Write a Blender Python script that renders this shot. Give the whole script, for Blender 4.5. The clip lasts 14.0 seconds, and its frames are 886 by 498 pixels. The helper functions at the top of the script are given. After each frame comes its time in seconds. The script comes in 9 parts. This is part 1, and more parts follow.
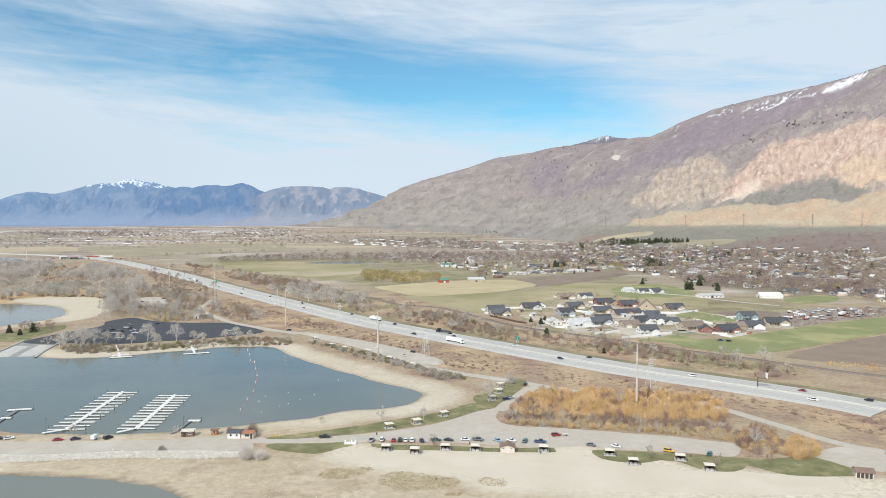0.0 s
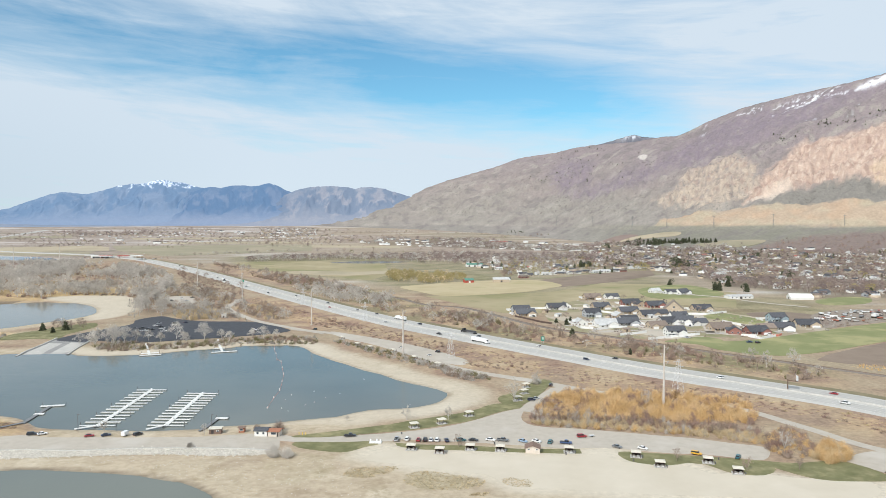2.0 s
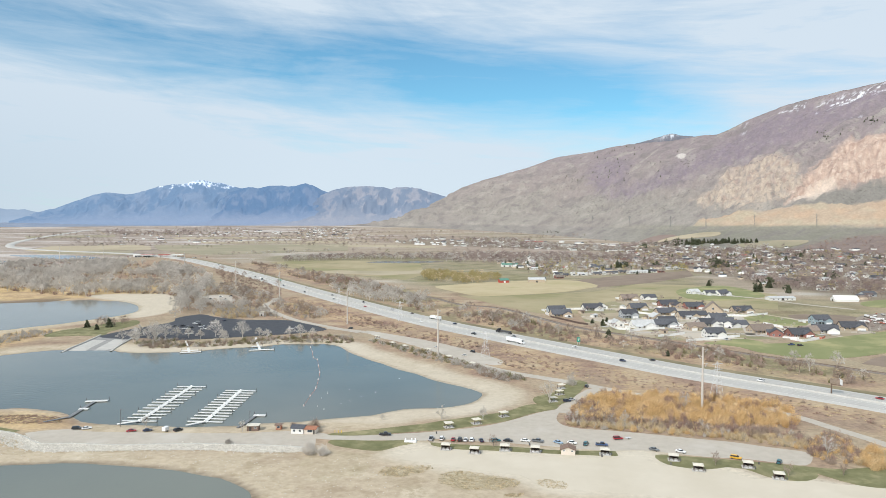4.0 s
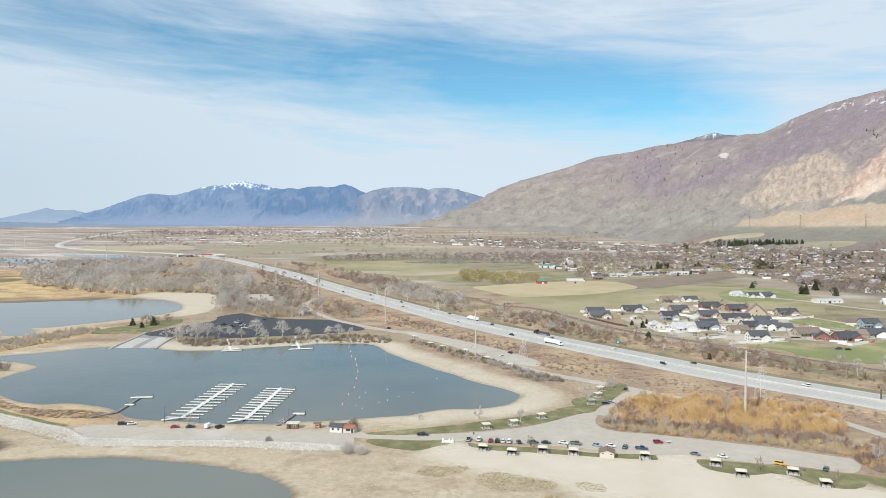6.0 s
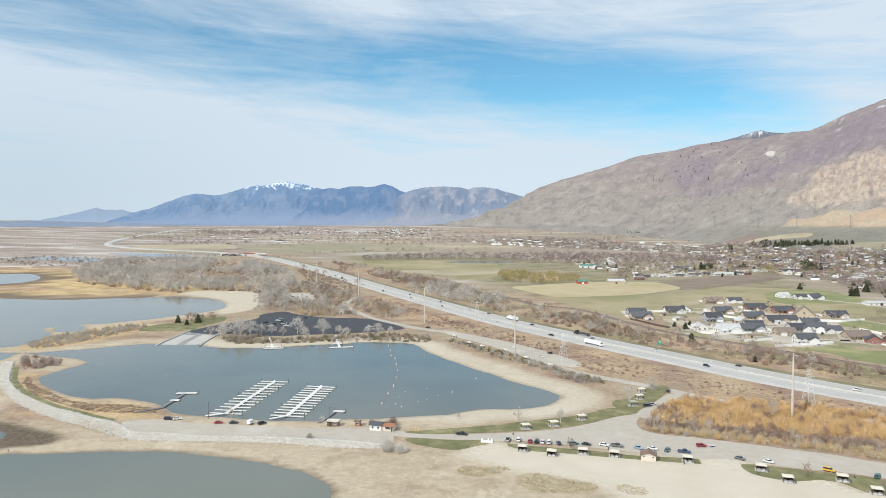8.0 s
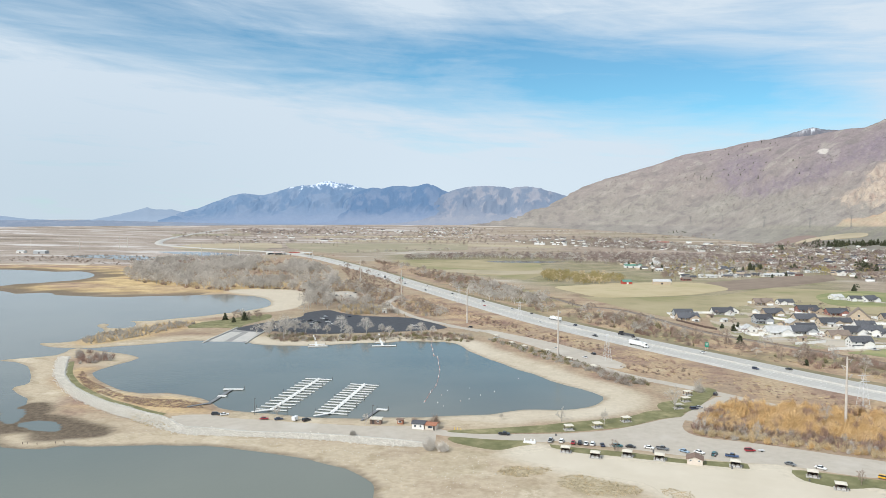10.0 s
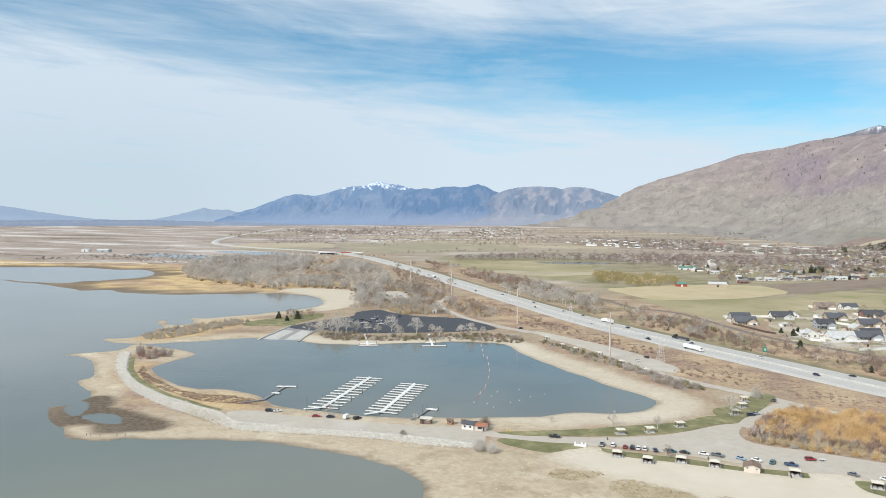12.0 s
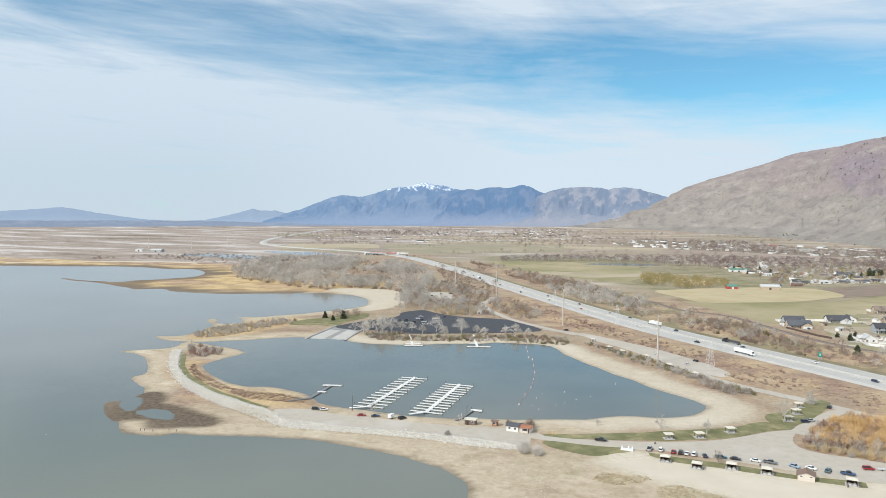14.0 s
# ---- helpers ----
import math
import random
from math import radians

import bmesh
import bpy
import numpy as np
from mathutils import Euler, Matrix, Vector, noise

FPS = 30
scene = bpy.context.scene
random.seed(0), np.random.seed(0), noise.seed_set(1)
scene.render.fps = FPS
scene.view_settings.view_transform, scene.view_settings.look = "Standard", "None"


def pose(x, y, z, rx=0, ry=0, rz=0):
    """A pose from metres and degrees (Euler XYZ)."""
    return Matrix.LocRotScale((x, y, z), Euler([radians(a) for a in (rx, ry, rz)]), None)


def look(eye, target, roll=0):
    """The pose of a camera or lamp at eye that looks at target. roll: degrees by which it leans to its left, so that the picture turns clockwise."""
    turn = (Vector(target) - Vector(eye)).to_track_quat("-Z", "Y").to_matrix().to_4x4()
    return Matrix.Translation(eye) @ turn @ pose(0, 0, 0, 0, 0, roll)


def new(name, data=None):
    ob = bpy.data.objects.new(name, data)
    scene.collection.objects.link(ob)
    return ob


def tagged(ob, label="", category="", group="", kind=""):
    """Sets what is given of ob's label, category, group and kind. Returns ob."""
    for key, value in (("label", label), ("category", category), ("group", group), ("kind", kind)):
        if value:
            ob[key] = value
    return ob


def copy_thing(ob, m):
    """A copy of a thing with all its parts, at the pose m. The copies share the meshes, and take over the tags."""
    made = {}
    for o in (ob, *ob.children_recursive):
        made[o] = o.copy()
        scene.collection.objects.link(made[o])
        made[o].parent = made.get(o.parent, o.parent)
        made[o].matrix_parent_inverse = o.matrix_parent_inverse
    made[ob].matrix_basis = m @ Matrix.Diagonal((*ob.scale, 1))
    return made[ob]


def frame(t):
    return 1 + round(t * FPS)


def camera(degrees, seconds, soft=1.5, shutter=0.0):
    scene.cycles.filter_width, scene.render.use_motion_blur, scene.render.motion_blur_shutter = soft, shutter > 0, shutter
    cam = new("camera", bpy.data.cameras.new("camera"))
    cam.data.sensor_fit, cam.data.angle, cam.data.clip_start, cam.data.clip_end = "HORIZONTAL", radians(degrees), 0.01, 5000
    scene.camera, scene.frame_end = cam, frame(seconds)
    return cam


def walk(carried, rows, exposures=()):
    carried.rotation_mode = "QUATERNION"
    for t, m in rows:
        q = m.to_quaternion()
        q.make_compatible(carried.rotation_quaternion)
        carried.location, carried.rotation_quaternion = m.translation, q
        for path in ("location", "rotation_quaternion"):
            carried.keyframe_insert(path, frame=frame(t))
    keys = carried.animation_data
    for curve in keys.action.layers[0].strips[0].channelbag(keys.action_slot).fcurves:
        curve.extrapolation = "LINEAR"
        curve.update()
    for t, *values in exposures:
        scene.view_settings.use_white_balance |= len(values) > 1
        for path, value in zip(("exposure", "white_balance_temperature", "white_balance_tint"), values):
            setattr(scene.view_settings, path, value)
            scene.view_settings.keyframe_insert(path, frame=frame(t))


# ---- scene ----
cam = camera(62.9, 14.0, soft=0.8)
PATH = [
    (0, (-21.698, -1.406, 108.619), (-21.65, 0.592, 108.526), 0.0),
    (0.5, (-21.734, -1.412, 108.621), (-21.695, 0.586, 108.528), 0.0),
    (1, (-21.768, -1.425, 108.623), (-21.744, 0.572, 108.53), 0.0),
    (1.5, (-21.79, -1.443, 108.626), (-21.79, 0.555, 108.533), 0.0),
    (2, (-21.801, -1.467, 108.63), (-21.822, 0.53, 108.537), 0.0),
    (4.5, (-21.821, -1.63, 108.694), (-21.964, 0.363, 108.601), -0.0),
    (5, (-21.839, -1.65, 108.695), (-22.007, 0.341, 108.603), -0.0),
    (5.5, (-21.881, -1.656, 108.695), (-22.076, 0.333, 108.603), -0.0),
    (6, (-21.943, -1.655, 108.695), (-22.164, 0.33, 108.603), -0.0),
    (6.5, (-22.012, -1.66, 108.694), (-22.258, 0.323, 108.602), -0.0),
    (7, (-22.077, -1.672, 108.693), (-22.35, 0.307, 108.601), -0.0),
    (7.5, (-22.128, -1.692, 108.691), (-22.428, 0.283, 108.598), -0.0),
    (8, (-22.164, -1.716, 108.69), (-22.492, 0.254, 108.597), -0.0),
    (10.5, (-22.268, -1.86, 108.688), (-22.744, 0.08, 108.594), -0.0),
    (11, (-22.307, -1.882, 108.687), (-22.818, 0.05, 108.594), 0.0),
    (11.5, (-22.363, -1.896, 108.687), (-22.907, 0.026, 108.594), 0.0),
    (12, (-22.428, -1.903, 108.687), (-23.005, 0.009, 108.594), 0.1),
    (12.5, (-22.493, -1.905, 108.687), (-23.104, -0.003, 108.594), 0.1),
    (13, (-22.55, -1.901, 108.687), (-23.195, -0.011, 108.595), 0.1),
    (13.5, (-22.59, -1.9, 108.687), (-23.271, -0.022, 108.595), 0.1),
    (14, (-22.617, -1.901, 108.685), (-23.311, -0.028, 108.594), 0.1),
]
walk(cam, [(t, look(eye, target, roll)) for t, eye, target, roll in PATH], exposures=[(0, 0.0, 6500, 10), (14, 0.0, 6500, 10)])

# ---- sun, sky and exposure ----
SUN_AZ, SUN_EL = radians(211), radians(40)     # where the sun stands, clockwise from the view's ahead
scene.view_settings.exposure = 0.0
sun = new("sun", bpy.data.lights.new("sun", "SUN"))
sun.data.energy, sun.data.angle, sun.data.color = 3.6, radians(0.6), (1.0, 0.962, 0.895)
sun_way = Vector((math.sin(SUN_AZ) * math.cos(SUN_EL), math.cos(SUN_AZ) * math.cos(SUN_EL), math.sin(SUN_EL)))
sun.rotation_euler = sun_way.to_track_quat("Z", "Y").to_euler()

world = bpy.data.worlds.new("sky")
scene.world = world
world.use_nodes = True


def link(nt, a, b):
    nt.links.new(a, b)


def node(nt, kind, **values):
    n = nt.nodes.new(kind)
    for k, v in values.items():
        n.inputs[k].default_value = v
    return n


def math_node(nt, op, a, b=None, c=None, clamp=False):
    n = nt.nodes.new("ShaderNodeMath")
    n.operation, n.use_clamp = op, clamp
    for i, v in enumerate((a, b, c)):
        if v is None:
            continue
        if isinstance(v, (int, float)):
            n.inputs[i].default_value = v
        else:
            link(nt, v, n.inputs[i])
    return n.outputs[0]


def ramp_node(nt, fac, stops):
    n = nt.nodes.new("ShaderNodeValToRGB")
    els = n.color_ramp.elements
    while len(els) < len(stops):
        els.new(0.5)
    for e, (p, c) in zip(els, stops):
        e.position, e.color = p, (*c, 1) if len(c) == 3 else c
    link(nt, fac, n.inputs[0])
    return n.outputs[0]


def mix_node(nt, fac, a, b):
    n = nt.nodes.new("ShaderNodeMix")
    n.data_type = "RGBA"
    for i, v in ((0, fac), (6, a), (7, b)):
        if isinstance(v, (int, float)):
            n.inputs[i].default_value = v
        elif isinstance(v, tuple):
            n.inputs[i].default_value = (*v, 1)
        else:
            link(nt, v, n.inputs[i])
    return n.outputs[2]


def noise_node(nt, vec, scale, detail=4.0, rough=0.55, lac=2.0, dist=0.0):
    n = node(nt, "ShaderNodeTexNoise", Scale=scale, Detail=detail, Roughness=rough, Lacunarity=lac, Distortion=dist)
    link(nt, vec, n.inputs["Vector"])
    return n.outputs[0]


def build_sky():
    nt = world.node_tree
    nt.nodes.clear()
    sky = nt.nodes.new("ShaderNodeTexSky")
    sky.sky_type, sky.sun_disc = "NISHITA", False
    sky.sun_elevation, sky.sun_rotation = SUN_EL, SUN_AZ
    sky.altitude, sky.air_density, sky.dust_density, sky.ozone_density = 1300, 1.0, 0.4, 1.4
    clear = node(nt, "ShaderNodeBackground", Strength=0.12)
    tint = nt.nodes.new("ShaderNodeMix")
    tint.data_type, tint.blend_type = "RGBA", "MULTIPLY"
    tint.inputs[0].default_value, tint.inputs[7].default_value = 1.0, (0.53, 0.98, 1.04, 1)
    link(nt, sky.outputs[0], tint.inputs[6])
    link(nt, tint.outputs[2], clear.inputs[0])
    way = nt.nodes.new("ShaderNodeTexCoord").outputs["Generated"]
    xyz = nt.nodes.new("ShaderNodeSeparateXYZ")
    link(nt, way, xyz.inputs[0])
    x, y, z = xyz.outputs
    turn = math_node(nt, "MULTIPLY", math_node(nt, "ARCTAN2", x, y), 57.2958)
    lift = math_node(nt, "MULTIPLY", math_node(nt, "ARCSINE", z), 57.2958)
    bell = lambda v, wide: math_node(nt, "POWER", 2.718, math_node(nt, "MULTIPLY", math_node(nt, "POWER", math_node(nt, "DIVIDE", v, wide), 2.0), -1.0))
    # thin high cloud drawn out along a clearer belt that sinks towards the mountain
    tilted = math_node(nt, "ADD", lift, math_node(nt, "MULTIPLY", turn, 0.11))
    flat = nt.nodes.new("ShaderNodeCombineXYZ")
    link(nt, math_node(nt, "MULTIPLY", turn, 0.045), flat.inputs[0])
    link(nt, math_node(nt, "MULTIPLY", tilted, 0.21), flat.inputs[1])
    wisps = noise_node(nt, flat.outputs[0], 1.0, 9.0, 0.6, 2.1, 0.9)
    threads = nt.nodes.new("ShaderNodeCombineXYZ")
    link(nt, math_node(nt, "MULTIPLY", turn, 0.10), threads.inputs[0])
    link(nt, math_node(nt, "MULTIPLY", math_node(nt, "ADD", lift, math_node(nt, "MULTIPLY", turn, 0.05)), 0.9), threads.inputs[1])
    fine = noise_node(nt, threads.outputs[0], 1.0, 7.0, 0.62, 2.0, 0.5)
    amount = math_node(nt, "ADD", math_node(nt, "MULTIPLY", math_node(nt, "SUBTRACT", wisps, 0.5), 1.25), math_node(nt, "MULTIPLY", math_node(nt, "SUBTRACT", fine, 0.5), 0.85))
    belt = bell(math_node(nt, "SUBTRACT", tilted, 10.2), 3.4)
    side = math_node(nt, "ADD", math_node(nt, "MULTIPLY", bell(math_node(nt, "SUBTRACT", turn, 0.0), 17.0), 0.50), 0.55)
    veil = math_node(nt, "DIVIDE", math_node(nt, "SUBTRACT", turn, 11.0), 8.0, clamp=True)
    belt = math_node(nt, "MULTIPLY", math_node(nt, "MULTIPLY", belt, side), math_node(nt, "SUBTRACT", 1.0, math_node(nt, "MULTIPLY", veil, 0.85)))
    amount = math_node(nt, "ADD", math_node(nt, "SUBTRACT", 0.82, math_node(nt, "MULTIPLY", belt, 0.92)), amount)
    low = bell(lift, 6.0)
    amount = math_node(nt, "ADD", amount, math_node(nt, "MULTIPLY", low, 0.2))
    fac = ramp_node(nt, amount, [(0.0, (0.06, 0.06, 0.06)), (0.40, (0.44, 0.44, 0.44)), (0.85, (0.97, 0.97, 0.97))])
    cloud = node(nt, "ShaderNodeBackground", Color=(0.785, 0.905, 1.02, 1), Strength=0.865)
    west = math_node(nt, "DIVIDE", math_node(nt, "SUBTRACT", -14.0, turn), 24.0, clamp=True)
    link(nt, mix_node(nt, math_node(nt, "MULTIPLY", west, bell(math_node(nt, "SUBTRACT", lift, 1.0), 7.0)), (0.785, 0.905, 1.02), (0.675, 0.80, 0.915)), cloud.inputs[0])
    mixed = nt.nodes.new("ShaderNodeMixShader")
    link(nt, fac, mixed.inputs[0])
    link(nt, clear.outputs[0], mixed.inputs[1])
    link(nt, cloud.outputs[0], mixed.inputs[2])
    out = nt.nodes.new("ShaderNodeOutputWorld")
    link(nt, mixed.outputs[0], out.inputs[0])


build_sky()
# ---- the plan: outlines of the shore, lots, lawns, fields and roads ----
SHORE_BEACH = [(-107, 249), (-111, 266), (-114, 273), (-118, 277), (-124, 282), (-131, 287), (-141, 290), (-153, 295), (-166, 297), (-178, 299), (-190, 300), (-196, 301), (-206, 301), (-221, 298), (-229, 297), (-242, 293), (-259, 288), (-272, 286), (-276, 280), (-287, 278), (-298, 278), (-305, 283), (-312, 291), (-319, 293), (-329, 299), (-342, 310), (-352, 321), (-348, 327), (-346, 337), (-346, 345), (-356, 357), (-367, 363), (-383, 374), (-387, 380), (-385, 388), (-395, 402), (-417, 425), (-428, 435), (-450, 446), (-464, 446), (-462, 452), (-450, 462), (-438, 474), (-440, 487)]
SHORE_HARBOUR = [(-446, 502), (-428, 500), (-404, 494), (-387, 490), (-368, 479), (-367, 467), (-369, 452), (-369, 436), (-367, 426), (-349, 409), (-327, 394), (-312, 386), (-297, 383), (-284, 388), (-270, 385), (-257, 381), (-250, 377), (-243, 371), (-234, 363), (-216, 359), (-202, 359), (-188, 358), (-177, 357), (-161, 359), (-149, 361), (-141, 365), (-129, 368), (-119, 370), (-106, 376), (-95, 380), (-83, 384), (-75, 392), (-67, 398), (-58, 400), (-49, 401), (-41, 404), (-32, 411), (-27, 419), (-24, 429), (-24, 437), (-30, 446), (-38, 454), (-47, 461), (-58, 472), (-70, 489), (-83, 501), (-97, 520)]
SHORE_SPIT = [(-107, 531), (-120, 549), (-130, 563), (-141, 585), (-147, 593), (-158, 598), (-170, 596), (-180, 596), (-194, 594), (-206, 583), (-224, 577), (-241, 568), (-257, 556), (-272, 554), (-286, 551), (-302, 551), (-313, 553), (-323, 562), (-360, 558), (-368, 558), (-380, 550), (-394, 536), (-405, 526), (-417, 519), (-431, 507), (-452, 503), (-469, 503), (-487, 512), (-490, 517), (-475, 523), (-469, 531), (-471, 541), (-470, 551), (-476, 571), (-485, 590), (-509, 610), (-515, 621), (-513, 626), (-503, 621), (-496, 607), (-489, 601), (-476, 602), (-469, 608), (-477, 626), (-489, 640), (-501, 644), (-492, 647), (-475, 654)]
SHORE_NORTH = [(-465, 671), (-447, 692), (-436, 716), (-421, 743), (-415, 767), (-415, 790), (-426, 817), (-442, 844), (-461, 865), (-488, 885), (-506, 886), (-528, 893), (-558, 882), (-576, 868), (-613, 855), (-646, 835), (-680, 830), (-720, 832), (-753, 836), (-774, 854), (-791, 856), (-809, 841), (-811, 832), (-847, 854), (-883, 868), (-917, 885), (-974, 906), (-1016, 912), (-1089, 944), (-1061, 942), (-1016, 924), (-964, 920), (-926, 923), (-927, 956), (-908, 974), (-895, 1014), (-885, 1030), (-890, 1066), (-912, 1112), (-950, 1156), (-1010, 1197), (-1053, 1181), (-1130, 1203), (-1210, 1207), (-1266, 1186), (-1391, 1155), (-1461, 1145)]
MUD_FLAT = [(-346, 312), (-347, 326), (-346, 345), (-337, 350), (-324, 339), (-320, 329), (-308, 328), (-286, 320), (-269, 314), (-264, 304), (-275, 298), (-290, 291), (-300, 301), (-311, 299), (-317, 292), (-301, 279), (-285, 276), (-292, 272), (-307, 282), (-330, 296)]
POOL_A = [(-342, 323), (-347, 335), (-339, 335), (-331, 327), (-327, 319), (-323, 313), (-330, 313)]
POOL_B = [(-318, 310), (-316, 318), (-306, 319), (-295, 312), (-292, 306), (-299, 305), (-307, 306)]
DIKE_CREST = [(-422, 470), (-409, 452), (-383, 419), (-368, 404), (-351, 389), (-329, 374), (-305, 360), (-288, 353), (-270, 345), (-258, 341), (-250, 337), (-240, 330), (-232, 325), (-218, 326), (-204, 325), (-192, 325), (-171, 328), (-150, 329), (-129, 329), (-115, 328), (-102, 326)]
DIKE_FOOT = [(-431, 472), (-419, 453), (-397, 426), (-380, 407), (-356, 385), (-331, 365), (-305, 349), (-279, 336), (-263, 330), (-248, 323), (-235, 317), (-224, 314), (-206, 316), (-188, 318), (-167, 320), (-147, 321), (-126, 319), (-100, 322)]
STRIP_LOT = [(-250, 341), (-244, 345), (-230, 349), (-223, 346), (-208, 345), (-195, 346), (-181, 345), (-163, 346), (-144, 347), (-130, 350), (-114, 353), (-107, 351), (-102, 327), (-115, 329), (-130, 330), (-150, 330), (-171, 329), (-192, 326), (-205, 326), (-219, 327), (-232, 326), (-241, 332)]
MAIN_LOT = [(-109, 352), (-91, 346), (-64, 351), (-51, 354), (-37, 359), (-20, 368), (-8, 378), (8, 394), (17, 400), (19, 397), (16, 382), (18, 371), (26, 365), (43, 362), (65, 356), (81, 351), (96, 347), (111, 340), (125, 334), (125, 328), (117, 316), (105, 319), (93, 323), (81, 324), (69, 327), (59, 330), (51, 332), (33, 331), (12, 335), (-9, 339), (-26, 341), (-49, 344), (-50, 341), (-69, 340), (-90, 339), (-106, 342)]
BRANCH = [(19, 394), (28, 416), (40, 438), (48, 449), (64, 440)]
FRONTAGE = [(-172, 681), (-143, 666), (-120, 649), (-96, 620), (-69, 584), (-45, 549), (-23, 514), (-4, 494), (15, 480), (32, 468), (52, 451), (70, 436)]
FRONTAGE_EAST = [(133, 408), (146, 392), (154, 375), (163, 357), (169, 342), (177, 330), (188, 320)]
EAST_LOT = [(162, 324), (175, 328), (187, 317), (172, 295), (165, 297), (161, 300), (156, 309), (152, 315)]
BEACH_LOT = [(-133, 668), (-98, 641), (-64, 610), (-34, 574), (-9, 534), (-15, 518), (-34, 533), (-58, 561), (-89, 603), (-117, 633)]
RAMP_LOT = [(-364, 619), (-359, 657), (-339, 708), (-346, 739), (-332, 767), (-306, 747), (-272, 731), (-218, 726), (-180, 685), (-173, 668), (-195, 648), (-249, 622), (-292, 607), (-324, 616), (-330, 609)]
RAMP = [(-356, 551), (-366, 624), (-334, 617), (-321, 558)]
LOOP_ROAD = [(-137, 656), (-173, 687), (-217, 730), (-249, 776), (-275, 821), (-286, 853), (-288, 892), (-295, 924)]
NORTH_LOT = [(-397, 934), (-385, 963), (-361, 947), (-336, 875), (-362, 866)]
LAWN_STRIP = [(-100, 348), (-77, 358), (-55, 368), (-44, 375), (-26, 385), (-10, 395), (3, 410), (18, 410), (18, 402), (5, 393), (-11, 376), (-26, 367), (-40, 360), (-59, 354), (-75, 349), (-91, 346)]
LAWN_ROAD = [(-96, 339), (-74, 339), (-58, 341), (-56, 336), (-62, 332), (-69, 325), (-77, 325), (-93, 331)]
LAWN_ISLAND = [(-48, 338), (-36, 336), (-10, 334), (11, 330), (38, 330), (38, 324), (24, 324), (-2, 326), (-20, 328), (-36, 329), (-47, 334)]
LAWN_EAST = [(55, 326), (68, 325), (93, 320), (107, 317), (115, 312), (117, 304), (109, 297), (97, 299), (89, 310), (82, 312), (71, 308), (57, 314)]
LAWN_FAR_EAST = [(108, 316), (128, 312), (147, 315), (155, 310), (160, 298), (157, 291), (134, 291), (125, 296), (117, 306)]
LAWN_CABINS = [(7, 426), (19, 439), (28, 457), (35, 473), (44, 468), (39, 450), (30, 427), (19, 409), (8, 412)]
SAND = [(-71, 316), (-67, 326), (-57, 336), (-47, 336), (-20, 326), (36, 323), (51, 330), (55, 315), (84, 310), (96, 296), (114, 299), (134, 290), (153, 290), (166, 285), (151, 262), (73, 266), (21, 274), (-1, 278), (-11, 293), (-35, 301), (-50, 308)]
HW_ON = [(-763, 1731), (-928, 1870), (-1078, 1946), (-1227, 1999), (-1390, 2089), (-1522, 2201), (-1673, 2462), (-1830, 2901), (-2019, 3555)]
RAIL = [(-188, 1107), (-133, 998), (-85, 932), (-51, 870), (-1, 834), (65, 702), (121, 641), (180, 575), (214, 542), (243, 513), (269, 487), (287, 473), (330, 395)]
FIELD_GREEN = [(172, 616), (197, 618), (228, 621), (259, 635), (296, 659), (335, 682), (376, 707), (418, 729), (470, 757), (401, 650), (362, 626), (322, 601), (286, 578), (260, 564), (233, 555), (213, 560), (193, 581), (187, 602)]
FIELD_PLOUGH = [(395, 641), (365, 623), (325, 599), (295, 578), (268, 557), (252, 539), (266, 526), (287, 517), (306, 502)]
FIELD_MID = [(-59, 970), (18, 976), (125, 1024), (221, 1154), (326, 1123), (375, 1006), (313, 846), (250, 875), (169, 904), (80, 801), (38, 797), (1, 853), (-32, 920)]
FIELD_BROWN = [(131, 1214), (263, 1355), (371, 1423), (348, 1307), (249, 1179), (145, 1088)]
FIELD_STRAW = [(-98, 1088), (-62, 1127), (-14, 1169), (81, 1209), (129, 1194), (150, 1120), (124, 1069), (83, 1019), (18, 982), (-29, 966), (-65, 1018)]
FIELD_WEST = [(-524, 1646), (-352, 1707), (-169, 1618), (-133, 1321), (-156, 1198), (-228, 1273), (-292, 1319), (-395, 1424)]
LAWN_HOUSES = [(257, 1062), (341, 1127), (355, 996), (278, 932), (240, 956)]
LAWN_SUB = [(250, 776), (277, 799), (287, 784), (301, 744), (284, 717), (267, 725), (253, 750)]
HIGHWAY = [(233, 389), (211, 417), (175, 451), (118, 502), (65, 560), (-6, 640), (-80, 729), (-176, 869), (-319, 1087), (-506, 1381), (-734, 1699), (-877, 1842)]

# ---- where bushes and trees grow ----
WOOD_NORTH = [(-975, 1311), (-1002, 1557), (-806, 1543), (-631, 1409), (-505, 1220), (-428, 1062), (-410, 949), (-426, 895), (-482, 922), (-550, 929), (-698, 989), (-822, 1084)]
WOOD_MID = [(-451, 844), (-436, 929), (-366, 843), (-277, 770), (-204, 740), (-193, 769), (-265, 879), (-334, 980), (-387, 1033), (-412, 996), (-451, 996)]
WOOD_RAMP = [(-317, 591), (-304, 613), (-275, 599), (-244, 604), (-218, 620), (-189, 631), (-159, 635), (-137, 630), (-135, 601), (-151, 601), (-180, 599), (-218, 588), (-255, 575), (-294, 567)]
SPIT_BRUSH = [(-463, 531), (-473, 559), (-469, 579), (-462, 605), (-455, 624), (-439, 652), (-421, 645), (-422, 596), (-426, 565), (-435, 535), (-444, 519)]
SPIT_LAWN = [(-414, 618), (-383, 625), (-362, 621), (-370, 647), (-366, 692), (-381, 720), (-398, 699), (-410, 671), (-421, 645)]
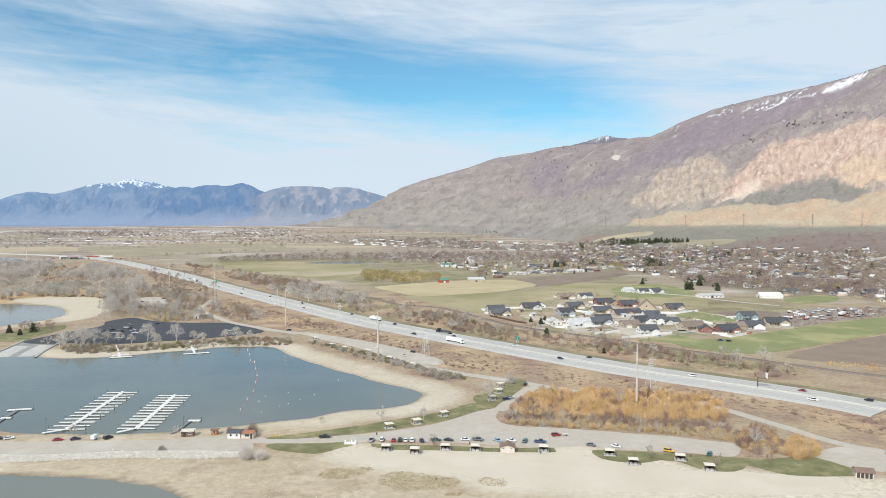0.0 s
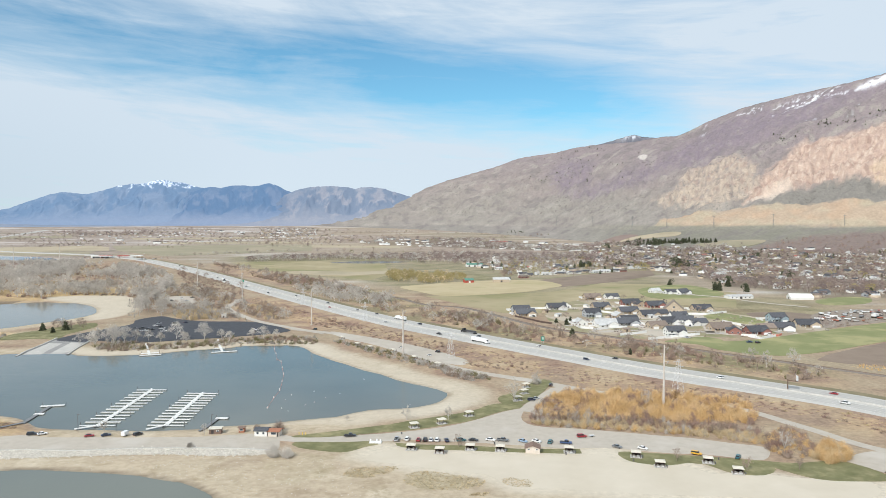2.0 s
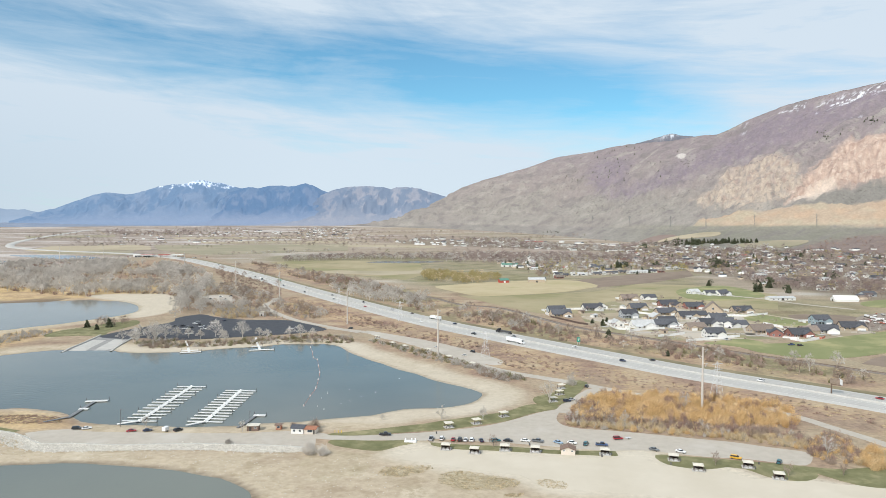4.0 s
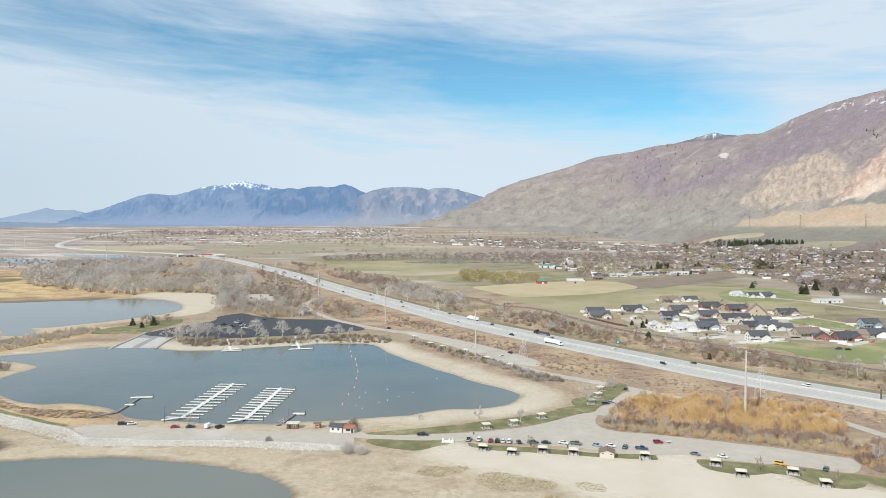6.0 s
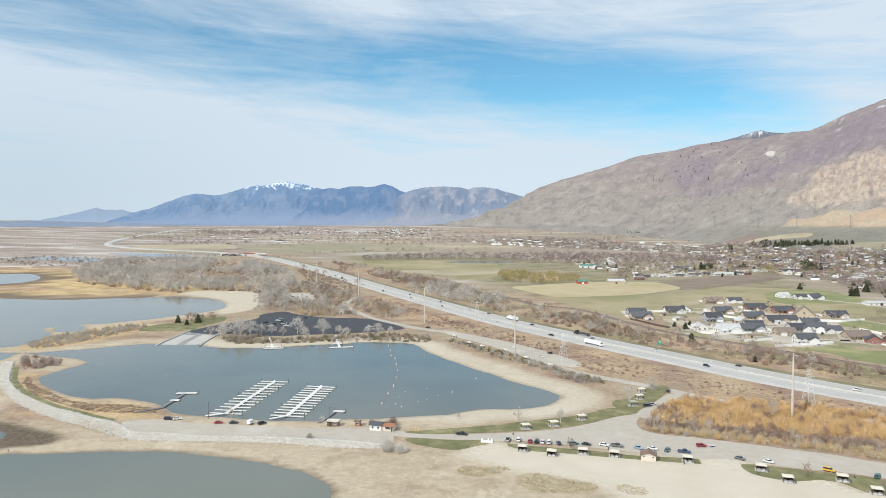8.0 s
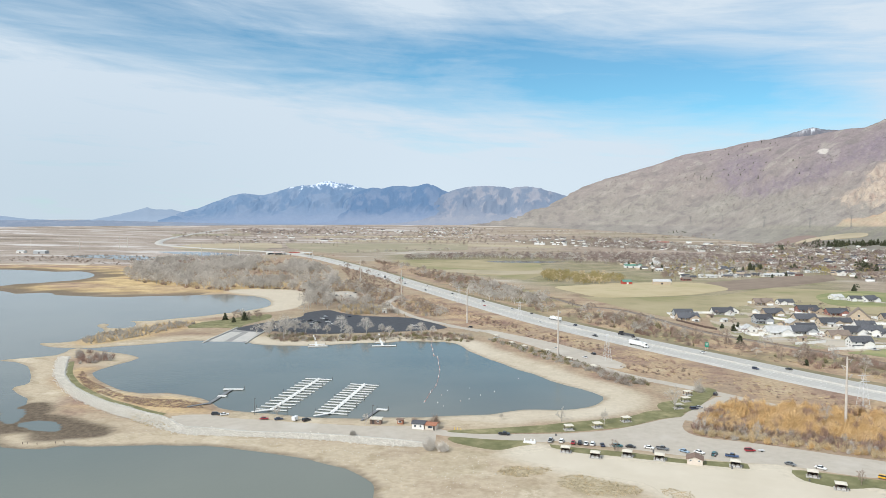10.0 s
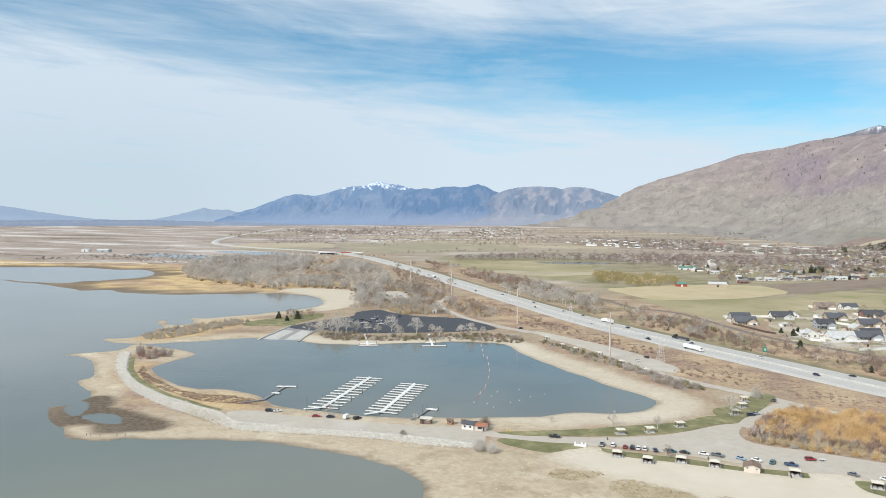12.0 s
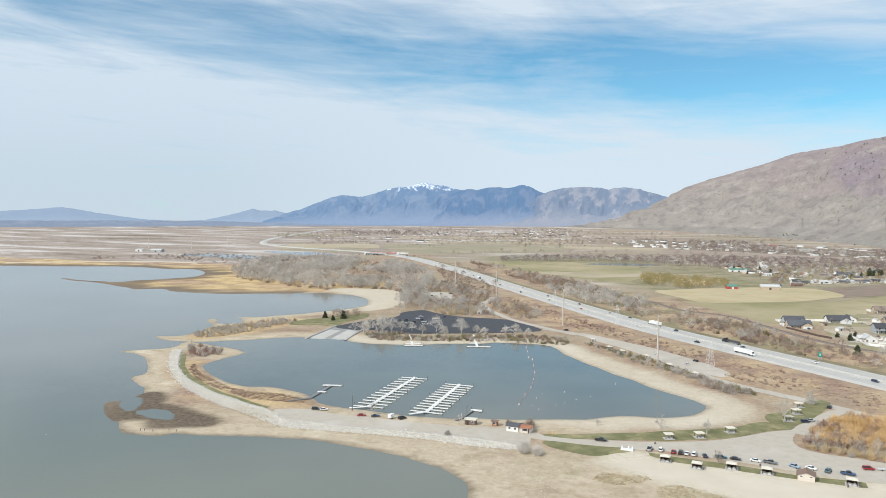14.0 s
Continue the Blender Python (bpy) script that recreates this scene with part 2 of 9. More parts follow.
JETTY_BRUSH = [(-379, 431), (-355, 408), (-329, 390), (-304, 375), (-286, 372), (-266, 373), (-247, 369), (-242, 359), (-263, 356), (-279, 357), (-299, 365), (-322, 375), (-346, 392), (-366, 410)]
JETTY_TIP = [(-428, 483), (-417, 489), (-393, 482), (-377, 462), (-385, 452), (-395, 448), (-411, 462)]
ROADSIDE = [(-270, 896), (-165, 720), (-100, 649), (-46, 567), (-3, 510), (35, 487), (68, 456), (99, 437), (152, 404), (179, 376), (203, 341), (221, 370), (163, 423), (107, 468), (40, 538), (-49, 636), (-165, 781), (-267, 939)]
WILLOWS = [(36, 422), (50, 436), (98, 433), (143, 414), (148, 394), (134, 370), (111, 372), (52, 374), (24, 381)]
WILLOW_FRINGE = [(19, 373), (51, 372), (108, 364), (131, 349), (129, 336), (103, 348), (63, 359), (27, 366)]
WILLOW_WEST = [(20, 397), (34, 420), (43, 414), (45, 378), (22, 374)]
WILLOW_EAST = [(128, 346), (146, 364), (155, 349), (139, 319), (126, 318), (124, 329)]
WILLOW_BALL = [(140, 317), (154, 335), (158, 324), (154, 314), (142, 310)]
HEDGE = [(-548, 1596), (-293, 1144), (-167, 958), (-94, 804), (-18, 706), (49, 614), (91, 579), (144, 527), (190, 484), (218, 463), (238, 502), (210, 532), (178, 562), (145, 607), (101, 628), (56, 676), (6, 774), (-58, 864), (-149, 1054), (-293, 1271)]
HEDGE_TREES = [(-248, 1055), (-184, 925), (-126, 866), (-87, 804), (-104, 924), (-182, 1054)]
YELLOW_TREES = [(-124, 1202), (-70, 1140), (-7, 1169), (0, 1267), (-77, 1317), (-129, 1318)]
TREELINE_WEST = [(-482, 1670), (-284, 1732), (-107, 1711), (-116, 1889), (-304, 1865), (-488, 1794)]
TREELINE_MID = [(-118, 1670), (36, 1593), (282, 1666), (324, 1860), (48, 1913), (-115, 1865)]
TOWN = [(280, 1555), (367, 1423), (394, 1262), (413, 1106), (466, 948), (542, 947), (553, 883), (1234, 1937), (1007, 2007), (712, 2081), (373, 2038)]
TOWN_FAR = [(-330, 2567), (61, 2284), (384, 2094), (874, 2072), (1404, 2201), (1661, 2599), (1134, 2675), (460, 2485), (185, 2736), (-258, 2916)]
TOWN_WEST = [(54, 1267), (121, 1243), (236, 1327), (292, 1554), (175, 1708), (84, 1556)]
PLAIN_TREES = [(-1312, 2216), (-913, 2532), (-421, 2643), (-394, 3111), (-957, 3404), (-1625, 3173), (-1730, 2937)]
MARSH_BRUSH = [(-1448, 1368), (-1255, 1404), (-1031, 1367), (-1093, 1594), (-1310, 1695), (-1417, 1590), (-1516, 1489)]
BEACH_HEDGE = [(-127, 626), (-94, 592), (-63, 560), (-36, 526), (-11, 502), (7, 484), (3, 467), (-27, 497), (-61, 533), (-97, 580), (-122, 612)]
BEACH_BRUSH = [(-28, 526), (-8, 497), (3, 474), (-8, 467), (-23, 479)]
SHORE_LOT = [(-225, 634), (-159, 638), (-144, 615), (-190, 608), (-215, 611)]
NORTH_BEACH = [(-552, 936), (-524, 963), (-473, 963), (-439, 941), (-406, 884), (-386, 824), (-381, 789), (-383, 761), (-392, 742), (-403, 760), (-416, 801), (-445, 850), (-474, 882), (-513, 908)]
STRAW_STAND = [(-338, 825), (-317, 833), (-285, 808), (-264, 742), (-302, 736)]
LOT_TREES = [(-406, 861), (-404, 908), (-373, 888), (-329, 771), (-348, 764), (-352, 743)]
RAMP_TREES = [(-330, 586), (-340, 626), (-337, 658), (-318, 657), (-292, 600), (-302, 573)]
FAR_HOMES_WEST = [(-1836, 3452), (-1160, 3738), (-985, 3164), (-1577, 3051)]
FAR_HOMES_EAST = [(-1060, 3947), (-796, 4032), (-617, 3101), (-817, 3102)]

VALLEY_MEADOW = [(-583, 1821), (-402, 1912), (-214, 1857), (134, 1579), (390, 1516), (295, 1023), (436, 908), (311, 657), (197, 703), (102, 773), (-16, 916), (-140, 1137), (-370, 1406)]
GRASS_PATCHES = [[(-67, 296), (-65, 303), (-57, 306), (-46, 306), (-44, 303), (-48, 297), (-56, 292), (-64, 292)], [(-41, 287), (-40, 297), (-33, 301), (-24, 298), (-13, 294), (-7, 290), (-9, 284), (-16, 280), (-29, 279), (-38, 283)], [(-1, 291), (3, 293), (10, 291), (12, 287), (10, 283), (4, 283), (0, 286)], [(-15, 274), (-12, 277), (-7, 277), (-9, 273)], [(-106, 317), (-98, 326), (-87, 324), (-73, 320), (-70, 298), (-80, 287), (-88, 283), (-101, 295)]]

# ---- materials ----
def surface(name, colours, scale=1.0, detail=5.0, rough=0.9, bump=0.0, bump_scale=None, metal=0.0, patch=None, spread=0.0, island=0.0, spec=0.3):
    """A surface of two or three colours that mingle at a real-world scale (1 / metres). patch: (scale, colour, cover) for larger stains.
    spread: how far objects differ in brightness; island: the same for loose pieces of one mesh."""
    m = bpy.data.materials.new(name)
    m.use_nodes = True
    nt = m.node_tree
    b = nt.nodes["Principled BSDF"]
    b.inputs["Roughness"].default_value, b.inputs["Metallic"].default_value = rough, metal
    b.inputs["Specular IOR Level"].default_value = spec
    pos = nt.nodes.new("ShaderNodeNewGeometry")
    where = pos.outputs["Position"]
    n = noise_node(nt, where, scale, detail, 0.6)
    step = 0.4 / max(1, len(colours) - 1)
    c = ramp_node(nt, n, [(0.3 + i * step, k) for i, k in enumerate(colours)])
    if patch:
        pn = noise_node(nt, where, patch[0], 4.0, 0.6)
        c = mix_node(nt, ramp_node(nt, pn, [(1 - patch[2] - 0.06, (0, 0, 0)), (1 - patch[2] + 0.08, (1, 1, 1))]), c, patch[1])
    for amount, source in ((spread, "object"), (island, "island")):
        if amount:
            r = nt.nodes.new("ShaderNodeObjectInfo").outputs["Random"] if source == "object" else pos.outputs["Random Per Island"]
            hsv = node(nt, "ShaderNodeHueSaturation")
            link(nt, math_node(nt, "ADD", 1 - amount, math_node(nt, "MULTIPLY", r, 2 * amount)), hsv.inputs["Value"])
            link(nt, c, hsv.inputs["Color"])
            c = hsv.outputs[0]
    link(nt, c, b.inputs["Base Color"])
    if bump:
        bn = noise_node(nt, where, bump_scale or scale * 4, 4.0, 0.6)
        k = node(nt, "ShaderNodeBump", Strength=min(1.0, bump), Distance=0.3)
        link(nt, bn, k.inputs["Height"])
        link(nt, k.outputs[0], b.inputs["Normal"])
    return m


def plain(name, colour, rough=0.6, metal=0.0, spread=0.08):
    """Painted, printed or moulded stuff: one colour with slight wear."""
    dull = tuple(min(1.0, v * 0.82 + 0.01) for v in colour)
    return surface(name, [dull, colour], 1.5, 4.0, rough, 0.0, None, metal, spread=spread, spec=0.4)


M = {
    "asphalt": surface("worn_asphalt", [(0.415, 0.37, 0.312), (0.475, 0.428, 0.365)], 0.25, 6, 0.92, 0.1, 2.0, patch=(0.03, (0.495, 0.455, 0.40), 0.42)),
    "dark_asphalt": surface("fresh_asphalt", [(0.05, 0.053, 0.062), (0.075, 0.078, 0.088)], 0.2, 5, 0.85, 0.1, 2.0),
    "concrete_road": surface("concrete_road", [(0.45, 0.435, 0.405), (0.52, 0.50, 0.465)], 0.12, 6, 0.85, patch=(0.02, (0.40, 0.39, 0.37), 0.4)),
    "concrete": surface("concrete", [(0.40, 0.385, 0.355), (0.52, 0.50, 0.465)], 0.5, 5, 0.9, 0.1, 3.0),
    "lawn": surface("lawn", [(0.13, 0.13, 0.058), (0.18, 0.175, 0.085), (0.28, 0.25, 0.14)], 0.12, 6, 0.95, 0.3, 1.5, patch=(0.05, (0.33, 0.29, 0.16), 0.38)),
    "crop": surface("young_crop", [(0.185, 0.20, 0.085), (0.245, 0.255, 0.12)], 0.03, 6, 0.95, 0.2, 0.8, patch=(0.02, (0.33, 0.31, 0.155), 0.45)),
    "hay": surface("hay_field", [(0.255, 0.23, 0.125), (0.35, 0.295, 0.18), (0.44, 0.365, 0.24)], 0.016, 7, 0.95, 0.2, 0.8, patch=(0.008, (0.24, 0.225, 0.11), 0.44)),
    "straw": surface("straw_field", [(0.40, 0.33, 0.195), (0.49, 0.41, 0.265)], 0.02, 6, 0.95, 0.2, 0.8, patch=(0.01, (0.33, 0.30, 0.15), 0.4)),
    "far_straw": surface("far_stubble", [(0.37, 0.31, 0.215), (0.46, 0.39, 0.28)], 0.012, 7, 0.95, patch=(0.006, (0.33, 0.285, 0.195), 0.42)),
    "far_olive": surface("far_dry_pasture", [(0.27, 0.245, 0.165), (0.33, 0.29, 0.205)], 0.012, 7, 0.95, patch=(0.006, (0.36, 0.305, 0.22), 0.42)),
    "plough": surface("ploughed_soil", [(0.215, 0.165, 0.125), (0.27, 0.21, 0.165)], 0.05, 6, 0.95, 0.4, 1.0, patch=(0.01, (0.19, 0.145, 0.11), 0.42)),
    "dry_grass": surface("dry_grass", [(0.30, 0.245, 0.155), (0.40, 0.335, 0.225), (0.50, 0.44, 0.33)], 0.5, 7, 0.95, 0.3, 3.0, patch=(0.15, (0.50, 0.44, 0.34), 0.46)),
    "red_soil": surface("reddish_dry_soil", [(0.215, 0.155, 0.135), (0.275, 0.205, 0.175)], 0.02, 6, 0.95, patch=(0.008, (0.27, 0.225, 0.175), 0.45)),
    "verge": surface("verge_grass", [(0.17, 0.15, 0.09), (0.25, 0.215, 0.13)], 0.05, 6, 0.95, 0.3, 1.0, patch=(0.02, (0.30, 0.24, 0.15), 0.45)),
    "ramp": surface("wet_worn_concrete", [(0.24, 0.235, 0.225), (0.33, 0.32, 0.305)], 0.1, 5, 0.85),
    "sand": surface("pale_beach_sand", [(0.525, 0.465, 0.37), (0.585, 0.525, 0.43)], 0.05, 6, 0.95, 0.15, 1.5),
    "ballast": surface("rail_ballast", [(0.17, 0.145, 0.125), (0.25, 0.215, 0.185)], 0.5, 5, 0.95, 0.4, 3.0),
    "steel": surface("rusty_steel", [(0.16, 0.11, 0.08), (0.24, 0.18, 0.14)], 1.0, 4, 0.6, metal=0.5),
    "rock": surface("pale_quarried_rock", [(0.52, 0.485, 0.43), (0.63, 0.595, 0.53), (0.71, 0.675, 0.61)], 0.3, 5, 0.95, island=0.10),
    "rock_face": surface("stony_dike_face", [(0.42, 0.385, 0.33), (0.53, 0.49, 0.43), (0.62, 0.585, 0.52)], 0.6, 7, 0.95, 0.5, 2.0),
    "rust_red": surface("rusty_red_paint", [(0.30, 0.085, 0.055), (0.42, 0.15, 0.10)], 0.6, 5, 0.8),
    "dark_metal": surface("dull_dark_metal", [(0.16, 0.165, 0.17), (0.25, 0.255, 0.26)], 0.4, 4, 0.6, metal=0.2),
    "white_paint": plain("white_paint", (0.86, 0.855, 0.84), 0.55),
    "galvanised": surface("galvanised_steel", [(0.58, 0.585, 0.59), (0.70, 0.70, 0.70)], 0.3, 4, 0.5, metal=0.25),
}


def ground_material():
    m = bpy.data.materials.new("valley_ground")
    m.use_nodes = True
    nt = m.node_tree
    b = nt.nodes["Principled BSDF"]
    b.inputs["Roughness"].default_value, b.inputs["Specular IOR Level"].default_value = 0.95, 0.15
    where = nt.nodes.new("ShaderNodeNewGeometry").outputs["Position"]
    cover = nt.nodes.new("ShaderNodeAttribute")
    cover.attribute_name = "cover"
    ch = nt.nodes.new("ShaderNodeSeparateColor")
    link(nt, cover.outputs["Color"], ch.inputs[0])
    sand, ochre, mud = ch.outputs
    field = cover.outputs["Alpha"]
    fine = noise_node(nt, where, 0.35, 6, 0.65)
    mid = noise_node(nt, where, 0.03, 7, 0.62)
    wide = noise_node(nt, where, 0.006, 5, 0.6)
    brush = ramp_node(nt, mid, [(0.30, (0.22, 0.14, 0.11)), (0.44, (0.31, 0.215, 0.155)), (0.54, (0.37, 0.28, 0.195)), (0.68, (0.42, 0.345, 0.25))])
    brush = mix_node(nt, ramp_node(nt, wide, [(0.42, (0, 0, 0)), (0.62, (0.8, 0.8, 0.8))]), brush, (0.335, 0.28, 0.195))
    cell = node(nt, "ShaderNodeTexVoronoi", Scale=0.0032)
    cell.distance = "CHEBYCHEV"
    warp = node(nt, "ShaderNodeMapping")
    warp.inputs["Rotation"].default_value = (0, 0, radians(38))
    warp.inputs["Scale"].default_value = (1.0, 0.55, 1.0)
    link(nt, where, warp.inputs[0])
    link(nt, warp.outputs[0], cell.inputs["Vector"])
    pick = nt.nodes.new("ShaderNodeSeparateColor")
    link(nt, cell.outputs["Color"], pick.inputs[0])
    farm = ramp_node(nt, pick.outputs[0], [(0.0, (0.35, 0.285, 0.19)), (0.22, (0.27, 0.245, 0.14)), (0.42, (0.42, 0.345, 0.225)), (0.6, (0.285, 0.22, 0.17)), (0.75, (0.315, 0.265, 0.175)), (0.9, (0.44, 0.37, 0.245))])
    farm.node.color_ramp.interpolation = "CONSTANT"
    farm = mix_node(nt, math_node(nt, "MULTIPLY", mid, 0.75), farm, brush)
    c = mix_node(nt, field, brush, farm)
    long = node(nt, "ShaderNodeMapping")
    long.inputs["Rotation"].default_value = (0, 0, radians(-14))
    long.inputs["Scale"].default_value = (0.0022, 0.0075, 0.005)
    link(nt, where, long.inputs[0])
    strip = noise_node(nt, long.outputs[0], 1.0, 7, 0.66)
    bands = ramp_node(nt, strip, [(0.37, (0.20, 0.165, 0.13)), (0.42, (0.355, 0.295, 0.245)), (0.455, (0.26, 0.215, 0.18)), (0.50, (0.41, 0.345, 0.295)), (0.525, (0.31, 0.26, 0.215)), (0.56, (0.43, 0.37, 0.33)), (0.655, (0.58, 0.55, 0.525))])
    place = nt.nodes.new("ShaderNodeSeparateXYZ")
    link(nt, where, place.inputs[0])
    flats = math_node(nt, "DIVIDE", math_node(nt, "SUBTRACT", -450.0, place.outputs[0]), 600.0, clamp=True)
    c = mix_node(nt, math_node(nt, "MULTIPLY", field, math_node(nt, "ADD", 0.55, math_node(nt, "MULTIPLY", flats, 0.38))), c, bands)
    dry = ramp_node(nt, mid, [(0.32, (0.235, 0.155, 0.125)), (0.44, (0.325, 0.225, 0.165)), (0.54, (0.43, 0.305, 0.19)), (0.68, (0.49, 0.375, 0.245))])
    c = mix_node(nt, ochre, c, dry)
    beach = ramp_node(nt, mid, [(0.3, (0.39, 0.315, 0.225)), (0.45, (0.50, 0.42, 0.31)), (0.54, (0.45, 0.375, 0.275)), (0.66, (0.57, 0.495, 0.38))])
    tuft = noise_node(nt, where, 0.07, 8, 0.72, 2.0, 0.4)
    beach = mix_node(nt, ramp_node(nt, tuft, [(0.52, (0, 0, 0)), (0.62, (0.8, 0.8, 0.8))]), beach, (0.36, 0.295, 0.20))
    c = mix_node(nt, math_node(nt, "MULTIPLY", sand, math_node(nt, "ADD", 0.55, math_node(nt, "MULTIPLY", fine, 0.8), clamp=True)), c, beach)
    tint = nt.nodes.new("ShaderNodeAttribute")
    tint.attribute_name = "tint"
    th = nt.nodes.new("ShaderNodeSeparateColor")
    link(nt, tint.outputs["Color"], th.inputs[0])
    fair = ramp_node(nt, noise_node(nt, where, 0.05, 6, 0.6), [(0.3, (0.525, 0.465, 0.37)), (0.7, (0.585, 0.525, 0.43))])
    c = mix_node(nt, th.outputs[0], c, fair)
    thatch = ramp_node(nt, noise_node(nt, where, 0.22, 8, 0.7), [(0.32, (0.28, 0.235, 0.145)), (0.5, (0.37, 0.315, 0.21)), (0.66, (0.47, 0.405, 0.29))])
    edge = math_node(nt, "ADD", th.outputs[1], math_node(nt, "MULTIPLY", math_node(nt, "SUBTRACT", tuft, 0.5), 1.2))
    c = mix_node(nt, ramp_node(nt, edge, [(0.34, (0, 0, 0)), (0.72, (0.75, 0.75, 0.75))]), c, thatch)
    golden = ramp_node(nt, mid, [(0.32, (0.33, 0.235, 0.135)), (0.45, (0.46, 0.335, 0.175)), (0.56, (0.58, 0.43, 0.225)), (0.7, (0.60, 0.48, 0.30))])
    c = mix_node(nt, tint.outputs["Alpha"], c, golden)
    meadow = ramp_node(nt, mid, [(0.32, (0.165, 0.155, 0.085)), (0.5, (0.235, 0.215, 0.125)), (0.66, (0.33, 0.285, 0.18))])
    c = mix_node(nt, th.outputs[2], c, meadow)
    c = mix_node(nt, mud, c, ramp_node(nt, fine, [(0.35, (0.105, 0.08, 0.058)), (0.65, (0.175, 0.138, 0.10))]))
    shade = node(nt, "ShaderNodeHueSaturation")
    grain = math_node(nt, "SUBTRACT", 1.1, math_node(nt, "MULTIPLY", math_node(nt, "MAXIMUM", sand, mud), 0.75))
    link(nt, math_node(nt, "ADD", 1.0, math_node(nt, "MULTIPLY", math_node(nt, "SUBTRACT", fine, 0.5), grain)), shade.inputs["Value"])
    link(nt, c, shade.inputs["Color"])
    link(nt, shade.outputs[0], b.inputs["Base Color"])
    k = node(nt, "ShaderNodeBump", Strength=0.5, Distance=0.5)
    link(nt, fine, k.inputs["Height"])
    link(nt, k.outputs[0], b.inputs["Normal"])
    return m


def water_material():
    m = bpy.data.materials.new("lake_water")
    m.use_nodes = True
    nt = m.node_tree
    b = nt.nodes["Principled BSDF"]
    where = nt.nodes.new("ShaderNodeNewGeometry").outputs["Position"]
    murk = noise_node(nt, where, 0.008, 3, 0.5)
    part_xyz = nt.nodes.new("ShaderNodeSeparateXYZ")
    link(nt, where, part_xyz.inputs[0])
    silt = math_node(nt, "DIVIDE", math_node(nt, "SUBTRACT", 350.0, part_xyz.outputs[1]), 170.0, clamp=True)
    open_water = ramp_node(nt, murk, [(0.35, (0.113, 0.125, 0.112)), (0.65, (0.15, 0.16, 0.138))])
    link(nt, mix_node(nt, silt, open_water, (0.165, 0.18, 0.143)), b.inputs["Base Color"])
    b.inputs["Roughness"].default_value, b.inputs["IOR"].default_value = 0.10, 1.33
    n1 = noise_node(nt, where, 0.35, 3, 0.6)
    k = node(nt, "ShaderNodeBump", Strength=0.22, Distance=0.25)
    link(nt, n1, k.inputs["Height"])
    link(nt, k.outputs[0], b.inputs["Normal"])
    return m


def mountain_material(name, scale=1.0, haze=0.0, air=(0.38, 0.55, 0.82)):
    """Slopes whose cover (grass, brush, rock, snow) is held by the mesh, with grain and relief. haze: emission put on
    the slopes in place of the air's glow before a far backdrop.
    """
    m = bpy.data.materials.new(name)
    m.use_nodes = True
    nt = m.node_tree
    b = nt.nodes["Principled BSDF"]
    b.inputs["Roughness"].default_value, b.inputs["Specular IOR Level"].default_value = 1.0, 0.0
    where = nt.nodes.new("ShaderNodeNewGeometry").outputs["Position"]
    cover = nt.nodes.new("ShaderNodeAttribute")
    cover.attribute_name = "cover"
    fine = noise_node(nt, where, 0.03 * scale, 8, 0.7)
    grit = noise_node(nt, where, 0.11 * scale, 8, 0.75)
    spots = noise_node(nt, where, 0.08 * scale, 3, 0.6)
    shade = node(nt, "ShaderNodeHueSaturation")
    link(nt, math_node(nt, "ADD", 0.32, math_node(nt, "ADD", math_node(nt, "MULTIPLY", fine, 0.5), math_node(nt, "MULTIPLY", grit, 0.9))), shade.inputs["Value"])
    link(nt, cover.outputs["Color"], shade.inputs["Color"])
    c = mix_node(nt, math_node(nt, "MULTIPLY", cover.outputs["Alpha"], ramp_node(nt, spots, [(0.58, (0, 0, 0)), (0.66, (0.75, 0.75, 0.75))])), shade.outputs[0], (0.12, 0.105, 0.085))
    link(nt, c, b.inputs["Base Color"])
    k = node(nt, "ShaderNodeBump", Strength=0.5, Distance=6.0 / scale)
    link(nt, math_node(nt, "ADD", fine, math_node(nt, "MULTIPLY", grit, 0.4)), k.inputs["Height"])
    link(nt, k.outputs[0], b.inputs["Normal"])
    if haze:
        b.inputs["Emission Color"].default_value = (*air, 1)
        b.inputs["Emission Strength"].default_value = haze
    return m


# ---- the lie of the land ----
def smooth_line(pts, closed=False, step=6.0):
    """A rounded line through the points, with a point every step metres or so."""
    p = [Vector((x, y)) for x, y in pts]
    n, out = len(p), []
    for i in range(n if closed else n - 1):
        a, b, c, d = (p[(i + k) % n] if closed else p[min(max(i + k, 0), n - 1)] for k in (-1, 0, 1, 2))
        parts = max(1, int((c - b).length / step))
        for j in range(parts):
            u = j / parts
            out.append(0.5 * (2 * b + (c - a) * u + (2 * a - 5 * b + 4 * c - d) * u * u + (3 * b - a - 3 * c + d) * u ** 3))
    if not closed:
        out.append(p[-1])
    return [(v.x, v.y) for v in out]


def line_distance(x, y, pts, closed=False):
    best = np.full(x.shape, 1e9)
    n = len(pts)
    for i in range(n if closed else n - 1):
        (ax, ay), (bx, by) = pts[i], pts[(i + 1) % n]
        dx, dy = bx - ax, by - ay
        u = np.clip(((x - ax) * dx + (y - ay) * dy) / max(dx * dx + dy * dy, 1e-9), 0, 1)
        best = np.minimum(best, (x - ax - u * dx) ** 2 + (y - ay - u * dy) ** 2)
    return np.sqrt(best)


def inside(x, y, pts):
    hit = np.zeros(x.shape, bool)
    n = len(pts)
    for i in range(n):
        (ax, ay), (bx, by) = pts[i], pts[(i + 1) % n]
        if ay != by:
            hit ^= ((ay > y) != (by > y)) & (x < (bx - ax) * (y - ay) / (by - ay) + ax)
    return hit


def ease(v, lo, hi):
    s = np.clip((v - lo) / (hi - lo), 0, 1)
    return s * s * (3 - 2 * s)


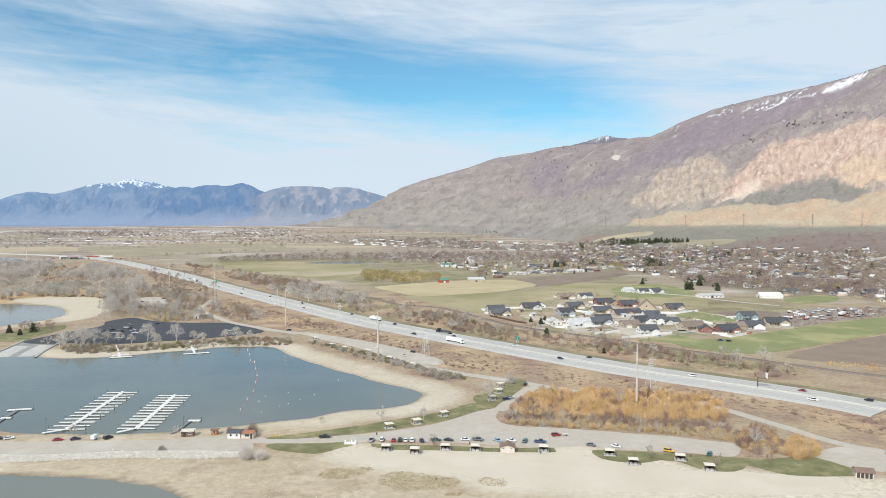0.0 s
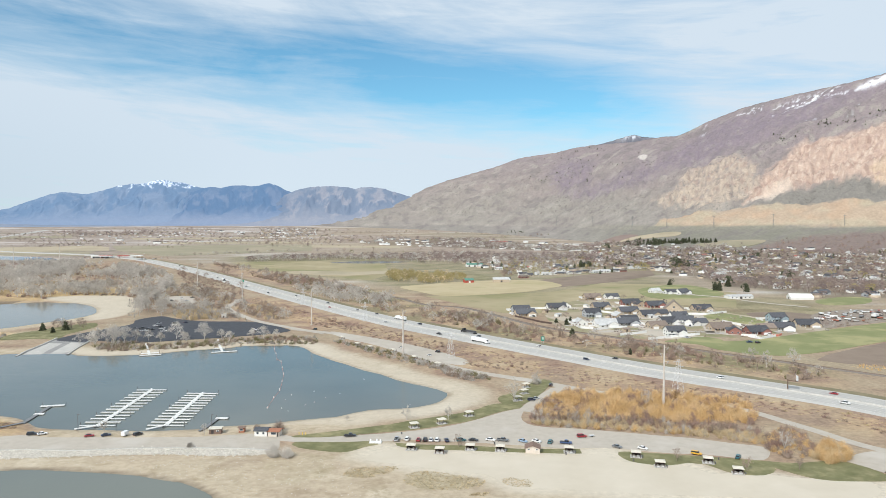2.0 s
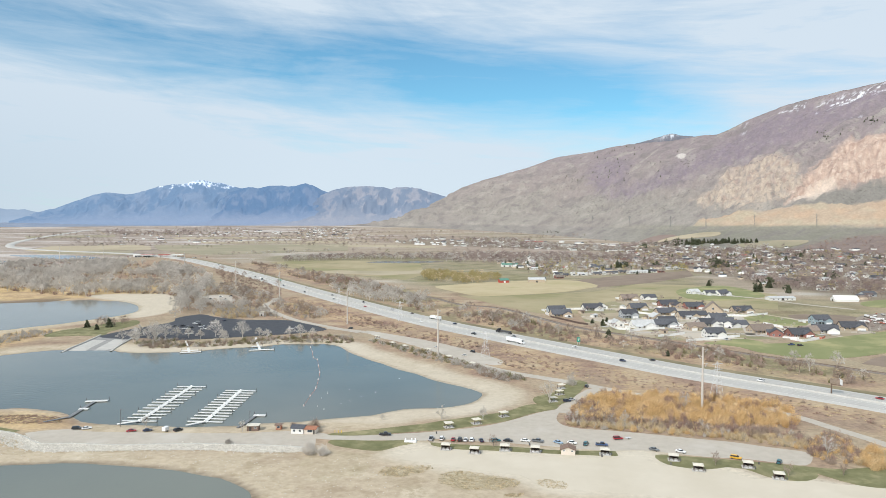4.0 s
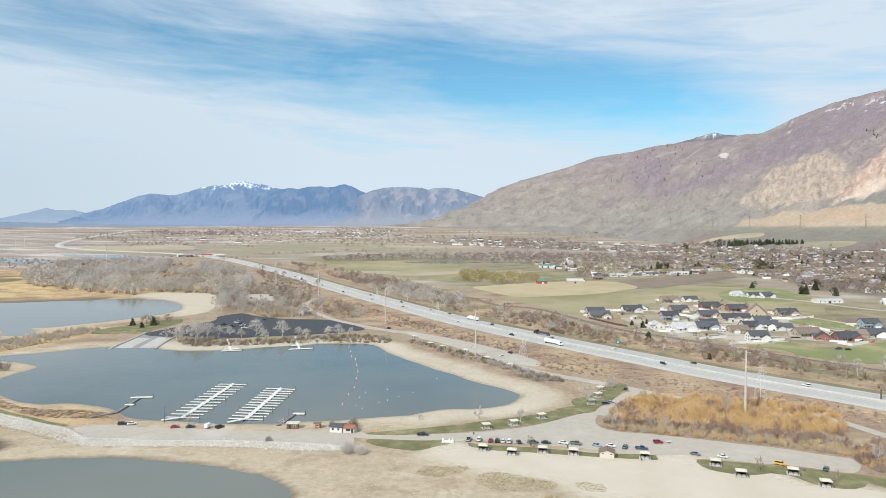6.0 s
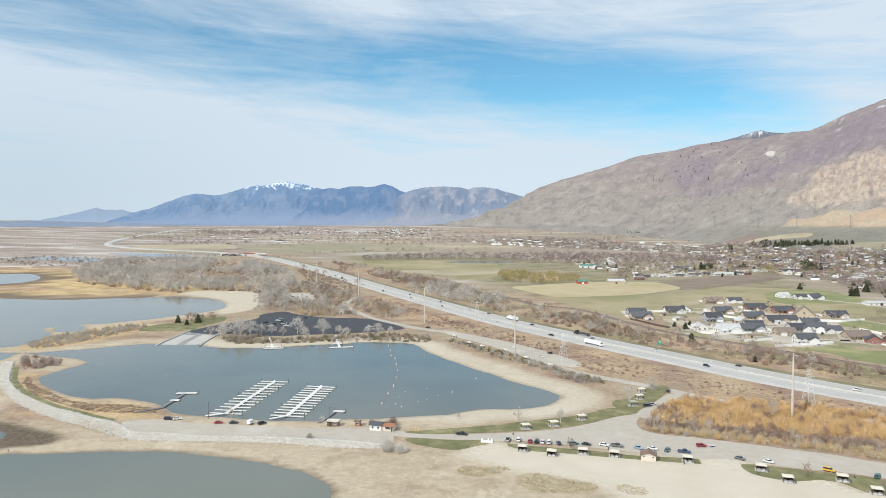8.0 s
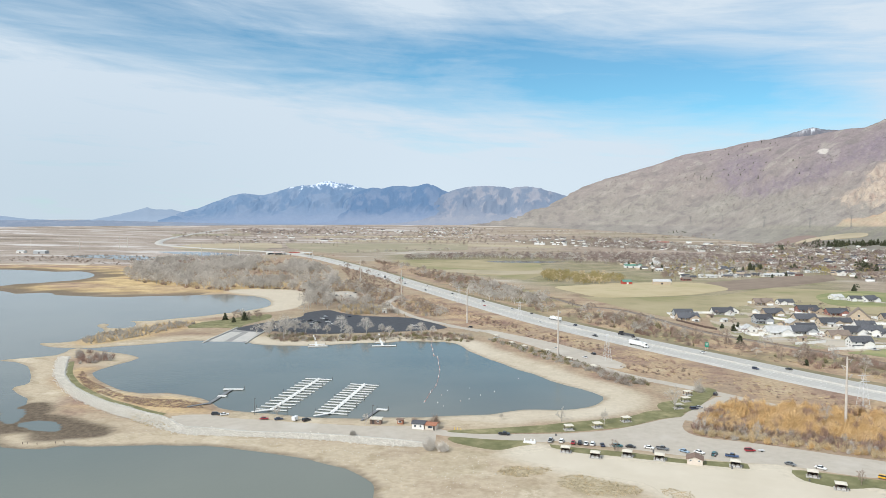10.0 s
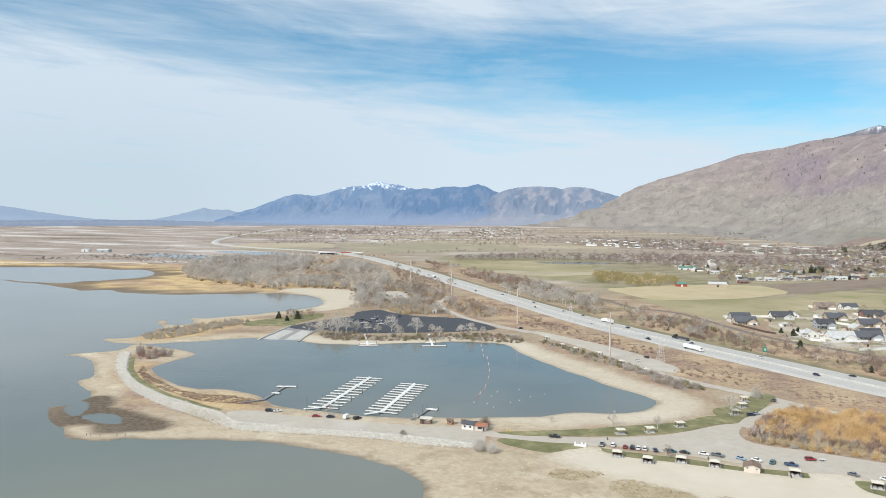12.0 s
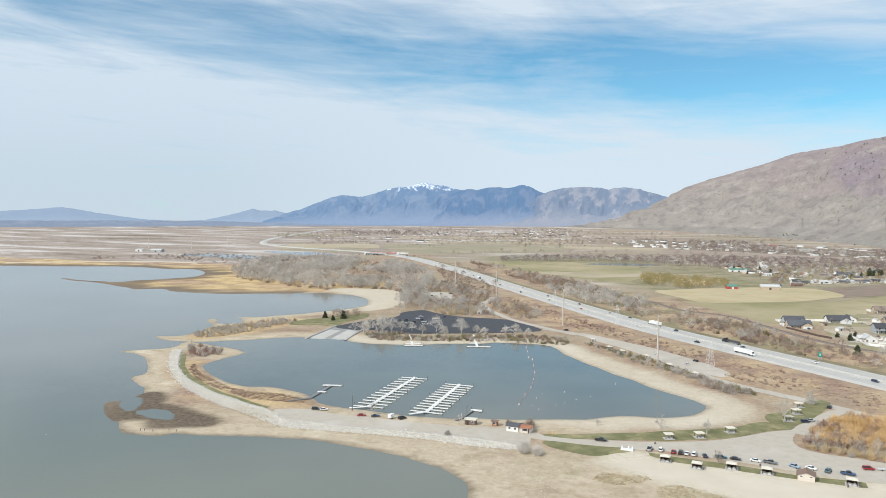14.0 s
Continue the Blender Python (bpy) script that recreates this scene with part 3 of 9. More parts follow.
SHORE = smooth_line(SHORE_BEACH + SHORE_HARBOUR + SHORE_SPIT + SHORE_NORTH, step=8.0)
LAKE = SHORE + [(-3600, 1150), (-3600, -900), (-60, -900), (-75, 100), (-105, 220)]
CREST = smooth_line(DIKE_CREST, step=8.0)
POOLS = [smooth_line(p, True, 3.0) for p in (POOL_A, POOL_B)]
MUD = smooth_line(MUD_FLAT, True, 4.0)


def shore_distance(x, y):
    """Metres from the water's edge, minus over the water."""
    d = line_distance(x, y, LAKE, True)
    return np.where(inside(x, y, LAKE), -d, d)


def rise(x, y):
    r = np.hypot(x, y)
    s = np.clip((r - 1500) / 3400, 0, 1)
    return 50 * s * s * (1.6 - 0.6 * s) + 24 * ease(r, 4300, 4900)


def dike_distance(x, y):
    lot = np.where(inside(x, y, STRIP_LOT), 0.0, line_distance(x, y, STRIP_LOT, True))
    return np.minimum(np.maximum(line_distance(x, y, CREST) - 2.0, 0), lot)


def land(x, y, shore=None):
    x, y = np.asarray(x, float), np.asarray(y, float)
    sd = shore_distance(x, y) if shore is None else shore
    z = np.where(sd > 0, 0.05 * np.minimum(sd, 6) + 1.05 * ease(sd, 1, 26), np.maximum(sd * 0.06, -2.5))
    up = 1 - ease(dike_distance(x, y), 0.0, 7.0)
    z = np.where(sd > 0, z + (3.5 - z) * up * ease(sd, 0, 5), z)
    flat = 1 - ease(np.where(inside(x, y, MUD), 0.0, line_distance(x, y, MUD, True)), 0, 14)
    z = np.where(sd > 0, z + (np.minimum(z, 0.22) - z) * flat, z)
    for pool in POOLS:
        away = np.where(inside(x, y, pool), 0.0, line_distance(x, y, pool, True))
        z = np.where(sd > 0, np.minimum(z, -0.10 + 0.5 * ease(away, 0, 4.5)), z)
    return z + rise(x, y)


SURVEY = {}


def height(x, y):
    """The land's height at one place, between the points of the ground sheet."""
    xs, ys, z = SURVEY["x"], SURVEY["y"], SURVEY["z"]
    i = int(np.clip(np.searchsorted(xs, x) - 1, 0, len(xs) - 2))
    j = int(np.clip(np.searchsorted(ys, y) - 1, 0, len(ys) - 2))
    u, v = (x - xs[i]) / (xs[i + 1] - xs[i]), (y - ys[j]) / (ys[j + 1] - ys[j])
    low = float((z[i, j] * (1 - u) + z[i + 1, j] * u) * (1 - v) + (z[i, j + 1] * (1 - u) + z[i + 1, j + 1] * u) * v)
    return max(low, foothill(x, y)) if y > 1400 else low


def mesh_of(name, verts, faces, mats=(), smooth=False):
    me = bpy.data.meshes.new(name)
    verts, faces = np.asarray(verts, np.float32), np.asarray(faces, np.int32)
    k = faces.shape[1]
    me.vertices.add(len(verts))
    me.vertices.foreach_set("co", verts.ravel())
    me.loops.add(faces.size)
    me.loops.foreach_set("vertex_index", faces.ravel())
    me.polygons.add(len(faces))
    me.polygons.foreach_set("loop_start", np.arange(0, faces.size, k, dtype=np.int32))
    me.polygons.foreach_set("loop_total", np.full(len(faces), k, np.int32))
    me.update(calc_edges=True)
    me.validate()
    if smooth:
        me.polygons.foreach_set("use_smooth", np.ones(len(faces), bool))
    for m in mats:
        me.materials.append(m)
    return me


def grid_faces(nu, nv):
    i = np.arange(nu * nv).reshape(nu, nv)
    return np.stack([i[:-1, :-1], i[1:, :-1], i[1:, 1:], i[:-1, 1:]], -1).reshape(-1, 4)


def cover_attribute(me, values, name="cover"):
    at = me.attributes.new(name, "FLOAT_COLOR", "POINT")
    at.data.foreach_set("color", np.asarray(values, np.float32).ravel())


def steps(*stretches):
    """Coordinates in stretches of (from, to, step)."""
    return np.unique(np.concatenate([np.arange(a, b, s) for a, b, s in stretches]))


def build_ground():
    xs = steps((-4950, -1720, 95), (-1720, -570, 11), (-570, 190, 3.4), (190, 300, 8), (300, 1200, 30), (1200, 5000, 95))
    ys = steps((-700, 220, 46), (220, 620, 3.4), (620, 720, 5), (720, 1400, 9), (1400, 2200, 30), (2200, 4990, 70))
    x, y = (v.ravel() for v in np.meshgrid(xs, ys, indexing="ij"))
    sd = shore_distance(x, y)
    z = land(x, y, sd)
    SURVEY.update(x=xs, y=ys, z=z.reshape(len(xs), len(ys)))
    me = mesh_of("ground", np.stack([x, y, z], -1), grid_faces(len(xs), len(ys)), [ground_material()], True)
    r = np.hypot(x, y)
    wob = np.array([noise.noise((a * 0.02, b * 0.02, 0)) for a, b in zip(x, y)])
    jetty = 1 - ease(line_distance(x, y, CREST), 8, 60)
    sand = np.maximum(1 - ease(sd + 10 * wob, 14, 34), 0.85 * (1 - ease(x - y * 0.1, 20, 60)) * (1 - ease(y + 8 * wob, 318, 346)))
    sand = np.where(y > 840, sand * 0.35, sand)
    ring = smooth_line(NORTH_BEACH, True, 12)
    pale = np.where(inside(x, y, ring), 1.0, 1 - ease(line_distance(x, y, ring, True), 0, 10))
    sand = np.maximum(sand, pale)
    ochre = ease(y, 820, 900) * (1 - ease(sd + 30 * wob, 110, 190)) * (x < -430) * (1.15 + 0.9 * wob) + 0.7 * jetty * (sd > 0) * (y > 345)
    flat = 1 - ease(np.where(inside(x, y, MUD), 0.0, line_distance(x, y, MUD, True)) + 3 * wob, 0, 6)
    mud = np.maximum(np.where((y < 330) & (x > -300), 0.75, 0.4) * (1 - ease(sd, 0.8, 3.6)), flat * (0.97 + 0.4 * wob))
    for zone in (TOWN, TOWN_FAR):
        mud = np.maximum(mud, 0.5 * inside(x, y, smooth_line(zone, True, 40)))
    mud = np.where((y > 800) & (pale < 0.5), np.maximum(mud, 0.8 * (1 - ease(sd + 45 * wob, 15, 60)) * (x < -560)), mud)
    for zone in (ROADSIDE, HEDGE):
        ring = smooth_line(zone, True, 25)
        near = np.where(inside(x, y, ring), 0.0, line_distance(x, y, ring, True))
        ochre = np.maximum(ochre, (0.50 + 0.9 * np.clip(wob + 0.1, 0, 0.5)) * (1 - ease(near, 0, 25)))
    ring = smooth_line(JETTY_BRUSH, True, 12)
    inner = np.where(inside(x, y, ring), 1.0, 1 - ease(line_distance(x, y, ring, True) + 5 * wob, 9, 20)) * (sd > 0.5) * (dike_distance(x, y) > 1.0) * (x + y > 8)
    sand, ochre = sand * (1 - 0.8 * inner), np.maximum(ochre, 0.95 * inner)
    ring = smooth_line(SPIT_BRUSH, True, 14)
    inner = np.where(inside(x, y, ring), 1.0, 1 - ease(line_distance(x, y, ring, True) + 6 * wob, 2, 12)) * (sd > 2)
    sand, ochre = sand * (1 - 0.7 * inner), np.maximum(ochre, 0.75 * inner)
    field = ease(r + 60 * wob, 900, 1150) * ease(x + 0.75 * (y - 900), -150, 50)
    field = np.maximum(field, ease(r, 2000, 2600) * 0.9)
    field = np.maximum(field, ease(r, 1450, 1800) * ease(-x, 800, 1000) * 1.25)
    ochre = ochre * (1 - pale)
    ring = smooth_line(SAND, True, 8)
    away = line_distance(x, y, ring, True)
    fair = np.maximum(1 - ease(np.where(inside(x, y, ring), -away, away) + 7 * wob, -3, 9), 0.72 * pale) * (sd > 1.5)
    fair = np.maximum(fair, (0.62 + 0.4 * wob) * (1 - ease(sd + 4 * wob, 15, 30)) * (sd > 1.5) * (y > 368) * (y < 640) * (x > -330))
    broad = np.array([noise.noise((a * 0.006, b * 0.012, 3)) for a, b in zip(x, y)])
    golden = ease(y, 840, 900) * (y < 1320) * (x < -470) * (1 - ease(sd + 30 * wob, 150, 240)) * ease(sd, 12, 30) * np.clip(0.75 + 1.8 * broad, 0, 1) * (1 - pale)
    ring = smooth_line(SPIT_BRUSH, True, 14)
    golden = np.maximum(golden, 0.75 * np.where(inside(x, y, ring), 1.0, 1 - ease(line_distance(x, y, ring, True) + 8 * wob, 2, 16)) * ease(sd, 3, 9) * np.clip(0.8 + 1.2 * wob, 0, 1))
    ring = smooth_line(JETTY_BRUSH, True, 12)
    golden = np.maximum(golden, 0.55 * np.where(inside(x, y, ring), 1.0, 1 - ease(line_distance(x, y, ring, True), 4, 14)) * ease(sd, 2, 6) * (dike_distance(x, y) > 3))
    thatch = np.zeros(len(x))
    for k, tuft in enumerate(GRASS_PATCHES):
        ring = smooth_line(tuft, True, 2)
        away = line_distance(x, y, ring, True)
        thatch = np.maximum(thatch, (0.75, 0.8, 0.6, 0.75, 0.5)[k] * (1 - ease(np.where(inside(x, y, ring), -away, away), -3.5, 3.5)))
    ring = smooth_line(HEDGE, True, 25)
    near = np.where(inside(x, y, ring), 0.0, line_distance(x, y, ring, True))
    meadow = (1 - ease(near, 0, 20)) * np.clip(0.45 + 1.6 * wob, 0, 0.85) * (y < 1100)
    ring = smooth_line(VALLEY_MEADOW, True, 40)
    away = line_distance(x, y, ring, True)
    meadow = np.maximum(meadow, (0.72 + 0.5 * wob) * (1 - ease(np.where(inside(x, y, ring), -away, away), -30, 30)))
    cover_attribute(me, np.stack([np.clip(fair, 0, 1), thatch, meadow, np.clip(golden, 0, 0.9)], -1), "tint")
    cover_attribute(me, np.stack([sand, np.clip(ochre, 0, 1), mud, field], -1))
    return tagged(new("ground", me), "dry valley floor of brush, sand and fields", "ground", kind="structure")


build_ground()

WATER = water_material()
w = mesh_of("water", [(-3600, -900, 0), (420, -900, 0), (420, 1400, 0), (-3600, 1400, 0)], [(0, 1, 2, 3)], [WATER])
tagged(new("water", w), "calm grey-green reservoir water with faint ripples", "water", kind="structure")


def sheet(name, outline, lift, material, label, category, step=4.0, cuts=14.0, closed_round=True):
    """A thin made surface (a lot, a lawn, a field) laid on the land inside an outline."""
    ring = smooth_line(outline, True, step) if closed_round else outline
    bm = bmesh.new()
    f = bm.faces.new([bm.verts.new((x, y, 0)) for x, y in ring])
    bmesh.ops.triangulate(bm, faces=[f])
    for _ in range(4):
        long = [e for e in bm.edges if e.calc_length() > cuts]
        if not long:
            break
        bmesh.ops.subdivide_edges(bm, edges=long, cuts=1)
        bmesh.ops.triangulate(bm, faces=[q for q in bm.faces if len(q.verts) > 3])
    for v in bm.verts:
        v.co.z = height(v.co.x, v.co.y) + lift
    bmesh.ops.recalc_face_normals(bm, faces=bm.faces)
    if sum(q.normal.z for q in bm.faces) < 0:
        bmesh.ops.reverse_faces(bm, faces=bm.faces)
    edge = [e for e in bm.edges if e.is_boundary]
    side = bmesh.ops.extrude_edge_only(bm, edges=edge)
    for v in side["geom"]:
        if isinstance(v, bmesh.types.BMVert):
            v.co.z -= lift + 0.25
    me = bpy.data.meshes.new(name)
    bm.to_mesh(me)
    bm.free()
    me.materials.append(material)
    return tagged(new(name, me), label, category, kind="structure")


def ribbon_points(line, step=6.0):
    pts = smooth_line(line, False, step)
    out = []
    for i, (x, y) in enumerate(pts):
        a, b = pts[max(i - 1, 0)], pts[min(i + 1, len(pts) - 1)]
        d = math.hypot(b[0] - a[0], b[1] - a[1]) or 1
        out.append((x, y, (b[1] - a[1]) / d, -(b[0] - a[0]) / d))
    return out


def ribbon(name, line, offsets, material, label="", category="road", step=6.0, flat=None):
    """A long strip along a line: offsets are (to the right, above the land) from one edge to the other."""
    pts = ribbon_points(line, step)
    v = []
    for x, y, nx, ny in pts:
        z = height(x, y) if flat is None else flat
        v += [(x + nx * o, y + ny * o, z + up) for o, up in offsets]
    me = mesh_of(name, v, grid_faces(len(pts), len(offsets))[:, ::-1], [material])
    return tagged(new(name, me), label, category, kind="structure")


# ---- mountains ----
EYE = (-22.0, -1.6, 108.6)
HILL = [(-13.5, -0.98), (-9.7, -0.43), (-7.0, 0.06), (-4.4, 0.85), (-3.0, 1.50), (-3.0, 1.60), (-1.8, 2.21), (-0.1, 2.77), (1.7, 3.29), (3.4, 3.74), (4.9, 4.28), (5.5, 4.49), (7.2, 4.71), (8.4, 4.89), (9.6, 5.19), (10.6, 5.33), (12.4, 5.48), (14.0, 5.54), (16.2, 5.89), (17.2, 5.89), (18.4, 6.39), (19.2, 6.82), (20.4, 7.26), (21.7, 7.73), (23.1, 8.06), (25.0, 8.43), (26.8, 8.73), (28.6, 9.02), (30.3, 9.37), (31.6, 9.73), (32.5, 9.96), (36.0, 10.60), (40.0, 11.00), (47.0, 11.20)]
FAR_RANGE = [(-34.3, -0.32), (-33.1, 0.06), (-31.5, 0.48), (-30.2, 1.00), (-29.2, 1.40), (-28.3, 1.62), (-27.3, 1.54), (-26.6, 1.50), (-25.6, 1.81), (-24.7, 2.12), (-23.8, 2.26), (-23.0, 2.31), (-22.3, 2.53), (-21.6, 2.62), (-21.0, 2.45), (-20.3, 2.41), (-19.7, 2.23), (-19.0, 2.06), (-17.7, 1.84), (-15.9, 1.84), (-14.1, 1.62), (-12.3, 1.39), (-9.7, 0.95)]
BLUE_RIDGE = [(-25.6, -0.64), (-24.7, -0.29), (-23.4, 0.15), (-22.1, 0.72), (-20.8, 1.30), (-19.9, 1.66), (-19.0, 1.97), (-18.3, 2.15), (-17.7, 2.06), (-16.8, 2.24), (-15.9, 2.28), (-15.4, 2.20), (-14.8, 2.28), (-14.1, 2.46), (-13.4, 2.24), (-12.8, 1.93), (-12.2, 1.71), (-11.4, 1.30), (-10.5, 0.73)]
TAN_RIDGE = [(-20.8, -0.65), (-19.2, -0.25), (-17.4, 0.10), (-16.0, 0.48), (-14.6, 0.92), (-13.4, 1.38), (-12.5, 1.72), (-11.9, 1.97), (-11.2, 2.15), (-10.3, 2.23), (-9.2, 2.27), (-8.1, 2.18), (-7.5, 2.05), (-7.0, 2.18), (-6.2, 2.21), (-5.3, 2.08), (-4.4, 1.81), (-3.1, 1.45), (-1.8, 0.93)]
WEST_HILLS = [(-64.0, -0.30), (-58.0, 0.40), (-55.0, 0.20), (-51.4, 0.30), (-50.4, 0.38), (-49.4, 0.46), (-48.1, 0.59), (-47.3, 0.47), (-45.9, 0.20), (-44.4, -0.04), (-42.5, -0.29), (-40.6, -0.42), (-38.6, -0.34), (-37.2, -0.04), (-36.2, 0.21), (-35.6, 0.38), (-35.0, 0.56), (-34.5, 0.39), (-33.3, 0.39), (-32.2, 0.09), (-29.8, -0.35)]
HILL_PROFILE = ([0, 0.2, 0.278, 0.328, 0.5, 0.75, 1], [0, 0.06, 0.088, 0.168, 0.38, 0.70, 1])
# zones of the east mountain, by bearing and height angle from the valley
SCAR_TAN = [(17.3, 1.56), (17.9, 2.83), (18.9, 3.45), (20.1, 4.05), (21.5, 4.22), (22.2, 3.79), (22.9, 2.95), (22.7, 1.72), (22.1, 1.31), (20.9, 0.90), (19.3, 0.57), (17.3, 0.83), (16.5, 0.70), (15.6, 1.01)]
SCAR_PINK = [(21.9, 0.97), (22.9, 2.33), (23.6, 3.34), (24.7, 4.33), (25.8, 5.29), (27.6, 5.61), (29.4, 5.98), (30.4, 6.31), (31.4, 6.74), (31.9, 6.33), (32.6, 6.09), (34.9, 6.30), (35.0, 2.27), (32.7, 2.33), (30.5, 2.19), (29.4, 2.49), (28.1, 2.36), (26.2, 2.15), (25.1, 1.68), (24.0, 1.49)]
SCAR_PALE = [(22.5, 0.97), (23.2, 1.91), (24.4, 2.51), (25.1, 1.89), (24.4, 1.29)]
SCAR_OCHRE = [(30.1, 2.98), (30.4, 3.74), (35.0, 3.75), (35.0, 2.20), (30.5, 2.19)]
MOUND = [(22.5, 0.64), (24.8, 1.44), (27.0, 2.18), (28.8, 2.42), (30.5, 2.19), (31.5, 2.28), (31.8, 1.59), (30.5, 1.14), (28.1, 0.85), (25.2, 0.79)]
CUT_BANK = [(15.7, -0.81), (16.1, -0.29), (18.5, 0.14), (21.3, 0.48), (24.4, 0.75), (27.0, 0.98), (29.5, 1.04), (30.9, 1.14), (31.5, 1.71), (32.8, 2.06), (35.0, 2.27), (35.1, -0.69)]
PURPLE = [(32.6, 9.05), (30.3, 8.51), (28.3, 7.71), (24.3, 5.96), (20.5, 4.66), (17.2, 3.39), (14.3, 2.01), (10.9, 1.29), (8.5, 1.47), (10.9, 2.25), (14.3, 3.52), (17.2, 4.83), (20.0, 6.66), (23.1, 7.62), (26.9, 8.46), (30.3, 8.96)]
PURPLE_WEST = [(7.6, 3.15), (9.2, 4.45), (11.1, 4.21), (10.9, 2.25), (9.0, 1.47)]
RED_SLOPE = [(21.4, -2.85), (23.6, -1.98), (26.5, -1.46), (29.3, -1.19), (33.1, -1.07), (33.2, -3.29), (28.6, -3.07), (25.1, -2.97)]
SNOW_MAIN = [(29.0, 8.50), (29.6, 8.98), (30.5, 9.32), (31.4, 9.64), (31.3, 9.32), (30.3, 8.99), (29.6, 8.64)]
SNOW_BAND = [(24.3, 7.76), (25.4, 8.25), (27.6, 8.72), (28.6, 8.87), (28.3, 8.28), (26.5, 8.02), (25.0, 7.48)]
SNOW_LOW = [(21.5, 7.26), (22.2, 7.55), (23.1, 7.74), (22.8, 7.36)]
SNOW_PATCH = [(14.4, 4.12), (14.5, 4.51), (14.9, 4.63), (15.1, 4.24), (14.8, 4.03)]
SNOW_SPOT = [(18.9, 5.96), (19.2, 6.69), (19.6, 6.77), (19.2, 6.03)]


def HILL_DIST(a):
    return 4700 - 1000 * ease(np.asarray(a, float), -10, 28)


def HILL_FOOT(a):
    return 4300 - 2000 * ease(np.asarray(a, float), -11, 20)


def swirl(x, y, seed=0):
    """Smooth noise between -1 and 1 or so over whole arrays."""
    x, y = np.asarray(x, float) + 17.3 * seed, np.asarray(y, float) - 9.1 * seed
    ix, iy = np.floor(x), np.floor(y)
    fx, fy = x - ix, y - iy

    def corner(dx, dy):
        h = np.sin((ix + dx) * 127.1 + (iy + dy) * 311.7) * 43758.5453
        a = (h - np.floor(h)) * 2 * np.pi
        return np.cos(a) * (fx - dx) + np.sin(a) * (fy - dy)
    u, v = fx * fx * fx * (fx * (fx * 6 - 15) + 10), fy * fy * fy * (fy * (fy * 6 - 15) + 10)
    low, high = corner(0, 0) * (1 - u) + corner(1, 0) * u, corner(0, 1) * (1 - u) + corner(1, 1) * u
    return 1.4 * (low * (1 - v) + high * v)


def many(x, y, seed=0, turns=5, gain=0.55):
    out, k, f = 0.0, 1.0, 1.0
    for i in range(turns):
        out, k, f = out + k * swirl(x * f, y * f, seed + i), k * gain, f * 2.1
    return out


def ridged(x, y, seed=0, turns=4, gain=0.5):
    """Sharp crests between rounded hollows, 0 to 1 or so."""
    out, k, f = 0.0, 0.55, 1.0
    for i in range(turns):
        out, k, f = out + k * (1 - np.abs(swirl(x * f, y * f, seed + i))), k * gain, f * 2.0
    return out


def mountain(name, crest, dist, foot, material, label, profile, relief, paint, rows=90, per_degree=9):
    """A range: its crest line by bearing and height angle as it stands in the valley, at the distance dist(bearing), sloping down to foot(bearing).
    relief(bearing, share of the slope, height angle, x, y): metres to add; paint, of the same: its cover as red, green, blue and share of shrubs."""
    bear, ang = np.array(crest).T
    a = np.linspace(bear[0], bear[-1], int((bear[-1] - bear[0]) * per_degree))
    top_angle = np.interp(a, bear, ang)
    v = np.arange(rows + 8) / (rows - 1)
    a2, v2 = (q.ravel() for q in np.meshgrid(a, v, indexing="ij"))
    far, near = dist(a2), foot(a2)
    top = EYE[2] + far * np.tan(np.radians(np.repeat(top_angle, len(v))))
    d = near + (far - near) * v2
    x, y = EYE[0] + np.sin(np.radians(a2)) * d, EYE[1] + np.cos(np.radians(a2)) * d
    base = rise(x, y) - 3
    z = base + (top - base) * np.where(v2 <= 1, np.interp(v2, profile[0], profile[1]), 1 - (v2 - 1) * 4)
    e = np.degrees(np.arctan2(z - EYE[2], d))
    body = np.where(v2 < 1, ease(v2, 0.28, 0.48) * np.maximum(0, 1 - v2) ** 0.5, 0)
    z = z + body * relief(a2, v2, e, x, y) + np.where(v2 > 0.96, 2.0 * many(a2 * 3, v2 * 3, 5), 0)
    me = mesh_of(name, np.stack([x, y, z], -1), grid_faces(len(a), len(v)), [material], True)
    cover_attribute(me, paint(a2, v2, e, x, y))
    tagged(new(name, me), label, "mountain", kind="structure")
    return a, v, np.degrees(np.arctan2(z - EYE[2], d)).reshape(len(a), len(v)), np.stack([x, y, z], -1).reshape(len(a), len(v), 3)


def foothill(x, y):
    """Height of the east mountain's smooth foot."""
    a = math.degrees(math.atan2(x - EYE[0], y - EYE[1]))
    d = math.hypot(x - EYE[0], y - EYE[1])
    if not HILL[0][0] < a < HILL[-1][0]:
        return -99.0
    near, far = float(HILL_FOOT(a)), float(HILL_DIST(a))
    v = (d - near) / (far - near)
    if v < 0:
        return -99.0
    base = float(rise(np.array([x]), np.array([y]))[0]) - 3
    top = EYE[2] + far * math.tan(radians(float(np.interp(a, [c[0] for c in HILL], [c[1] for c in HILL]))))
    return base + (top - base) * float(np.interp(v, *HILL_PROFILE))


def blend(c, other, w):
    w = np.clip(w, 0, 1)[:, None]
    return c * (1 - w) + np.asarray(other) * w


def across(a, e):
    """A measure that is steady along the spurs, which run down towards the plain."""
    return e - np.interp(a, (-12, 0, 8, 20, 33, 50), (-1.0, 0.6, 2.2, 7.2, 12.5, 18.0))


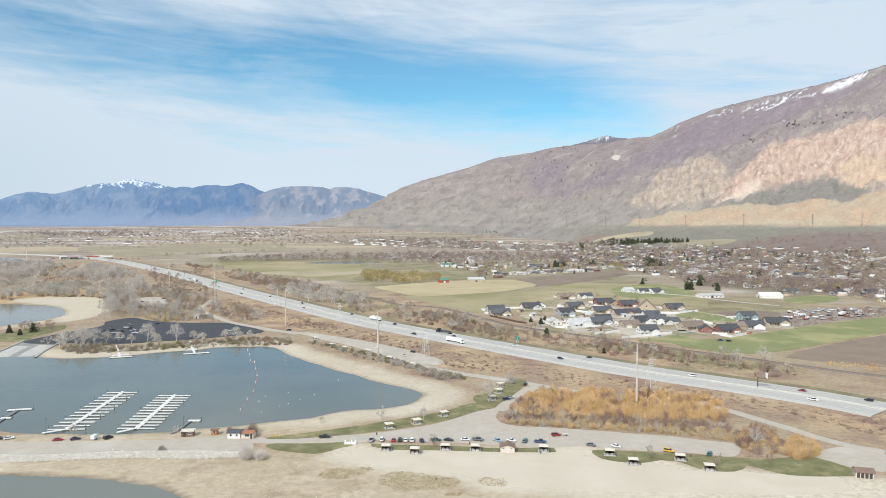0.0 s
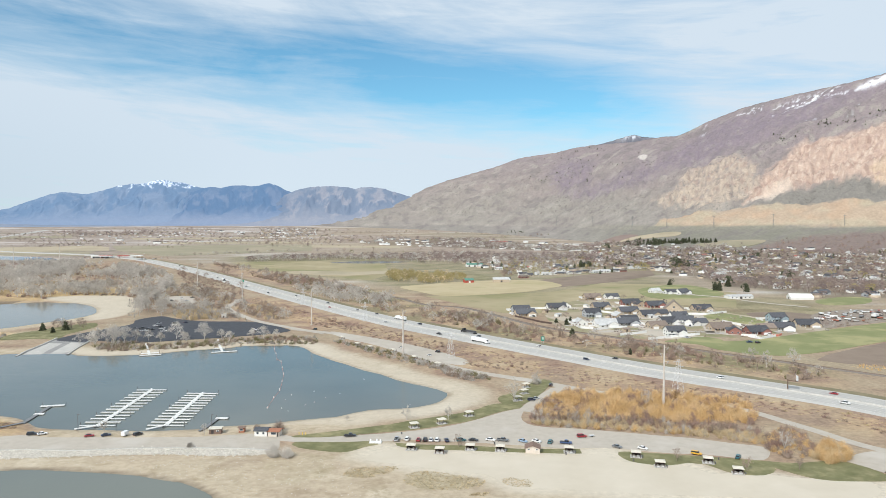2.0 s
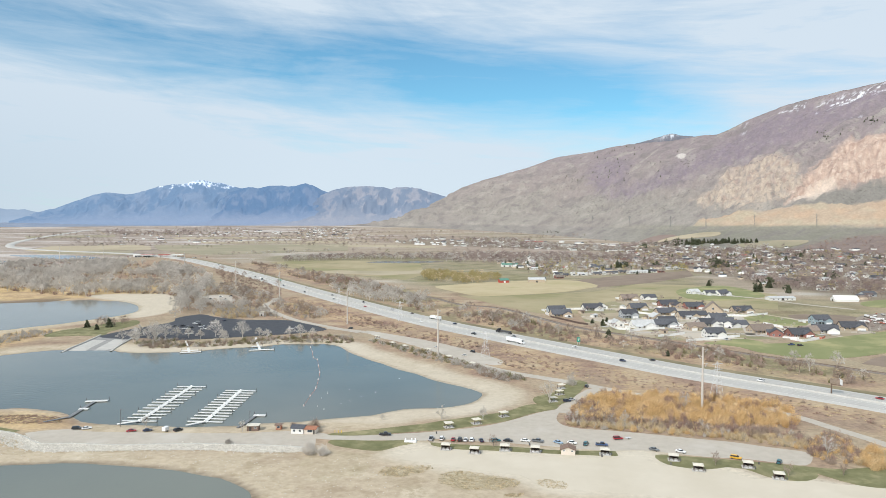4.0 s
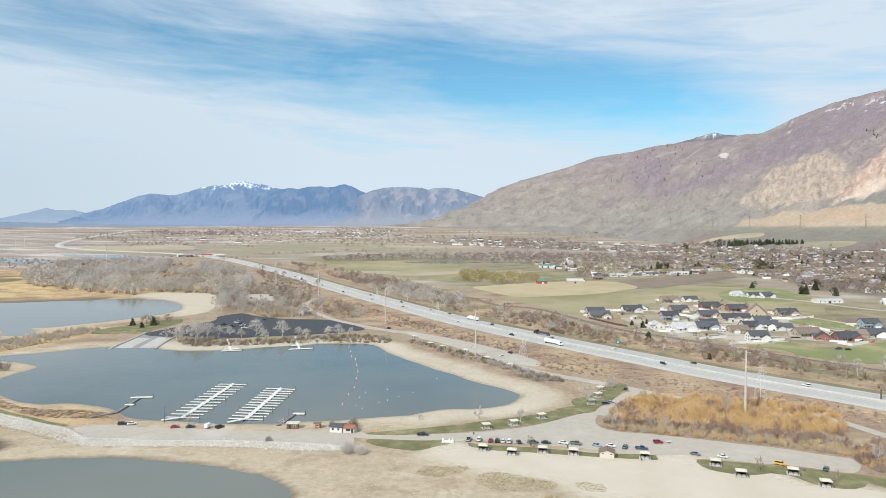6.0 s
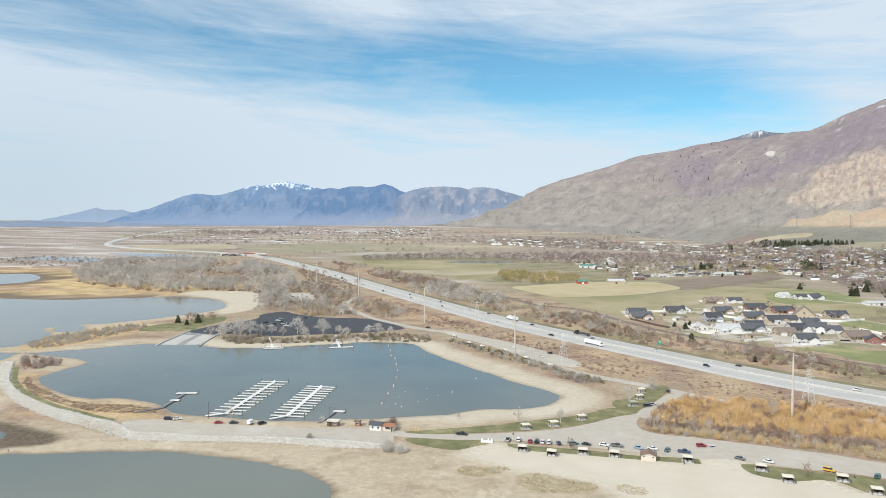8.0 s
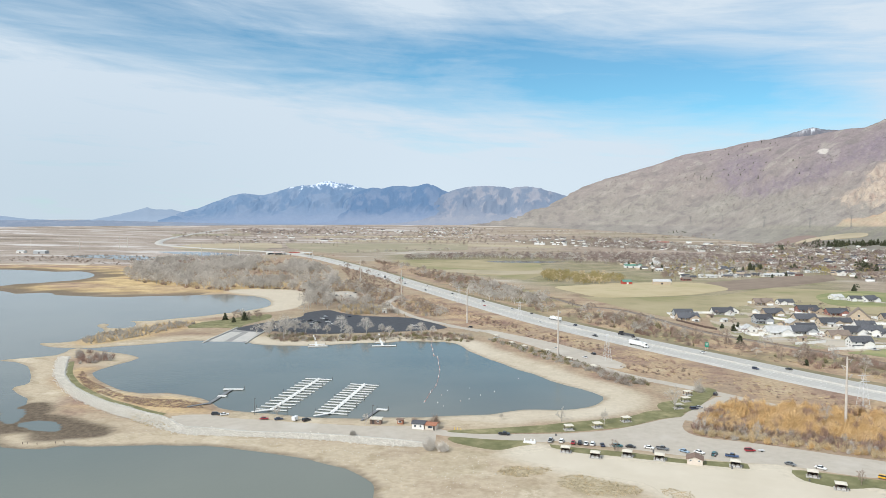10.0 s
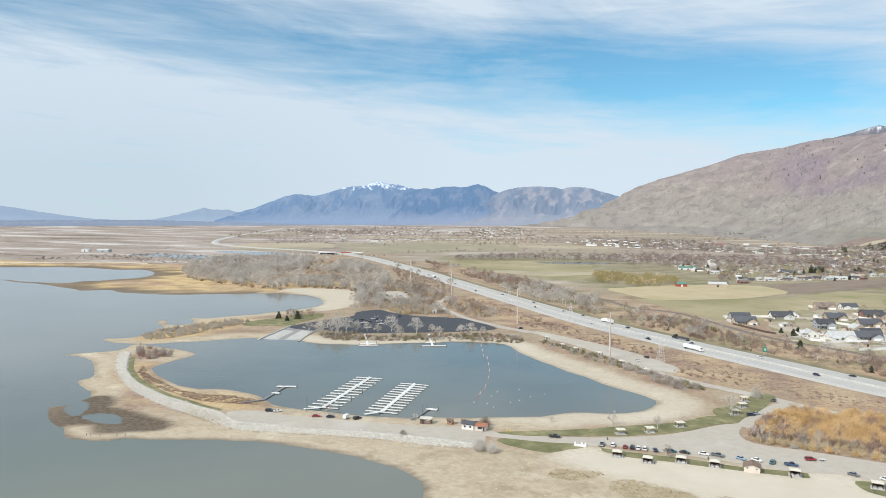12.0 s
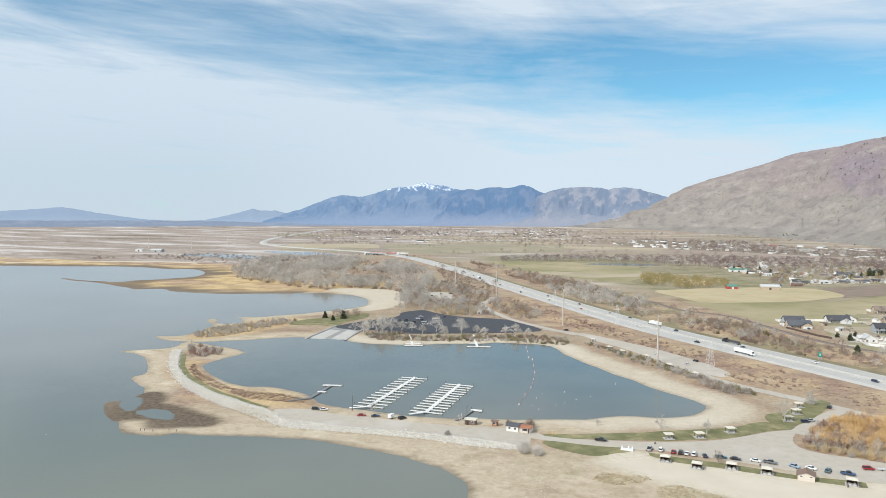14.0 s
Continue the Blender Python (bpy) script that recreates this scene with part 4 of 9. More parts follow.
def hill_relief(a, v, e, x, y):
    w = across(a, e) + 0.25 * many(a * 0.5, e * 0.5, 3, 3)
    spur = ridged(a * 0.13, w * 0.50, 11) - 0.75
    rill = ridged(a * 0.35 + 0.3 * e, w * 1.5, 21, 3) - 0.7
    steep = ridged(a * 1.1 - e * 0.25, e * 0.30, 31, 3) - 0.7
    crag = ridged(a * 2.2 + e, w * 3.0, 41, 3) - 0.7
    rock = near_zone(a, e, SCAR_PINK, 0.5) + 0.7 * near_zone(a, e, SCAR_TAN, 0.5)
    return ease(a, -13.0, -5.0) * (150 * spur + 60 * rill + 26 * steep + rock * 40 * crag + 10 * many(x * 0.02, y * 0.02, 51, 3))


def near_zone(a, e, ring, soft):
    d = line_distance(a, e * 1.0, ring, True)
    return 1 - ease(np.where(inside(a, e, ring), -d, d), -soft, soft)


def hill_paint(a, v, e, x, y):
    w = across(a, e)
    big = many(a * 0.25, w * 0.9, 61)
    mid = many(a * 0.8, w * 2.6, 71)
    tiny = many(a * 3.0, e * 5.0, 81, 4, 0.65)
    c = np.tile((0.262, 0.224, 0.204), (len(a), 1))
    c = blend(c, (0.258, 0.236, 0.205), 0.8 * (1 - ease(e + 0.5 * mid, 0.6, 2.6)) + 0.3 * big)
    c = blend(c, (0.238, 0.196, 0.198), ease(e + 0.9 * big + 0.3 * mid, 2.2, 5.0) * 0.75)
    c = blend(c, (0.315, 0.285, 0.248), 0.7 * ease(mid + 0.4 * big, 0.25, 0.6))
    c = blend(c, (0.195, 0.172, 0.160), 0.7 * ease(-mid - 0.3 * big, 0.2, 0.6))
    wob, wob2 = 0.5 * mid + 0.22 * tiny, 0.16 * mid + 0.13 * tiny
    zone = lambda ring, soft, k=1.0: near_zone(a + k * wob, e + k * wob2, ring, soft)
    c = blend(c, (0.205, 0.165, 0.195), 0.75 * np.maximum(zone(PURPLE, 0.5, 1.4), zone(PURPLE_WEST, 0.6)) * np.clip(0.75 + 0.5 * tiny, 0.2, 1))
    lines = ridged(a * 1.4 + e * 0.7, w * 4.2, 91, 3) - 0.72
    rock = np.array((0.455, 0.335, 0.265))
    pink = zone(SCAR_PINK, 0.25) * np.clip(0.95 + 0.35 * tiny, 0, 1)
    c = blend(c, (0.45, 0.365, 0.285), zone(SCAR_TAN, 0.3) * np.clip(0.62 + 0.75 * tiny, 0, 0.9))
    c = blend(c, rock, pink)
    c = blend(c, (0.53, 0.43, 0.35), 0.8 * pink * ease(tiny + 0.5 * mid, 0.1, 0.8))
    c = blend(c, (0.30, 0.205, 0.165), 0.8 * (pink + 0.6 * zone(SCAR_TAN, 0.3)) * ease(-lines - 0.1 * tiny, 0.04, 0.2))
    c = blend(c, (0.60, 0.50, 0.41), 0.7 * zone(SCAR_PALE, 0.15))
    c = blend(c, (0.52, 0.40, 0.27), 0.55 * zone(SCAR_OCHRE, 0.2) * np.clip(0.8 + 0.5 * tiny, 0, 1))
    c = blend(c, (0.205, 0.190, 0.165), 0.9 * zone(MOUND, 0.12, 0.5))
    bank = zone(CUT_BANK, 0.05, 0.15)
    c = blend(c, (0.395, 0.305, 0.22), 0.95 * bank)
    c = blend(c, (0.42, 0.295, 0.20), 0.7 * bank * ease(many(a * 0.5, e * 1.2, 95), -0.1, 0.6))
    c = blend(c, (0.37, 0.325, 0.235), 0.7 * bank * ease(many(a * 0.4, e * 1.5, 97), 0.0, 0.7))
    belt = (1 - ease(e, -0.80, -0.70)) * ease(a, 8, 16)
    c = blend(c, (0.198, 0.190, 0.142), 0.8 * belt * np.clip(0.8 + 0.5 * mid, 0, 1))
    c = blend(c, (0.215, 0.160, 0.140), 0.8 * zone(RED_SLOPE, 0.2, 0.8))
    fleck = ease(tiny + 0.5 * mid, -0.1, 0.25)
    snow = zone(SNOW_MAIN, 0.16, 0.7) * ease(tiny + 0.4 * mid, -0.75, -0.2) + (zone(SNOW_BAND, 0.25) * 0.95 + zone(SNOW_LOW, 0.2) + zone(SNOW_SPOT, 0.2) * 0.6) * fleck * ease(ridged(a * 0.7, w * 5.0, 99, 2), 0.55, 0.66)
    c = blend(c, (0.78, 0.79, 0.82), np.clip(snow, 0, 0.95))
    c = blend(c, (0.50, 0.46, 0.42), 0.9 * zone(SNOW_PATCH, 0.08, 0.4))
    c = blend(c, (0.70, 0.71, 0.74), 0.8 * ease(-mid, 0.5, 0.9) * ease(e, 6.0, 8.0) * ease(tiny, 0.2, 0.5) * (a > 19))
    shrubs = np.clip(0.45 + 0.9 * big, 0.1, 1) * (1 - pink) * (1 - bank) * ease(e, -0.6, 0.2)
    return np.column_stack([np.clip(c, 0, 1), shrubs])


def range_relief(size, seed):
    def relief(a, v, e, x, y):
        b = a - 3.2 * v + 1.1 * many(a * 0.45, v * 1.6, seed, 3)
        return size * ease(e, -0.7, 0.9) * (1.5 * (ridged(b * 0.28, v * 0.45, seed + 1) - 0.75) + 0.7 * (ridged(b * 0.9 + v, v * 1.3, seed + 7, 3) - 0.7))
    return relief


def range_paint(low, wood, bare, top, share, seed, snow=None):
    """Far slopes: woods in the hollows, bare faces between; haze is put into these colours as a blue tint and paler
    feet; snow: (from, to) bearings of the white top and its height angle.
    """
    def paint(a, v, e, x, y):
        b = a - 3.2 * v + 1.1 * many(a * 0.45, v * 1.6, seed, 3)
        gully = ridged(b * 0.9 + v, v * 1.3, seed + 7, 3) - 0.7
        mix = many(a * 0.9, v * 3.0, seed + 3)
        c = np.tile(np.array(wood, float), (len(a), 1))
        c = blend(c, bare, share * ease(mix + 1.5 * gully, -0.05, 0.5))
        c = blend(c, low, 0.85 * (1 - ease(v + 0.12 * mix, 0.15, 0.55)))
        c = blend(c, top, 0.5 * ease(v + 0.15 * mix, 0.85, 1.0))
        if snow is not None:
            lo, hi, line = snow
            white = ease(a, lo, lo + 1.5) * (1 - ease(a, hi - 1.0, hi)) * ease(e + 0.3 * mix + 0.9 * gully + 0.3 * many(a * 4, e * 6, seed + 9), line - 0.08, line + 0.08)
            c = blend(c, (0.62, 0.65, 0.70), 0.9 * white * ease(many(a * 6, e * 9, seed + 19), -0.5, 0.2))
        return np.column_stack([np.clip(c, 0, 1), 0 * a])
    return paint


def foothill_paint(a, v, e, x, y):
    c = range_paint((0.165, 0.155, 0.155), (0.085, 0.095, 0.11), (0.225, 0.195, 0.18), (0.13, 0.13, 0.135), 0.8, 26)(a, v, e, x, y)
    # the ridge's haze blue is mixed into the upper western slopes' colour
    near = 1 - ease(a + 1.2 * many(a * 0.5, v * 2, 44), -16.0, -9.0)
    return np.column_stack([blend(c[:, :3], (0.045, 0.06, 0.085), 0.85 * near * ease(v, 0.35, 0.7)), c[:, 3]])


steady = lambda d: lambda a: np.full(np.shape(a), float(d))
# haze numbers below: slopes glow faintly bluish in place of distant air
SLOPE = mountain("mountain_backdrop_east", HILL, HILL_DIST, HILL_FOOT, mountain_material("dry_hillside", 1.0, 0.045, (0.42, 0.52, 0.74)),
                 "dry brush-covered mountainside with pale orange rock scars", HILL_PROFILE, hill_relief, hill_paint, rows=130, per_degree=12)
mountain("mountain_backdrop_peak", [(9.5, 4.60), (10.2, 4.96), (11.3, 5.38), (12.6, 5.70), (13.5, 5.98), (14.1, 6.10), (14.7, 5.91), (16.0, 5.79), (17.0, 5.60), (19.0, 5.00)], steady(4870), steady(4720), mountain_material("far_dark_rock", 1.4, 0.07),
         "dark snow-flecked rocky peak behind the ridge", ([0, 1], [0.2, 1]), range_relief(25, 5), range_paint((0.17, 0.16, 0.17), (0.13, 0.13, 0.15), (0.21, 0.19, 0.19), (0.20, 0.19, 0.20), 0.7, 6, (12.6, 15.0, 5.9)), rows=30, per_degree=24)
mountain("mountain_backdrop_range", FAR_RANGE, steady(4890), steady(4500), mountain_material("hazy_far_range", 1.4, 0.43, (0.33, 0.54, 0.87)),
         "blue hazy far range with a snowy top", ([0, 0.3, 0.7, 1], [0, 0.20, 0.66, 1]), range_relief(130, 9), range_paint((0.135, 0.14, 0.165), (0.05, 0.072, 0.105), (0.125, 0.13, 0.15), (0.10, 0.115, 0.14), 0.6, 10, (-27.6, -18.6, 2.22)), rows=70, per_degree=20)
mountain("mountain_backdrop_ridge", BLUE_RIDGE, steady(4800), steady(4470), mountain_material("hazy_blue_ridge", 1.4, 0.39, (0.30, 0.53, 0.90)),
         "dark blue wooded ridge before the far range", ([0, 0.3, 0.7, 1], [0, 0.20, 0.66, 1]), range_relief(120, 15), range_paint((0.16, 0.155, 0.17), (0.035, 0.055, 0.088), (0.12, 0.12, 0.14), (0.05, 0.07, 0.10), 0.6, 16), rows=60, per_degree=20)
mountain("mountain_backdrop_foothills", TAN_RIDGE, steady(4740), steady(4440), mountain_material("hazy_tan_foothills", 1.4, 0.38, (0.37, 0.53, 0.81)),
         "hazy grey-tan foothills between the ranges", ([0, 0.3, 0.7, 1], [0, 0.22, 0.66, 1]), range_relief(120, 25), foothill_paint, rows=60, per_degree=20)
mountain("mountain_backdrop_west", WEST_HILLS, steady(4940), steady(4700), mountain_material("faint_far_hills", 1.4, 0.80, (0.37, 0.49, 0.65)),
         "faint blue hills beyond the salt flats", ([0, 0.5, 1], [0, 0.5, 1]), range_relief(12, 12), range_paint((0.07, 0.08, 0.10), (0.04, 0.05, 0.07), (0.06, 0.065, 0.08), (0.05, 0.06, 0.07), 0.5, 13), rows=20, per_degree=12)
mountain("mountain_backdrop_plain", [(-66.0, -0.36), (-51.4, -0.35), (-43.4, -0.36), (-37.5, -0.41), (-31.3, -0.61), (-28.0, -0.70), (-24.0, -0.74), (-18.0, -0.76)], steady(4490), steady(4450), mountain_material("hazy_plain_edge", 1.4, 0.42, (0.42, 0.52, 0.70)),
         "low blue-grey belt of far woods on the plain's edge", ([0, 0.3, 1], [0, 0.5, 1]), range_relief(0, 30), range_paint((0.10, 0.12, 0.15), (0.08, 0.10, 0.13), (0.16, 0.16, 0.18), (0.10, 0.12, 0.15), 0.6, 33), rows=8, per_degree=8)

# ---- lots, lawns, fields and roads ----
sheet("field_green", FIELD_GREEN, 0.20, M["crop"], "bright green young crop field", "field", closed_round=False)
sheet("field_fallow", [(305, 798), (347, 807), (368, 796), (371, 764), (345, 731), (322, 732), (305, 753)], 0.16, M["plough"], "brown fallow strip behind the houses", "field")
sheet("storage_ground", [(361, 769), (395, 810), (447, 835), (494, 834), (512, 823), (478, 770), (423, 737), (380, 714), (340, 693), (339, 708)], 0.18, surface("trodden_yard_soil", [(0.235, 0.195, 0.16), (0.33, 0.28, 0.235)], 0.12, 5, 0.95), "trodden grey-brown ground of the storage yard", "yard")
sheet("lawn_front", [(162, 616), (183, 634), (203, 642), (214, 624), (195, 613)], 0.22, M["crop"], "green lawn before the houses", "lawn")
sheet("lawn_town", [(444, 922), (502, 961), (525, 946), (496, 896), (455, 873), (430, 879)], 0.18, M["crop"], "green strip at the town's edge", "lawn")
sheet("field_ploughed", FIELD_PLOUGH, 0.09, M["plough"], "bare brown ploughed field", "field", closed_round=False)
sheet("field_hay", FIELD_MID, 0.08, M["hay"], "dull green and straw hay field", "field", closed_round=False)
sheet("field_brown", FIELD_BROWN, 0.13, M["plough"], "brown tilled field behind the hay field", "field", closed_round=False)
sheet("field_straw", FIELD_STRAW, 0.18, M["straw"], "pale straw-coloured stubble field", "field")
sheet("field_pasture", FIELD_WEST, 0.05, M["hay"], "dull green pasture beside the highway", "field", closed_round=False)
sheet("lawn_houses", LAWN_HOUSES, 0.22, M["crop"], "green lawn round two farmhouses", "lawn")
sheet("lawn_subdivision", LAWN_SUB, 0.24, M["crop"], "green plot behind the houses", "lawn")
sheet("beach_sand", [(x + (25 - x) * 0.12, y + (308 - y) * 0.22) for x, y in SAND], 0.03, M["sand"], "wide pale smooth beach sand", "beach")
sheet("lawn_shore", LAWN_STRIP, 0.11, M["lawn"], "patchy lawn strip along the shore", "lawn")
sheet("lawn_roadside", LAWN_ROAD, 0.10, M["lawn"], "green lawn below the access road", "lawn")
sheet("lawn_island", LAWN_ISLAND, 0.10, M["lawn"], "worn lawn strip with picnic shelters", "lawn")
sheet("lawn_east", LAWN_EAST, 0.10, M["lawn"], "scalloped lawn edge by the beach", "lawn")
sheet("lawn_far_east", LAWN_FAR_EAST, 0.15, M["lawn"], "green lawn below the willow bushes", "lawn")
sheet("lawn_cabins", LAWN_CABINS, 0.14, M["lawn"], "lawn round three shelters", "lawn")
sheet("parking_lot_main", MAIN_LOT, 0.08, M["asphalt"], "pale worn asphalt parking lot", "parking lot")
sheet("parking_lot_dike", STRIP_LOT, 0.06, M["asphalt"], "pale asphalt parking strip on the dike", "parking lot")
sheet("parking_lot_east", EAST_LOT, 0.07, M["asphalt"], "pale asphalt lot by the toilets", "parking lot")
sheet("parking_lot_beach", BEACH_LOT, 0.07, M["asphalt"], "long pale parking lot above the beach", "parking lot")
sheet("parking_lot_ramp", RAMP_LOT, 0.20, M["dark_asphalt"], "dark fresh asphalt lot at the boat ramp", "parking lot")
sheet("parking_lot_north", NORTH_LOT, 0.07, M["asphalt"], "grey lot among bare trees", "parking lot")
sheet("dike_face", DIKE_CREST + DIKE_FOOT[::-1], 0.05, M["rock_face"], "pale stony lake face of the dike", "dike", closed_round=False, cuts=3.5)
ribbon("road_branch", BRANCH, [(-4, 0.09), (4, 0.09)], M["asphalt"], "short asphalt link road")
ribbon("road_frontage", FRONTAGE, [(-4.5, 0.10), (4.5, 0.10)], M["asphalt"], "pale asphalt frontage road")
ribbon("road_frontage_east", FRONTAGE_EAST, [(-3.5, 0.10), (3.5, 0.10)], M["asphalt"], "narrow pale road past the willows")
ribbon("causeway", [(-1515, 1188), (-1414, 1249), (-1311, 1310), (-1196, 1346), (-1104, 1339)], [(-9, 0.1), (-5, 1.0), (5, 1.0), (9, 0.1)], M["sand"], "pale gravel causeway along the marsh", "causeway", step=30)
ribbon("road_loop", LOOP_ROAD, [(-4, 0.24), (4, 0.24)], M["asphalt"], "winding park road")
ribbon("highway_verge", HIGHWAY, [(19, 0.10), (28, 0.10)], M["verge"], "dull olive grass verge beside the highway", "verge", step=14)
ribbon("highway", HIGHWAY, [(-20, 0.0), (-17.5, 0.45), (17.5, 0.45), (20, 0.0)], M["concrete_road"], "wide pale concrete highway with six lanes", step=14)
ribbon("highway_far", HW_ON, [(-13, 0.0), (-11, 1.6), (11, 1.6), (13, 0)], M["concrete_road"], "far stretch of the pale highway", step=40)
sheet("lawn_spit", SPIT_LAWN, 0.12, M["lawn"], "green lawn beside the boat ramp", "lawn")
ribbon("railway_bed", RAIL, [(-4, 0.0), (-2.5, 0.5), (2.5, 0.5), (4, 0.0)], M["ballast"], "dark ballasted railway line", "railway", step=14)
for pond, label in (([(-1357, 1569), (-1342, 1661), (-1195, 1640), (-1071, 1562), (-1110, 1497), (-1232, 1544)], "shallow marsh pond"), ([(-1263, 1818), (-1096, 1827), (-971, 1733), (-1056, 1698)], "shallow pond by the highway"),
                    ([(-295, 1640), (-226, 1698), (-118, 1678), (-191, 1620)], "farm pond among bare trees")):
    sheet("pond", pond, 0.12, WATER, label, "pond")
for name, ring, mat, label in (("field_tan", [(-1368, 2038), (-1412, 2236), (-1192, 2369), (-1098, 2269), (-1023, 2110), (-1287, 1967)], "far_straw", "pale tan stubble field inside the highway's bend"),
                               ("field_green", [(-1285, 1925), (-1045, 2071), (-981, 1880), (-1185, 1871)], "far_olive", "dull green field behind the highway"),
                               ("field_straw", [(-369, 1361), (-308, 1397), (-196, 1375), (-141, 1411), (-134, 1337), (-203, 1287), (-290, 1313)], "far_straw", "pale straw strip through the pasture"),
                               ("field_pasture", [(-1132, 2359), (-502, 2500), (-431, 2132), (-766, 1868), (-991, 2094)], "far_olive", "wide olive pasture on the plain"),
                               ("field_pale", [(-1088, 2604), (-542, 2713), (-517, 2579), (-1002, 2485)], "far_straw", "narrow pale field on the plain"),
                               ("field_far", [(-1312, 2909), (-797, 3062), (-765, 2938), (-1250, 2794)], "far_straw", "thin far straw field"),
                               ("field_far", [(-1924, 2881), (-1640, 3077), (-1549, 2904), (-1810, 2727)], "far_olive", "thin far green field"),
                               ("field_far", [(-700, 2480), (-200, 2420), (-180, 2300), (-620, 2340)], "far_straw", "pale far field before the houses")):
    sheet(name, ring, 0.5, M[mat], label, "field", cuts=50.0, closed_round=False)
sheet("field_tan", [(481, 2417), (622, 2625), (772, 2641), (800, 2595), (761, 2542), (627, 2566), (593, 2508), (511, 2351)], 1.5, M["far_straw"], "pale tan field on the bench below the mountain", "field", cuts=40.0)
sheet("field_red", [(392, 2484), (594, 2718), (666, 2683), (632, 2612), (496, 2487), (411, 2381)], 1.2, M["red_soil"], "reddish bare strip on the bench", "field", cuts=40.0)
sheet("field_bench", [(741, 2259), (819, 2339), (969, 2294), (869, 2210)], 1.3, M["far_olive"], "green pasture on the bench", "field", cuts=40.0)

# ---- helpers for things and parts ----
def part(name, bm, material, parent, label="", smooth=False):
    """Links a bmesh as one mesh object under a thing or a part."""
    me = bpy.data.meshes.new(name)
    bmesh.ops.recalc_face_normals(bm, faces=bm.faces)
    bm.to_mesh(me)
    bm.free()
    if smooth:
        me.polygons.foreach_set("use_smooth", np.ones(len(me.polygons), bool))
    me.materials.append(material)
    ob = new(name, me)
    ob.parent = parent
    return tagged(ob, label)


def piece(name, me, parent, m):
    """A further part on a mesh that alike parts share."""
    ob = new(name, me)
    ob.parent = parent
    ob.matrix_basis = m
    return ob


def thing(name, m, label, category, group=""):
    ob = new(name)
    ob.empty_display_size = 0.2
    ob.matrix_basis = m
    return tagged(ob, label, category, group)


def box(bm, x0, x1, y0, y1, z0, z1, bevel=0.0):
    v = [bm.verts.new(c) for c in ((x0, y0, z0), (x1, y0, z0), (x1, y1, z0), (x0, y1, z0), (x0, y0, z1), (x1, y0, z1), (x1, y1, z1), (x0, y1, z1))]
    fs = [bm.faces.new([v[i] for i in f]) for f in ((3, 2, 1, 0), (4, 5, 6, 7), (0, 1, 5, 4), (1, 2, 6, 5), (2, 3, 7, 6), (3, 0, 4, 7))]
    if bevel:
        bmesh.ops.bevel(bm, geom=list({e for f in fs for e in f.edges}), offset=bevel, segments=1, affect="EDGES")
    return bm


def boxed(*size, bevel=0.0):
    return box(bmesh.new(), *size, bevel=bevel)


def prism(bm, outline, axis, lo, hi):
    """An outline pushed along an axis: (a, b) are the other two coordinates in order."""
    put = {"x": lambda a, b, c: (c, a, b), "y": lambda a, b, c: (a, c, b), "z": lambda a, b, c: (a, b, c)}[axis]
    ends = [[bm.verts.new(put(a, b, c)) for a, b in outline] for c in (lo, hi)]
    bm.faces.new(ends[0]), bm.faces.new(ends[1][::-1])
    n = len(outline)
    for i in range(n):
        bm.faces.new((ends[0][i], ends[0][(i + 1) % n], ends[1][(i + 1) % n], ends[1][i]))
    return bm


def rod(bm, a, b, ra, rb=None, sides=8):
    a, b = Vector(a), Vector(b)
    rb = ra if rb is None else rb
    q = (b - a).to_track_quat("Z", "Y")
    rings = []
    for p, r in ((a, ra), (b, rb)):
        rings.append([bm.verts.new(p + q @ Vector((r * math.cos(2 * math.pi * i / sides), r * math.sin(2 * math.pi * i / sides), 0))) for i in range(sides)])
    bm.faces.new(rings[0][::-1]), bm.faces.new(rings[1])
    for i in range(sides):
        bm.faces.new((rings[0][i], rings[0][(i + 1) % sides], rings[1][(i + 1) % sides], rings[1][i]))
    return bm


def on_land(x, y, turn=0.0, up=0.0):
    return pose(x, y, height(x, y) + up, 0, 0, turn)


# ---- bushes and trees: bare early-spring twigs ----
class Growth:
    """Collects branches and twigs as triangles."""

    def __init__(self, seed):
        self.rng = np.random.default_rng(seed)
        self.wood, self.twigs = [], []

    def limb(self, a, b, ra, rb):
        d = b - a
        u = np.cross(d, (0.3, 0.9, 0.2))
        u /= np.linalg.norm(u) + 1e-9
        w = np.cross(d, u)
        w /= np.linalg.norm(w) + 1e-9
        ring = [(math.cos(t), math.sin(t)) for t in (0, 2.1, 4.2)]
        lo = [a + ra * (c * u + s * w) for c, s in ring]
        hi = [b + rb * (c * u + s * w) for c, s in ring]
        for i in range(3):
            j = (i + 1) % 3
            self.wood += [(lo[i], lo[j], hi[j]), (lo[i], hi[j], hi[i])]

    def twig(self, a, b, w):
        d = b - a
        u = np.cross(d, self.rng.normal(size=3))
        u *= w / (np.linalg.norm(u) + 1e-9)
        self.twigs.append((a - u, a + u, b))

    def arrays(self, which):
        t = np.array(which, np.float32).reshape(-1, 3)
        return t, np.arange(len(t)).reshape(-1, 3)


